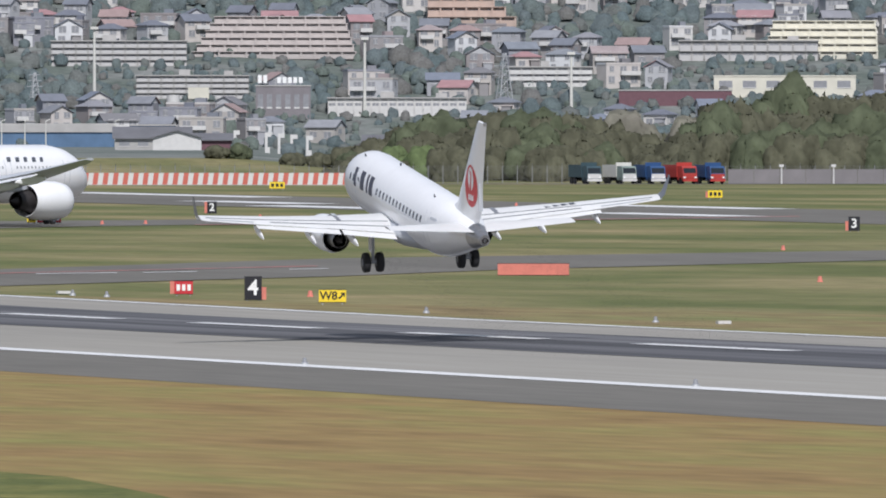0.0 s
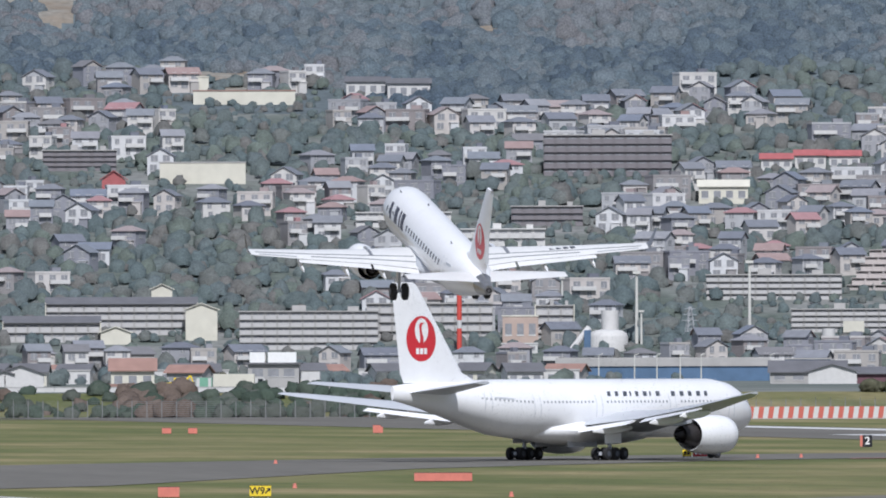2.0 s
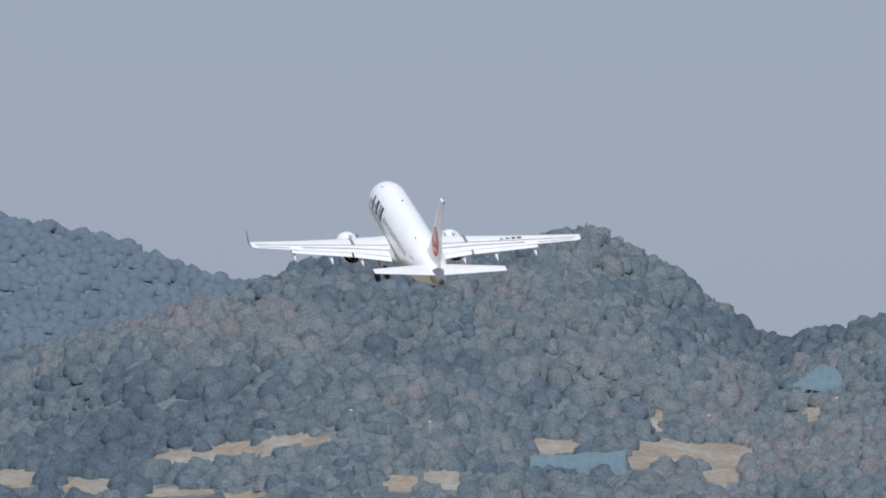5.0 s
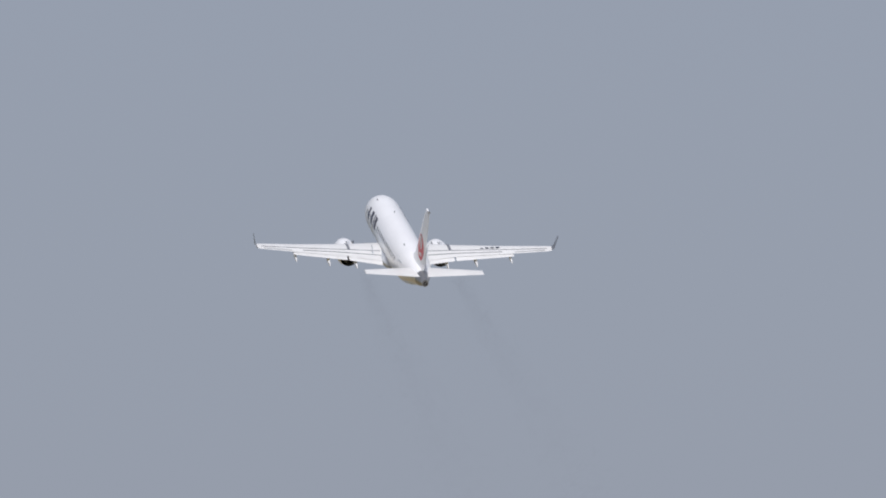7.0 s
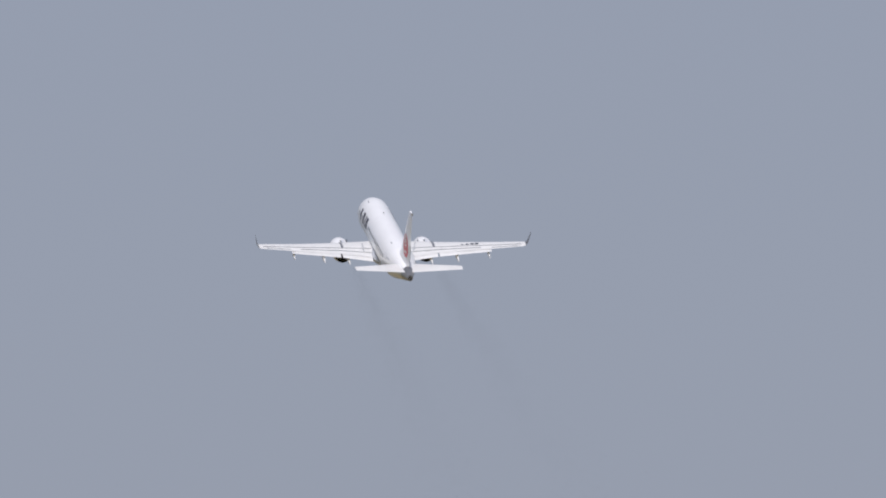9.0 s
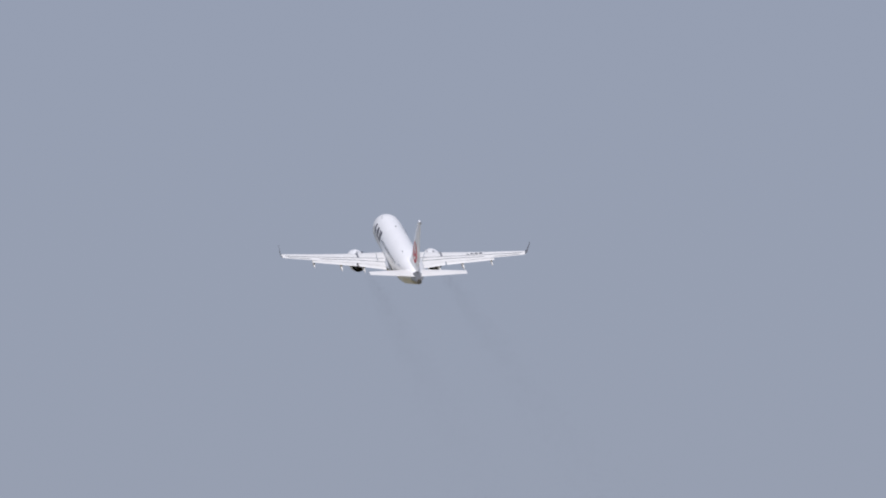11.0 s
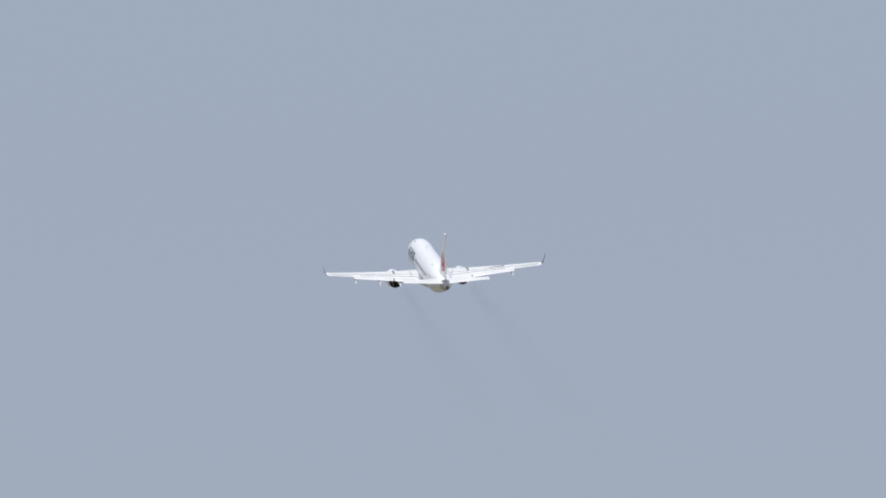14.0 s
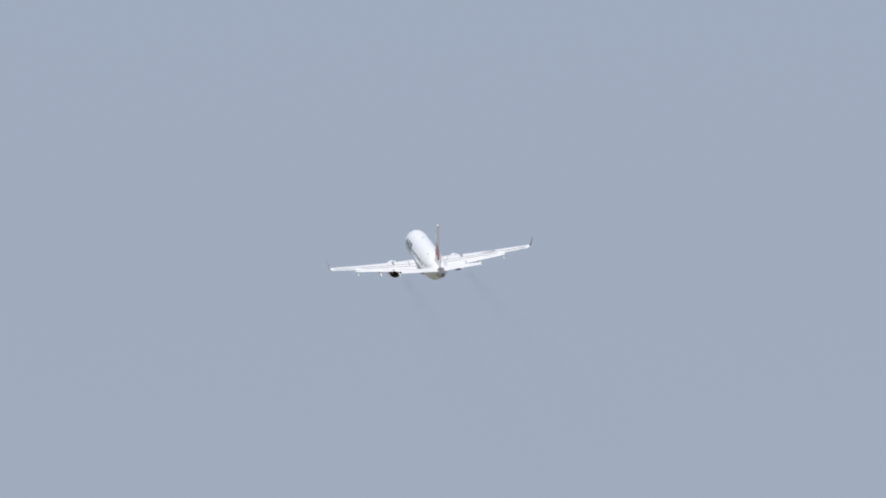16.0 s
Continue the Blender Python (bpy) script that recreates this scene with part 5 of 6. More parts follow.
def stepped_flats(az, d, w, h, steps, wall, label, grow):
    """Terraced flats that climb the slope, each storey set back from the one below."""
    x, y = at_sight(az, d)
    root = thing("terraced_flats", pose(x, y, land(x, y), 0, 0, -az), label, "building", "apartment blocks of the town")
    fh = h / steps
    for k in range(steps):
        x0, x1 = -w / 2 + w * grow[0] * k / steps, w / 2 - w * grow[1] * k / steps
        y0 = k * 3.2
        part("storey", Shape().box(x0, x1, y0 + 1.2, y0 + 9, -3.0 if k == 0 else k * fh, (k + 1) * fh), wall, root)
        part("terrace", Shape().box(x0 - 0.2, x1 + 0.2, y0, y0 + 9.2, (k + 1) * fh, (k + 1) * fh + 0.18).box(x0, x1, y0 + 0.5, y0 + 0.62, k * fh, k * fh + fh * 0.68), wall, root)
        n = max(2, int((x1 - x0) / 3.2))
        for b in range(n):
            xx = x0 + (x1 - x0) * (b + 0.5) / n
            part("window", Shape().box(xx - 1.1, xx + 1.1, y0 + 1.15, y0 + 1.22, k * fh + 0.1, k * fh + fh * 0.8), PALEPANE, root)
            part("partition", Shape().box(xx + 1.35, xx + 1.75, y0 + 0.12, y0 + 1.2, k * fh, (k + 1) * fh), wall, root)


def build_town():
    apartment("apartment_block", -3.60, 3972, 23, 4.6, 2, 8, GREYWALL, "low grey flats with dark pitched roof and cream ends", roof="pitched", end=CREAM, depth=7)
    apartment("apartment_block", -3.36, 3985, 36, 7.4, 4, 12, GREYWALL, "four-storey grey flats with dark roof and cream end walls", roof="pitched", end=CREAM, depth=8)
    plain_hall("stair_tower", -3.085, 3974, 7.0, 7.4, CREAM, CREAM, "tall cream blank end building of the flats", depth=7.6, ridge=1.5, turn=90)
    plain_hall("gabled_annex", -3.38, 3966, 5.0, 3.0, CREAM, CREAM, "low cream gabled annex before the flats", depth=7.2, ridge=1.4, turn=90)
    plain_hall("roof_house", -3.22, 4000, 5.0, 9.0, CREAM, CREAM, "small cream gabled roof house above the flats", depth=5, ridge=1.2, turn=90)
    apartment("apartment_block", -2.716, 3957, 33, 9.0, 5, 11, GREYWALL, "long grey five-storey flats with white balconies", roof="flat", depth=8)
    apartment("apartment_block", -2.30, 3975, 30, 8.6, 4, 10, GREYWALL, "long grey flats with balconies beside a red tower", roof="flat", depth=8)
    apartment("apartment_block", -1.87, 3972, 9, 8.5, 4, 3, GREYWALL, "grey flats with a cream end wall", end=CREAM, depth=8)
    apartment("apartment_block", -1.686, 4288, 33, 10.5, 5, 11, BROWNWALL, "dark brown five-storey apartment block on the slope", depth=8)
    apartment("terrace_houses", -2.389, 4187, 24, 3.6, 2, 8, TRIMW, "white two-storey terrace with flat roof", depth=7, roof_mat=TRIMW)
    apartment("terrace_houses", -2.047, 4152, 21, 4.2, 2, 7, TRIMW, "white two-storey flats with balconies", depth=7, roof_mat=TRIMW)
    plain_hall("long_hall", -2.936, 4417, 27, 3.6, CREAM, TERRA, "long low cream building with a reddish roof edge", depth=8, windows=0)
    plain_hall("box_building", -3.119, 4440, 9.5, 4.0, CREAM, CREAM, "plain cream box building", depth=7)
    plain_hall("villa", -2.51, 4432, 11.5, 4.4, TRIMW, DARKROOF, "large pale two-storey house near the woods", depth=7, windows=4, ridge=1.2)
    plain_hall("villa", -2.369, 4427, 11.3, 4.8, TRIMW, DARKROOF, "large white house with a grey roof near the woods", depth=7, windows=4, ridge=1.2)
    plain_hall("retaining_wall", -3.079, 4267, 22, 5.4, CREAM, GREYWALL, "high cream retaining wall in the hillside", depth=6, category="wall")
    apartment("apartment_block", -3.503, 4292, 19, 5.2, 4, 6, BROWNWALL, "brown four-storey apartment block on the slope", depth=8)
    for k in range(3):
        plain_hall("row_house", -1.105 + k * 0.117, 4302 + 4 * (k % 2), 8.0, 3.1 + 0.45 * k, TRIMW, REDROOF, "white row house with a bright red roof", depth=7, windows=3, ridge=1.3)
    plain_hall("villa", -1.288, 4237, 12.5, 4.4, CREAM, CREAM, "big cream gabled house on the slope", depth=7, windows=4, ridge=1.6)
    apartment("apartment_block", -1.895, 4192, 18, 4.8, 3, 6, BROWNWALL, "reddish-brown three-storey flats on the slope", depth=8)
    plain_hall("red_house", -3.385, 4246, 5.6, 4.0, REDROOF, REDROOF, "small bright red gabled house on the slope", depth=6, windows=2, ridge=2.2, turn=90)
    wh = plain_hall("warehouse", -1.50, 3600, 46, 4.8, BLUEWALL, GREYWALL, "long blue metal warehouse with a grey roof", depth=14, windows=0)
    part("eave_band", Shape().box(-23.2, 23.2, -7.35, -7.0, 3.2, 4.8), GREYWALL, wh, "weathered grey band under the eave")
    for k in range(24):
        part("rib", Shape().box(-23 + 2 * k - 0.08, -23 + 2 * k + 0.08, -7.12, -7.0, -1.0, 3.2), BLUEWALL, wh)
    for az in (-1.717, -1.594, -1.517, -1.437, -1.365, -1.126):
        x, y = at_sight(az, 3560)
        lamp = thing("street_lamp", pose(x, y, land(x, y)), "thin pale street lamp in front of the warehouse", "street lamp", "street lamps by the warehouse")
        part("pole", Shape().tube((0, 0, -0.3), (0, 0, 5.6), 0.16, 0.1, 8), MASTW, lamp)
        part("head", Shape().tube((0, 0, 5.6), (0.9, 0, 5.9), 0.1, 0.12, 6), MASTW, lamp)
    plain_hall("warehouse", -1.0, 3640, 10, 4.6, BLUEWALL, GREYWALL, "long blue metal warehouse with a grey roof", depth=14, windows=0)
    plain_hall("tiled_house", -1.0, 3110, 14, 2.2, GREYWALL, DARKROOF, "wide old house with a dark tiled roof", depth=9, windows=4, ridge=2.0)
    plain_hall("gabled_house", -0.915, 3090, 4.2, 2.3, TRIMW, DARKROOF, "white gabled house with dark tiles", depth=9, turn=90, windows=1, ridge=1.3)
    plain_hall("barn", -0.80, 3105, 8.0, 1.9, MAROON, DARKROOF, "low maroon-walled building with a dark roof", depth=8, ridge=1.1)
    plain_hall("beige_building", -1.988, 3967, 8.5, 6.6, PINKWALL, CREAM, "beige flat-roofed building beside the flats", depth=8, windows=3)
    plain_hall("beige_building", -1.99, 3950, 8.5, 2.2, TRIMW, TRIMW, "low white shop building", depth=6, windows=3)
    yb = plain_hall("yellow_building", -4.068, 3962, 9.0, 8.6, YELLOWW, YELLOWW, "tall yellow building with green vertical stripes", depth=8)
    for k in range(4):
        part("green_stripe", Shape().box(-3.0 + k * 1.6, -2.1 + k * 1.6, -4.08, -4.0, 0.6, 6.6), GREENW, yb, "green vertical stripe")
    plain_hall("teal_hall", -4.113, 4042, 13.7, 2.4, TEAL, TEAL, "hall with a teal green roof", depth=8)
    plain_hall("white_block", -4.48, 3917, 17.5, 6.2, TRIMW, TRIMW, "white flat-roofed block with few windows", depth=8, windows=5)
    apartment("apartment_block", -4.128, 4072, 21, 5.4, 3, 7, CREAM, "cream three-storey flats with balconies", depth=8)
    plain_hall("teal_shed", -4.10, 2790, 15, 2.3, TEAL, TRIMW, "pale teal glazed shed by the fence", depth=8)
    plain_hall("low_school", -4.455, 4512, 29, 2.6, TRIMW, GREYWALL, "long low pavilion with a grey roof by the woods", depth=8, windows=9)
    stepped_flats(1.298, 4070, 28, 9.4, 5, CREAM, "stepped cream terraced flats climbing the slope", (0.10, 0.02))
    apartment("apartment_block", 1.051, 4068, 34, 4.8, 2, 11, GREYWALL, "long grey-beige flats with framed balconies", depth=8)
    plain_hall("cream_factory", 1.177, 4000, 34, 4.0, CREAM, CREAM, "long cream flat-roofed factory", depth=14, windows=6, lift=1.0)
    plain_hall("maroon_hall", 0.80, 3985, 27, 3.6, MAROON, GREYWALL, "long maroon-clad hall behind the trees", depth=12)
    apartment("parking_deck", -0.158, 3967, 33, 4.2, 1, 16, TRIMW, "long white-framed deck with many bays", depth=12, roof_mat=GREYWALL)
    apartment("apartment_block", -0.862, 3990, 27, 5.4, 4, 9, GREYWALL, "grey four-storey flats behind a tank", depth=8)
    stepped_flats(-0.58, 4070, 40, 10.4, 6, GREYPINK, "wide stepped terraced flats in pinkish grey", (0.16, 0.08))
    apartment("apartment_block", -1.115, 4052, 33, 6.0, 4, 11, GREYWALL, "long grey four-storey flats on the slope", depth=8)
    stepped_flats(0.10, 4135, 22, 9.8, 4, PINKWALL, "stepped pink-brick terraced flats", (0.0, 0.5))
    apartment("apartment_block", 0.371, 4022, 20, 4.6, 3, 7, TRIMW, "white three-storey flats on the slope", depth=8)
    # tanks
    x, y = at_sight(-1.685, 3957)
    tank = thing("storage_tank", pose(x, y, land(x, y)), "white domed storage tank with a cylinder behind", "tank")
    part("drum", Shape().loft([[(q * math.sin(k * math.pi / 12), q * math.cos(k * math.pi / 12), z) for k in range(24)] for q, z in ((4.8, -2), (4.8, 3.0), (4.4, 3.9), (3.4, 4.5), (1.6, 4.8))]), TRIMW, tank, smooth=True)
    part("upper_cylinder", Shape().tube((0.3, 6, 0), (0.3, 6, 9.3), 2.1, 2.1, 20), TRIMW, tank, smooth=True)
    part("blue_panel", Shape().box(-5.6, -4.0, -3.0, 0.5, 0, 4.6), BLUEWALL, tank, "blue panel beside the tank")
    part("chute", Shape().tube((-8.5, -1, 0), (-4.5, 1, 5.2), 0.8, 0.8, 10), TRIMW, tank)
    x, y = at_sight(-0.927, 3960)
    solid("water_tank", Shape().tube((0, 0, -2), (0, 0, 4.6), 1.55, 1.55, 18), TRIMW, pose(x, y, land(x, y)), "small white cylindrical water tank", "tank", smooth=True)
    x, y = at_sight(-0.84, 3980)
    bx = thing("roof_tank", pose(x, y, land(x, y)), "cream box tank raised over a low dark building", "tank")
    part("box", Shape().box(-2.5, 2.5, -2, 2, 1.2, 3.9), CREAM, bx)
    part("base", Shape().box(-1.6, 1.6, -1.5, 1.5, -2, 1.2), GREYWALL, bx)
    # roof lettering as plain blocks on a small office block
    x, y = at_sight(-0.55, 3958)
    high = 21.6 - land(x, y)
    office = plain_hall("office_block", -0.55, 3958, 13.0, high, BROWNWALL, GREYWALL, "grey office block below white roof signs", depth=9, windows=6)
    for x0, w, n in ((-6.2, 2.6, 2), (-1.6, 6.4, 5)):
        sg = thing("roof_sign", office.matrix_basis @ pose(x0, -4.2, high + 0.3), "white sign blocks on a roof frame", "sign")
        for k in range(n):
            xx = w * (k + 0.5) / n
            part("sign_block", Shape().box(xx - w / n * 0.36, xx + w / n * 0.36, -0.1, 0.1, 0.5, 1.9 + 0.5 * (n == 2)), SIGNWHT, sg)
            part("frame_post", Shape().box(xx - 0.06, xx + 0.06, 0.0, 0.16, 0.0, 1.2), STEEL, sg)


build_town()


def mast(az, d, h, r, label, mat=None, bands=0, lean=0.0):
    x, y = at_sight(az, d)
    root = thing("lamp_mast", pose(x, y, land(x, y)), label, "mast", "tall masts behind the airfield")
    if bands:
        for k in range(bands):
            part("band", Shape().tube((0, 0, h * k / bands), (0, 0, h * (k + 1) / bands), r, r, 10), TRIMW if k == bands // 2 else REDW, root)
    else:
        part("pole", Shape().tube((0, 0, -1), (0, 0, h), r, r * 0.7, 10), mat or MASTW, root)
    part("lamp_head", Shape().box(-r * 2.2, r * 2.2, -r * 2, r * 2, h, h + r * 1.5), mat or MASTW, root)


def lattice(name, az, d, h, w, mat, label, z=None):
    x, y = at_sight(az, d)
    root = thing(name, pose(x, y, land(x, y) if z is None else z, 0, 0, 20), label, "pylon")
    n = 7
    for sx, sy in ((-1, -1), (1, -1), (1, 1), (-1, 1)):
        part("leg", Shape().tube((sx * w / 2, sy * w / 2, -1), (sx * w * 0.08, sy * w * 0.08, h), 0.16, 0.1, 5), mat, root)
    br = Shape()
    for k in range(n):
        z0, z1 = h * k / n, h * (k + 1) / n
        q0, q1 = w / 2 - (w * 0.42) * k / n, w / 2 - (w * 0.42) * (k + 1) / n
        for s in (-1, 1):
            br.tube((-q0, s * q0, z0), (q1, s * q1, z1), 0.07, n=4).tube((q0, s * q0, z0), (-q1, s * q1, z1), 0.07, n=4)
    part("bracing", br, mat, root)
    for k, q in ((0.62, 1.3), (0.78, 1.1), (0.94, 0.9)):
        part("cross_arm", Shape().tube((-w * q * 0.6, 0, h * k), (w * q * 0.6, 0, h * k), 0.1, 0.1, 5), mat, root)


def build_masts():
    for az, d, h in ((-1.586, 3955, 18.2), (-1.198, 3957, 20.5), (-0.269, 3965, 18.4), (0.441, 3975, 13.6), (-1.57, 3952, 9.5), (-1.842, 4030, 7.8)):
        mast(az, d, h, 0.42 if h > 12 else 0.3, "tall pale floodlight mast")
    mast(-2.196, 3935, 17.5, 0.6, "slim red tower with a white band", bands=9)
    lattice("pylon", -1.403, 3970, 8.6, 2.6, STEEL, "grey steel lattice pylon")
    lattice("pylon", 0.211, 3975, 14, 4.0, STEEL, "grey steel lattice power pylon")
    lattice("pylon", -2.94, 4770, 18.0, 3.2, STEEL, "steel power pylon on the wooded ridge")
    # blue netting of practice grounds on the hill
    slung = [(-1.0, 0.30), (-0.5, 0.55), (-0.05, 0.9), (0.35, 1.0), (0.7, 0.92), (1.0, 0.62), (1.0, 0.12), (0.4, 0.05), (-0.4, 0.16)]
    upright = [(-1.0, 0.7), (-0.6, 0.78), (-0.2, 0.74), (0.2, 0.9), (0.6, 0.86), (1.0, 1.0), (1.0, -0.2), (0.0, -0.2), (-1.0, -0.2)]
    for outline, az, el, w, h, label in ((slung, -3.25, 1.45, 14, 8.0, "teal practice-ground net slung between posts among trees"), (upright, -4.07, 1.18, 26, 6.0, "wide blue netting fence beside a bare slope")):
        d = 4500.0
        while d < 4760 and elevation(*at_sight(az, d), land(*at_sight(az, d))) < el:
            d += 3
        x, y = at_sight(az, d)
        nt = thing("net_fence", pose(x, y, land(x, y), 0, 0, -az), label, "fence")
        for k in range(6):
            q = -0.9 + 1.8 * k / 5
            part("post", Shape().tube((q * w / 2, 0.1, -1), (q * w / 2, 0.1, h * float(np.interp(q, [p[0] for p in outline[:6]], [p[1] for p in outline[:6]])) + 2.0), 0.12, 0.08, 6), STEEL, nt)
        part("net", Shape().loft([[(p * w / 2, yy, 2.0 + g * h) for p, g in outline] for yy in (-0.03, 0.03)]), NET, nt, "blue net greyed for haze")
    rng = random.Random(3)
    for az, el in ((-3.18, 1.44), (-2.85, 1.40), (-2.45, 1.43), (-4.58, 1.36), (-3.62, 1.38), (-2.2, 1.42), (-4.85, 1.4), (-4.25, 1.05), (-3.0, 1.33)):
        d = 4450.0
        while d < 4760 and elevation(*at_sight(az, d), land(*at_sight(az, d))) < el - 0.05:
            d += 3
        x, y = at_sight(az, d)
        root = thing("street_lamp", pose(x, y, land(x, y)), "pale street lamp standing among the hill trees", "street lamp", "lamps on the hill")
        part("pole", Shape().tube((0, 0, -0.5), (0, 0, 5.0), 0.1, 0.07, 6), STEEL, root)
        part("lamp_head", Shape().box(-0.4, 0.4, -0.2, 0.2, 5.0, 5.3), TRIMW, root)


# Net blue greyed, with the hill's haze put into its colour.
NET = material("blue_net", (0.15, 0.225, 0.265), 0.8, vary=0.2, scale=0.5)
build_masts()


# ---- airfield furniture ----
def letters(text, size, mat, parent, m, name="lettering"):
    cu = bpy.data.curves.new(name, "FONT")
    cu.body, cu.size, cu.extrude, cu.align_x, cu.align_y = text, size, 0.008, "CENTER", "CENTER"
    cu.offset = size * 0.018
    tmp = bpy.data.objects.new("tmp", cu)
    scene.collection.objects.link(tmp)
    me = bpy.data.meshes.new_from_object(tmp.evaluated_get(bpy.context.evaluated_depsgraph_get()))
    bpy.data.objects.remove(tmp)
    me.materials.clear()
    me.materials.append(mat)
    ob = new(name, me)
    ob.parent = parent
    ob.matrix_basis = m
    return ob


def board(x, y, w, h, face, label, text="", ink=None, name="airfield_sign", turn=0.0, legs=0.25, side=None, thick=0.25, arrow=False, bars=0):
    root = thing(name, pose(x, y, land(x, y), 0, 0, turn - math.degrees(math.atan2(x, y))), label, "sign")
    part("panel", Shape().box(-w / 2, w / 2, -thick / 2, thick / 2, legs, legs + h), face, root)
    part("rim", Shape().box(-w / 2 - 0.04, w / 2 + 0.04, -thick / 2 + 0.03, thick / 2 - 0.03, legs + h, legs + h + 0.04).box(-w / 2 - 0.04, w / 2 + 0.04, -thick / 2 + 0.03, thick / 2 - 0.03, legs - 0.04, legs), SIGNBLK, root)
    for s in (-1, 1):
        part("leg", Shape().box(s * w * 0.36 - 0.05, s * w * 0.36 + 0.05, -0.05, 0.05, -0.2, legs), STEEL, root)
    if side:
        part("side_panel", Shape().box(w / 2 if side[0] > 0 else -w / 2 - 0.3, w / 2 + 0.3 if side[0] > 0 else -w / 2, -thick / 2 + 0.06, thick / 2 + 0.4, legs, legs + h * side[1]), ORANGE, root, "orange end panel")
    if text:
        letters(text, h * 0.95, ink or SIGNBLK, root, pose(-w * 0.14 if arrow else 0, -thick / 2 - 0.012, legs + h / 2, 90, 0, 0))
    if arrow:
        q = Shape()
        c, z0 = w * 0.33, legs + h / 2
        q.loft([[(c - 0.17 * h, yy, z0 - 0.27 * h), (c - 0.27 * h, yy, z0 - 0.17 * h), (c + 0.13 * h, yy, z0 + 0.23 * h), (c + 0.23 * h, yy, z0 + 0.13 * h)] for yy in (-thick / 2 - 0.02, -thick / 2 - 0.004)])
        q.loft([[(c + 0.28 * h, yy, z0 + 0.28 * h), (c - 0.08 * h, yy, z0 + 0.28 * h), (c + 0.28 * h, yy, z0 - 0.08 * h)] for yy in (-thick / 2 - 0.024, -thick / 2 - 0.004)])
        part("arrow", q, ink or SIGNBLK, root)
    for k in range(bars):
        xx = -w / 2 + w * (k + 0.7) / (bars + 0.4)
        part("writing_bar", Shape().box(xx - w / bars * 0.28, xx + w / bars * 0.28, -thick / 2 - 0.02, -thick / 2 - 0.004, legs + h * 0.25, legs + h * 0.75), ink or SIGNWHT, root)
    return root


def build_signs():
    board(-12.61, 1107, 1.15, 1.5, SIGNBLK, "black distance marker with a white figure 4 on grass", "4", SIGNWHT, side=(1, 0.55), legs=0.1)
    board(-7.2, 1086, 1.78, 0.78, SIGNYEL, "yellow taxiway sign W8 with an arrow on grass", "W8", arrow=True, legs=0.2)
    board(-17.66, 1135, 1.25, 0.85, SIGNRED, "red runway holding sign with pale writing bars", bars=3, legs=0.15, side=(-1, 1.0))
    board(41.2, 1670, 1.15, 1.35, SIGNBLK, "black distance marker with a white figure 3 on grass", "3", SIGNWHT, side=(-1, 0.7), legs=0.1)
    board(-26.55, 1915, 1.1, 1.3, SIGNBLK, "black distance marker with a white figure 2 on grass", "2", SIGNWHT, side=(-1, 1.0), legs=0.1)
    board(35.6, 2180, 1.9, 0.95, SIGNYEL, "yellow airfield sign with dark writing bars", bars=3, ink=SIGNBLK, side=(-1, 0.8))
    board(-23.8, 2392, 2.2, 0.95, SIGNYEL, "yellow airfield sign beside the striped barricade", bars=3, ink=SIGNBLK)
    board(-68.0, 1351, 1.75, 0.85, SIGNYEL, "yellow taxiway sign W9 with an arrow on grass", "W9", arrow=True, legs=0.2)
    board(-41.7, 1765, 2.5, 0.7, SIGNRED, "red holding sign with pale bars near the airliner's nose", bars=5, legs=0.2)
    board(-43.6, 1765, 0.9, 0.7, SIGNYEL, "yellow sign beside the airliner's nose wheel", bars=2, ink=SIGNBLK, legs=0.2)
    board(6.85, 1263, 5.4, 0.85, ORANGE, "long orange-red marker board low on the grass", name="marker_board", legs=0.05, thick=0.5)
    board(-76.0, 1361, 1.75, 0.8, ORANGE, "short orange-red marker board on the grass", name="marker_board", legs=0.05, thick=0.5)
    board(-59.0, 1500, 5.2, 0.72, ORANGE, "long orange-red marker board low on the grass", name="marker_board", legs=0.05, thick=0.5)
    board(-95.0, 2193, 1.0, 1.0, ORANGE, "small orange box sign with a dark side", name="marker_board", legs=0.1, side=(1, 0.8))
    board(-123.0, 2198, 1.2, 0.7, ORANGE, "small orange equipment box on the grass", name="marker_board", legs=0.05, thick=0.6)
    board(-119.5, 2197, 1.2, 0.7, ORANGE, "small orange equipment box on the grass", name="marker_board", legs=0.05, thick=0.6)
    board(2.9, 1886, 3.2, 0.85, SIGNBLK, "dark sign with yellow bars beside the far taxiway", bars=2, ink=SIGNYEL)
    board(-51.8, 887, 1.25, 1.5, SIGNBLK, "black distance board with a white bar on dry grass", bars=1, legs=0.1)
    rng = random.Random(9)
    for x, y in ((-9.0, 1130), (27.6, 1220), (-36.0, 1760), (-31.5, 1765), (-20.3, 1850), (-69.5, 1440), (-84, 1700), (30.0, 1470), (-38.2, 1290), (9.0, 2050), (52.0, 1500), (-48, 1362)):
        c = thing("marker_cone", pose(x, y, land(x, y)), "small orange-red marker on the airfield grass", "cone", "small orange markers")
        part("base", Shape().box(-0.2, 0.2, -0.2, 0.2, 0, 0.05), ORANGE, c)
        part("body", Shape().tube((0, 0, 0.05), (0, 0, 0.42), 0.2, 0.12, 10), ORANGE, c)
    for u, v in ((1106, 262), (1096, 262), (963, 264), (1010, 262), (880, 267), (794, 199.8), (722, 199.8)):
        x, y, z = field(u, v)
        q = thing("edge_light", pose(x, y, z), "small runway edge light fixture at the line", "light fixture", "runway edge lights")
        part("base", Shape().tube((0, 0, 0), (0, 0, 0.18), 0.22, 0.18, 10), STEEL, q)
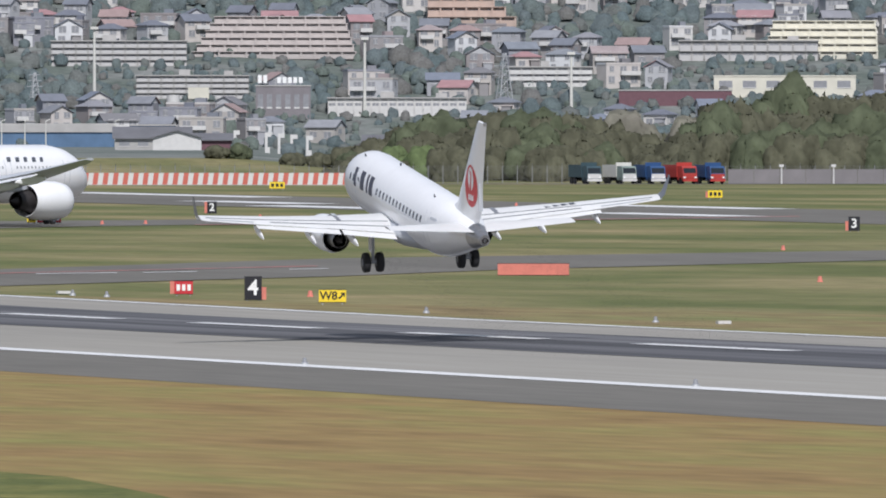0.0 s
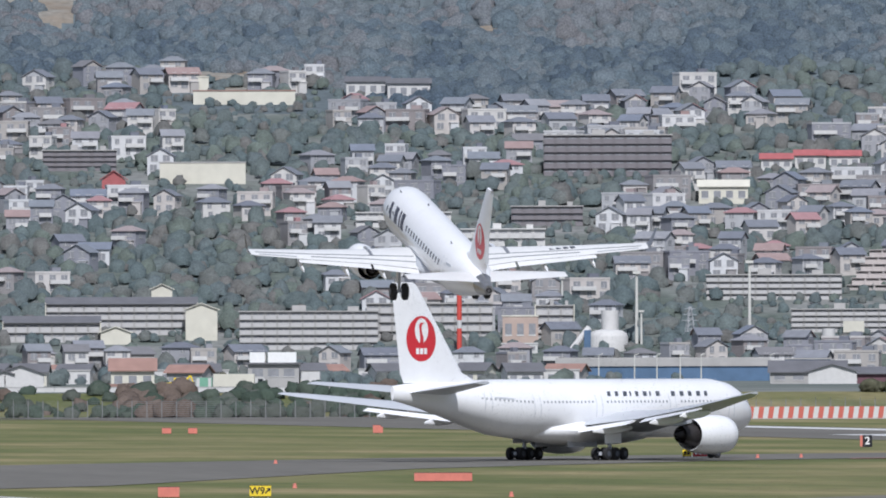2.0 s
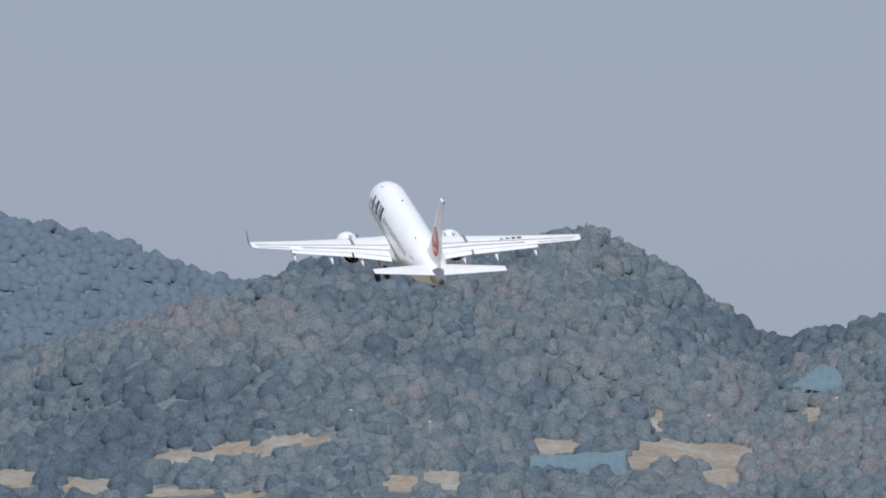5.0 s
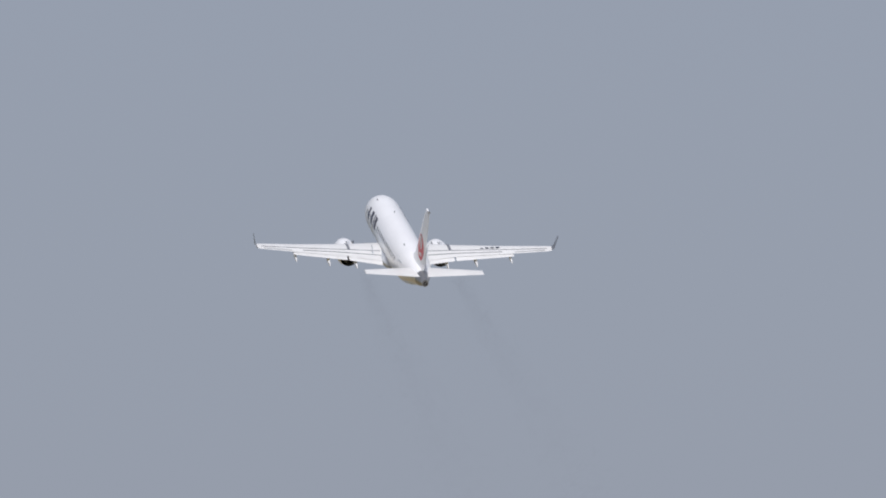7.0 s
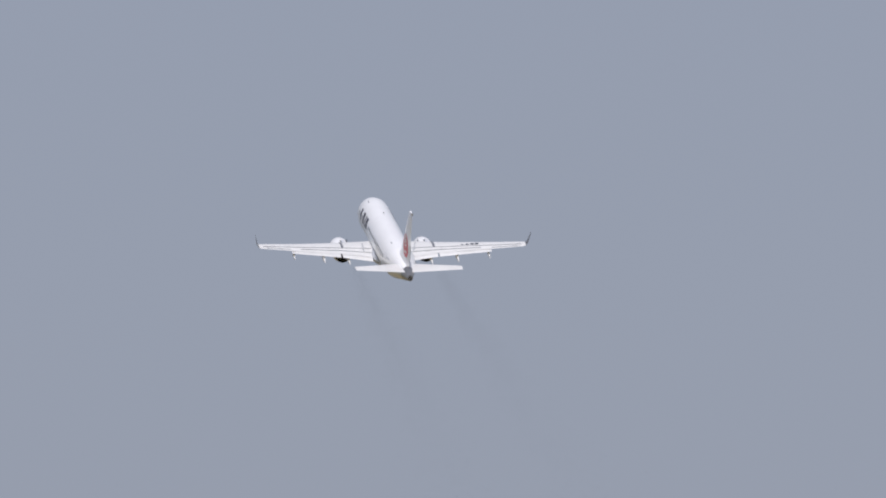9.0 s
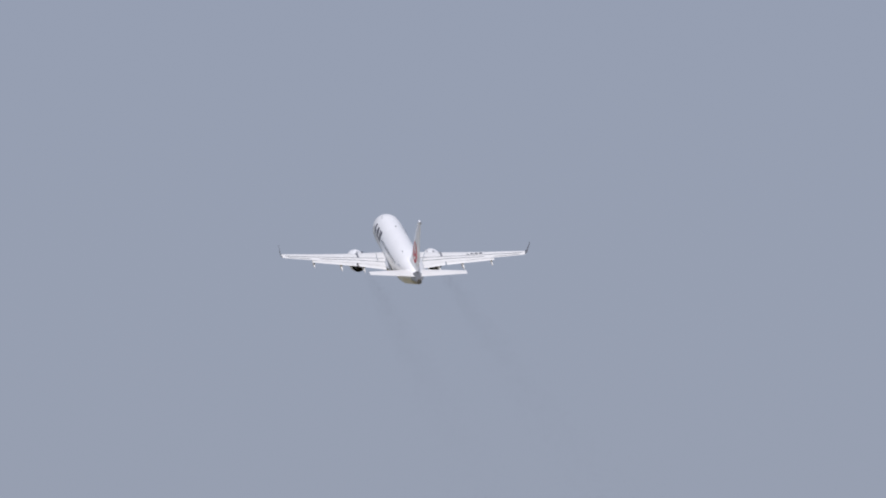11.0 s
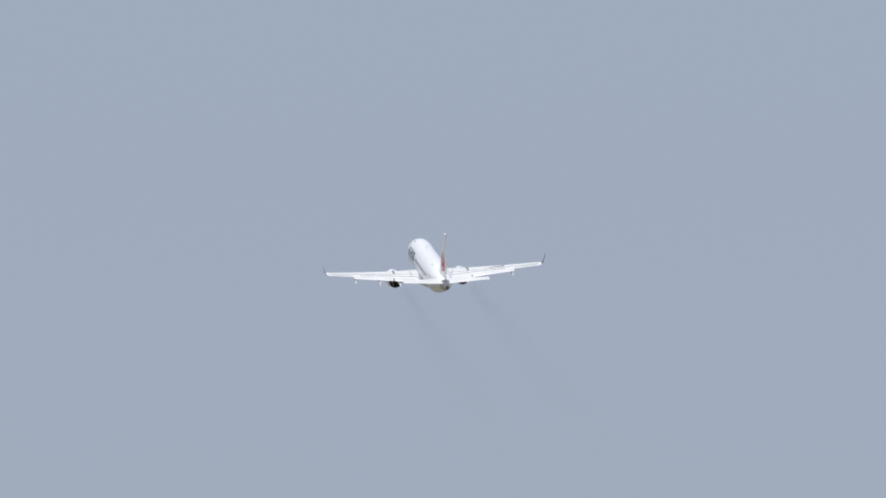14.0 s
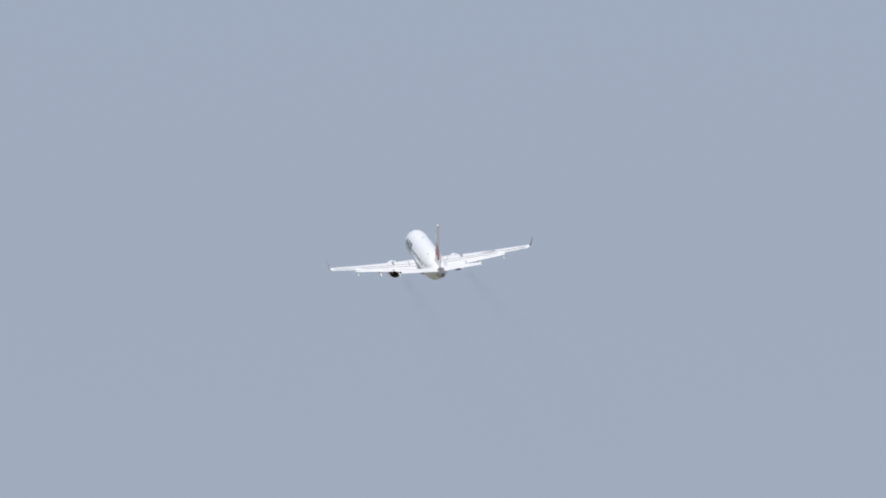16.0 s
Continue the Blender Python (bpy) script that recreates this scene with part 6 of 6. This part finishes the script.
        part("lens", Shape().tube((0, 0, 0.18), (0, 0, 0.42), 0.13, 0.08, 10), PANE, q)
    for u, v, w in ((1113, 263, 0.9), (955, 266, 0.8)):
        x, y, z = field(u, v)
        q = thing("approach_light_box", pose(x, y, z, 0, 0, AIRFIELD * -1), "low white light unit beside the runway", "light fixture")
        part("housing", Shape().box(-w / 2, w / 2, -0.3, 0.3, 0.06, 0.24), TRIMW, q)
        part("foot", Shape().box(-w * 0.4, w * 0.4, -0.1, 0.1, -0.1, 0.06), STEEL, q)


build_signs()
sheet("green_grass_patch", [((-16.5, 470), (-15.5, 566)), ((-12.0, 470), (-12.6, 556)), ((-8.6, 470), (-9.2, 530)), ((-6.5, 470), (-6.5, 505))], GREENPATCH, 0.07, "darker green patch of lush grass")


def build_barricade():
    y = 2526.0
    z = land(-30, y)
    root = thing("striped_barricade", pose(-63, y, z), "long row of red and white slanted striped barrier panels", "barrier")
    n = 32
    w = 48.5 / n
    red = Shape().loft([[(0, yy, 0.1), (w / 2, yy, 0.1), (w / 2 + 0.25, yy, 1.85), (0.25, yy, 1.85)] for yy in (-0.08, 0.08)]).mesh("stripe", [STRIPE])
    white = Shape().loft([[(0, yy, 0.1), (w / 2, yy, 0.1), (w / 2 + 0.25, yy, 1.85), (0.25, yy, 1.85)] for yy in (-0.08, 0.08)]).mesh("stripe", [TRIMW])
    for k in range(n):
        part("stripe", white, [TRIMW], root, at=pose(k * w, 0, 0))
        part("stripe", red, [STRIPE], root, at=pose((k + 0.5) * w, 0, 0))
    part("foot", Shape().box(0, 48.5, -0.25, 0.25, -0.2, 0.1), GREYWALL, root)


build_barricade()


def build_fence():
    y = 2576.0
    z = land(0, y)
    root = thing("perimeter_fence", pose(0, y, z), "tall grey steel mesh fence along the airfield edge", "fence")
    post = Shape().box(-0.06, 0.06, -0.06, 0.06, -0.3, 2.7).tube((0, 0, 2.7), (0, -0.35, 3.1), 0.05, 0.04, 5).mesh("post", [FENCEG])
    x = -230.0
    while x < 92:
        part("post", post, [FENCEG], root, at=pose(x, 0, 0))
        x += 2.3
    wire = Shape().box(-230, 92, -0.012, 0.012, 0.0, 0.03).mesh("wire", [FENCEG])
    for k in range(9):
        part("wire", wire, [FENCEG], root, at=pose(0, 0, 0.15 + k * 0.31))
    sheet("perimeter_road", [((-260, 2545), (-260, 2562)), ((-100, 2545), (-100, 2562)), ((0, 2545), (0, 2562)), ((120, 2545), (120, 2562))], ASPHALT, 0.06, "narrow asphalt perimeter road along the fence")
    wall = thing("grey_screen_wall", pose(44, 2572, land(44, 2572)), "low grey concrete screen wall along the road", "wall")
    for k in range(8):
        part("panel", Shape().box(k * 4.0, k * 4.0 + 3.94, -0.1, 0.1, -0.2, 2.2), BROWNWALL, wall)
    for x in (52, 60):
        q = thing("field_post", pose(x, 2560, land(x, 2560)), "white post with a small head", "post")
        part("pole", Shape().tube((0, 0, -0.2), (0, 0, 2.6), 0.14, 0.12, 8), TRIMW, q)
        part("head", Shape().box(-0.35, 0.35, -0.2, 0.2, 2.6, 3.0), TRIMW, q)


build_fence()


def truck(x, y, cab, body, label, turn, front=TRIMW, bumper=TRIMW):
    root = thing("dump_truck", pose(x, y, land(x, y) + 0.05, 0, 0, turn), label, "truck", "trucks along the fence")
    c = Shape().loft([[(-1.2, f, z0), (1.2, f, z0), (1.2, -1.3, z0), (-1.2, -1.3, z0)] for z0, f in ((0.55, -3.3), (1.55, -3.3), (2.55, -3.05), (2.7, -2.8))])
    cb = part("cab", c, cab, root)
    part("windscreen", Shape().add([(-1.05, -3.29, 1.6), (1.05, -3.29, 1.6), (1.05, -3.09, 2.4), (-1.05, -3.09, 2.4)], [(0, 1, 2, 3)]), GLASS, cb, "dark windscreen")
    part("bumper", Shape().box(-1.22, 1.22, -3.45, -3.3, 0.35, 0.75), bumper, cb)
    part("grille", Shape().box(-1.1, 1.1, -3.34, -3.3, 0.8, 1.5), front, cb)
    for s in (-1, 1):
        part("headlight", Shape().box(s * 0.95 - 0.18, s * 0.95 + 0.18, -3.38, -3.3, 0.85, 1.1), SIGNWHT, cb)
    part("cargo_body", Shape().loft([[(-1.25, y0, z), (1.25, y0, z), (1.25, 3.6, z), (-1.25, 3.6, z)] for z, y0 in ((1.0, -1.1), (2.9, -1.1))]).box(-1.3, 1.3, -1.3, -1.1, 1.0, 3.25), body, root)
    part("chassis", Shape().box(-0.5, 0.5, -3.0, 3.4, 0.5, 1.0), SOOT, root)
    for yy in (-2.4, 1.6, 2.8):
        for s in (-1, 1):
            t = Shape().tube((s * 0.9, yy, 0.5), (s * 1.2, yy, 0.5), 0.5, 0.5, 16)
            part("wheel", t, RUBBER, root)


truck(21.9, 2560, TRUCKT, TRUCKT, "dark teal dump truck with a white front by the fence", 24)
truck(27.2, 2561, TRUCKG, MASTW, "pale grey covered truck by the fence", 26)
truck(31.8, 2560, TRUCKB, TRUCKB, "blue dump truck with a white front by the fence", 22)
truck(36.5, 2560, TRUCKR, TRUCKR, "bright red dump truck by the fence", 25, TRUCKR, TRUCKR)
truck(41.0, 2559, TRUCKB, TRUCKB, "dark blue truck with a red bumper by the fence", 20, TRUCKR, TRUCKR)


# ---- trees along the edge of the airfield ----
def tree_kind(seed, mat, label, tall=1.0, leaves=2200):
    v, f, nn = crown_arrays(seed, 9, leaves, 0.04, 0.75, tall, 1.05, 0.26, -2.0, (0.3, 0.5), 0.25, 3)
    crown_mesh = fast_mesh("crown", v, f, mat, np.full(len(v), random.Random(seed).random()), nn)
    tr = Shape().tube((0, 0, -0.15), (0.02, 0.0, 0.35), 0.075, 0.055, 8).tube((0.02, 0, 0.33), (0.0, 0.02, 0.85), 0.055, 0.03, 7)
    for k in range(5):
        a = k * 1.26
        tr.tube((0.01, 0, 0.28 + 0.05 * k), (0.38 * math.cos(a), 0.38 * math.sin(a), 0.62 + 0.06 * k), 0.028, 0.012, 5)
    return crown_mesh, tr.mesh("trunk", [BARK]), label


TREES = [tree_kind(60, EDGELEAF, "broad dark green tree with a rounded uneven crown"), tree_kind(61, EDGELEAF, "leafy dark tree with a ragged crown"), tree_kind(62, EDGELEAF, "grey-brown tree in early spring leaf"),
         tree_kind(63, BRIGHTLEAF, "tree in fresh bright green leaf"), tree_kind(64, BLOSSOM, "pale pink tree in faded blossom"), tree_kind(65, HAZYGARDEN, "tall narrow dark evergreen tree", 1.5)]


def plant(kind, x, y, r, h, turn, sink=0.0):
    crown_mesh, trunk_mesh, label = TREES[kind]
    root = thing("broadleaf_tree", pose(x, y, land(x, y) - sink * h, 0, 0, turn), label, "tree", "trees beyond the airfield fence")
    root.scale = (r, r, h)
    part("trunk", trunk_mesh, [BARK], root)
    part("crown", crown_mesh, [], root)


def build_edge_trees():
    rng = random.Random(21)
    # a belt behind the trucks in three rows: turn, top in metres
    for d, low in ((2628, 0.62), (2648, 0.86), (2672, 1.0)):
        az = -0.34
        while az < 2.1:
            a = az + rng.uniform(-0.03, 0.03)
            top = low * float(np.interp(a, [-0.36, -0.16, -0.03, 0.09, 0.42, 0.61, 0.69, 0.75, 0.83, 0.86, 0.93, 1.05, 1.18, 1.27, 1.4, 1.53, 2.1], [4.2, 6.0, 9.4, 10.4, 10.0, 9.2, 7.6, 6.2, 7.2, 10.0, 12.2, 12.8, 14.0, 13.8, 13.0, 14.0, 12.5]))
            x, y = at_sight(a, d + rng.uniform(-6, 6))
            k = 4 if 0.56 < a < 0.88 and low > 0.9 and rng.random() < 0.2 else 3 if (-0.2 < a < -0.04 and low < 0.9 and rng.random() < 0.6) else rng.choice((0, 0, 1, 2))
            h = top * rng.uniform(0.86, 1.04) / 0.97
            plant(k, x, y, rng.uniform(0.42, 0.58) * top + 1.2, h, rng.uniform(0, 360), 0.34)
            az += rng.uniform(0.07, 0.11)
    for t, d, r, h in ((-2.22, 3250, 3.4, 3.6), (-1.92, 3300, 3.6, 3.0), (-1.83, 3320, 3.2, 2.8), (-2.02, 3280, 2.6, 2.6), (-0.78, 2700, 2.6, 2.2), (-0.70, 2700, 2.3, 2.3), (-0.52, 2690, 2.4, 2.0), (-0.42, 2690, 2.6, 2.4), (-0.2, 2680, 3.0, 2.2), (-0.3, 2700, 2.6, 2.0),
                       (-3.05, 3300, 3.0, 2.6), (-4.3, 2720, 3.5, 3.0), (-3.75, 3300, 3.2, 2.8), (-4.05, 3400, 3, 3)):
        x, y = at_sight(t, d)
        plant(rng.choice((0, 1, 1, 2)), x, y, r, h, rng.uniform(0, 360), 0.3)


build_edge_trees()


def build_flat_town():
    """Low houses, sheds and shrubs on the level ground between the fence and the slope."""
    rng = random.Random(31)
    first = {}
    for name_k, (w, dp, h, roof, wall, rmat, label) in enumerate(((6.5, 6.0, 2.5, 1.4, TRIMW, DARKROOF, "low white house with a dark ridged roof"), (7, 6, 2.4, 1.3, GREYWALL, TERRA, "low grey house with a terracotta roof"), (9.5, 7, 2.6, 0.0, TRIMW, GREYWALL, "flat white shed with a grey roof"), (5.8, 6, 2.6, 1.4, CREAM, DARKROOF, "small cream house with a dark roof"))):
        for k in range(24):
            az = -5.6 + 7.3 * (k + rng.uniform(0.1, 0.9)) / 24
            d = rng.uniform(3000, 3870)
            if -1.75 < az < -0.7 and d < 3700 or -0.95 < az < -0.1 and (d < 3350 or name_k in (1, 2)):
                continue
            plain_hall("low_house" if roof else "shed", az, d, w, h, wall, rmat, label, depth=dp, turn=rng.uniform(-25, 25), windows=3, ridge=roof)
    protos = [crown_arrays(80 + k, 1, 40, 0.08, 0.65, 0.9, 1.35, 0.42, -0.8, tilt=0.25, fine=2) for k in range(4)]
    spots = []
    for k in range(620):
        az = rng.uniform(-6, 1.8)
        d = rng.uniform(2760, 3900)
        if -1.7 < az < -0.75 and d < 3560:
            continue
        x, y = at_sight(az, d)
        spots.append((x, y, land(x, y) - 0.3, rng.uniform(0.8, 2.2), rng.uniform(0.8, 1.3), rng.randrange(4), rng.uniform(0, 6.28), rng.random()))
    bank = []
    for k in range(620):
        az = rng.uniform(-3.36, -1.45) if k < 480 else rng.uniform(-5.5, -3.36)
        x, y = at_sight(az, rng.uniform(2590, 2700))
        brown = -3.36 < az < -3.12
        tint = 0.9 if brown and rng.random() < 0.8 else rng.uniform(0.0, 0.72) if rng.random() < 0.93 else 0.9
        bank.append((x, y, land(x, y) - 0.5, rng.uniform(1.0, 1.9) * (1.25 if brown else 1.0), rng.uniform(0.8, 1.1), rng.randrange(4), rng.uniform(0, 6.28), tint))
    woodland("bank_scrub", bank, protos, SCRUB, "dark green scrub covering the bank behind the fence")
    woodland("hedges", spots, protos, HAZYGARDEN, "low hedges and shrubs among the houses")
    # white standing frames
    for az, w in ((-0.708, 1.3), (-0.60, 1.3), (-0.555, 1.4), (-0.511, 1.5), (-0.457, 1.5)):
        x, y = at_sight(az, 3090)
        q = thing("sign_frame_stand", pose(x, y, land(x, y) - 0.2, 0, 0, -az), "white standing sign frame with short arms", "sign", "white sign frames in a row")
        part("upright", Shape().box(-w / 2, -w / 2 + 0.5, -0.15, 0.15, -0.5, 4.0), TRIMW, q)
        for z0, z1, k in ((3.2, 4.0, 0.9), (0.0, 1.3, 0.7)):
            part("arm", Shape().box(-w / 2 + 0.5, -w / 2 + w * k, -0.15, 0.15, z0, z1), TRIMW, q)
    # red and white markers beyond the grass
    for az, d, h, b in ((-3.93, 2330, 2.3, 6), (-4.17, 2340, 4.2, 1)):
        x, y = at_sight(az, d)
        q = thing("marker_pole", pose(x, y, land(x, y)), "red and white banded pole on the airfield edge", "pole")
        for k in range(b):
            part("band", Shape().tube((0, 0, h * k / b), (0, 0, h * (k + 1) / b), 0.35, 0.35, 10), REDW if k % 2 == 0 else TRIMW, q)


build_flat_town()


def build_roadside():
    """The road on top of the bank: a white parapet, parked lorries, a workshop and a red-roofed house."""
    for x0, x1 in ((-182, -158), (-153, -124), (-122, -96)):
        w = thing("white_parapet", pose((x0 + x1) / 2, 2712, land((x0 + x1) / 2, 2712)), "long low white parapet along the bank road", "wall", "parapets of the bank road")
        n = int((x1 - x0) / 3.0)
        for k in range(n):
            q = (x1 - x0) / n
            part("panel", Shape().box(-(x1 - x0) / 2 + k * q, -(x1 - x0) / 2 + (k + 1) * q - 0.06, -0.12, 0.12, -0.6, 0.75), TRIMW, w)
        part("coping", Shape().box(-(x1 - x0) / 2, (x1 - x0) / 2, -0.18, 0.18, 0.75, 0.87), GREYWALL, w)
    w = thing("red_barrier", pose(-157.6, 2716, land(-157.6, 2716)), "dull red low barrier wall on the bank road", "barrier")
    for k in range(4):
        part("panel", Shape().box(-4.6 + 2.3 * k, -2.36 + 2.3 * k, -0.1, 0.1, -0.4, 1.35), TERRA, w)
    lorry = thing("box_lorry", pose(-141.2, 2722, land(-141.2, 2722)), "cream box lorry parked on the bank road", "truck")
    part("box", Shape().box(-3.4, 3.3, -1.1, 1.1, 0.7, 2.9), CREAM, lorry, "cream cargo box")
    cab = part("cab", Shape().loft([[(3.4, -1.05, 0.5), (5.2, -1.05, 0.5), (5.2, -1.05, 1.4), (4.8, -1.05, 2.3), (3.4, -1.05, 2.3)], [(3.4, 1.05, 0.5), (5.2, 1.05, 0.5), (5.2, 1.05, 1.4), (4.8, 1.05, 2.3), (3.4, 1.05, 2.3)]]), TRIMW, lorry)
    part("side_window", Shape().box(3.9, 4.75, -1.08, -1.04, 1.45, 2.1), GLASS, cab)
    for x in (-2.2, 4.3):
        for s in (-1, 1):
            part("wheel", Shape().tube((x, s * 0.8, 0.45), (x, s * 1.1, 0.45), 0.45, 0.45, 14), RUBBER, lorry)
    box = thing("green_container", pose(-146.2, 2724, land(-146.2, 2724)), "green and white shipping container on the bank road", "container")
    part("shell", Shape().box(-1.3, 1.3, -1.2, 1.2, 0.0, 2.3), GREENW, box)
    for k in range(2):
        part("white_stripe", Shape().box(-1.25 + 1.9 * k, -0.75 + 1.9 * k, -1.23, -1.2, 0.1, 2.2), TRIMW, box)
    shop = thing("workshop", pose(-135.8, 2745, land(-135.8, 2745)), "grey two-storey workshop with white roof boards", "building")
    part("wall", Shape().box(-4.2, 4.2, -3, 3, -1.0, 4.4), GREYWALL, shop)
    part("roof", Shape().box(-4.6, 4.6, -3.6, 3.4, 4.4, 4.7), DARKROOF, shop)
    for x in (-2.6, 0.0, 2.6):
        part("window", Shape().box(x - 0.9, x + 0.9, -3.05, -2.98, 2.4, 3.7, 0).box(x - 0.95, x + 0.95, -3.09, -3.0, 2.3, 2.4, 1), [PANE, TRIMW], shop)
    for x0, x1 in ((-3.9, -1.4), (-0.9, 3.8)):
        part("roof_board", Shape().box(x0, x1, -3.2, -3.0, 4.7, 6.4), SIGNWHT, shop, "blank white roof board")
    part("annex", Shape().box(4.6, 7.6, -2.5, 2.0, -1.0, 3.2), TRIMW, shop)
    plain_hall("gabled_house", -3.323, 2770, 7.2, 3.4, CREAM, TERRA, "cream two-storey house with a terracotta hipped roof", depth=7, windows=3, ridge=1.9)
    for k in range(3):
        plain_hall("gabled_house", -3.93 + 0.11 * k, 2880, 3.6, 2.6, TRIMW, DARKROOF, "white gabled house with a dark tiled roof", depth=8, turn=90, windows=1, ridge=1.4)
    digger = thing("excavator", pose(-151.2, 2730, land(-151.2, 2730)), "yellow excavator with a folded arm on the bank road", "excavator")
    part("track", Shape().box(-1.4, 1.4, -1.1, -0.6, 0.0, 0.7).box(-1.4, 1.4, 0.6, 1.1, 0.0, 0.7), RUBBER, digger)
    part("body", Shape().loft([[(-1.4, y, 0.75), (1.2, y, 0.75), (1.2, y, 1.5), (0.4, y, 2.3), (-0.3, y, 2.3), (-0.4, y, 1.6), (-1.4, y, 1.5)] for y in (-1.0, 1.0)]), SIGNYEL, digger)
    part("boom", Shape().tube((1.0, 0, 1.3), (2.4, 0, 2.6), 0.2, 0.16, 6).tube((2.4, 0, 2.6), (3.0, 0, 1.0), 0.15, 0.12, 6), SIGNYEL, digger)
    part("bucket", Shape().loft([[(2.6, y, 0.2), (3.2, y, 0.3), (3.2, y, 1.0), (2.9, y, 1.0)] for y in (-0.4, 0.4)]), SOOT, digger)


build_roadside()


def build_smoke():
    """Two thin trails of soot behind the engines, as drifting specks along the flight path."""
    rng = np.random.RandomState(77)
    s = Shape()
    for side in (1, -1):
        for k in range(12000):
            t = rng.beta(1.1, 1.7)
            back = 6.0 + 150.0 * t
            spread = 0.5 + 3.4 * t
            c = np.array([-back, side * 3.95 + (5.0 if side > 0 else 1.5) * t + rng.normal() * spread * 0.6, -1.7 - 9.0 * t + rng.normal() * spread * 0.6])
            a, b = rng.normal(size=3) * 0.0082, rng.normal(size=3) * 0.0082
            s.add([c + a, c + b, c - a - b], [(0, 1, 2)])
    me = bpy.data.meshes.new("exhaust_smoke")
    me.from_pydata(s.v, [], s.f)
    me.materials.append(SOOT)
    return tagged(new("exhaust_smoke", me), "two faint dark trails of exhaust smoke behind the jet", "smoke", kind="stuff")


smoke = build_smoke()


# ---- what moves ----
def motions():
    walk(jet, [(t, pose(x, y, z, bank, -(pitch + 1.2), 90 - heading)) for t, x, y, z, heading, pitch, bank in JET_ROWS])
    trail = []
    for i, (t, x, y, z, heading, pitch, bank) in enumerate(JET_ROWS):
        p, q = JET_ROWS[max(i - 1, 0)], JET_ROWS[min(i + 1, len(JET_ROWS) - 1)]
        climb = math.degrees(math.atan2(q[3] - p[3], math.hypot(q[1] - p[1], q[2] - p[2])))
        trail.append((t, pose(x, y, z, bank, -climb, 90 - heading)))
    walk(smoke, trail)
    for leg, side in jet_legs:
        x, y, z = -14.3 + 14.0, side * 2.6, -1.02
        walk(leg, [(t, pose(x, y, z, side * a, 0, 0)) for t, a in ((0.0, 0), (4.6, 0), (5.0, -14), (5.8, -48), (6.8, -80), (7.5, -92), (16.0, -92))])
    h = radians(34.3)
    walk(airliner, [(t, pose(-54.2 + 0.8 * (t - 1.5) * math.sin(h), 1738 + 0.8 * (t - 1.5) * math.cos(h), 0.05 + 0.002 * 738, 0, 0, 90 - 34.3)) for t in (0.0, 1.5, 3.5, 16.0)])


motions()
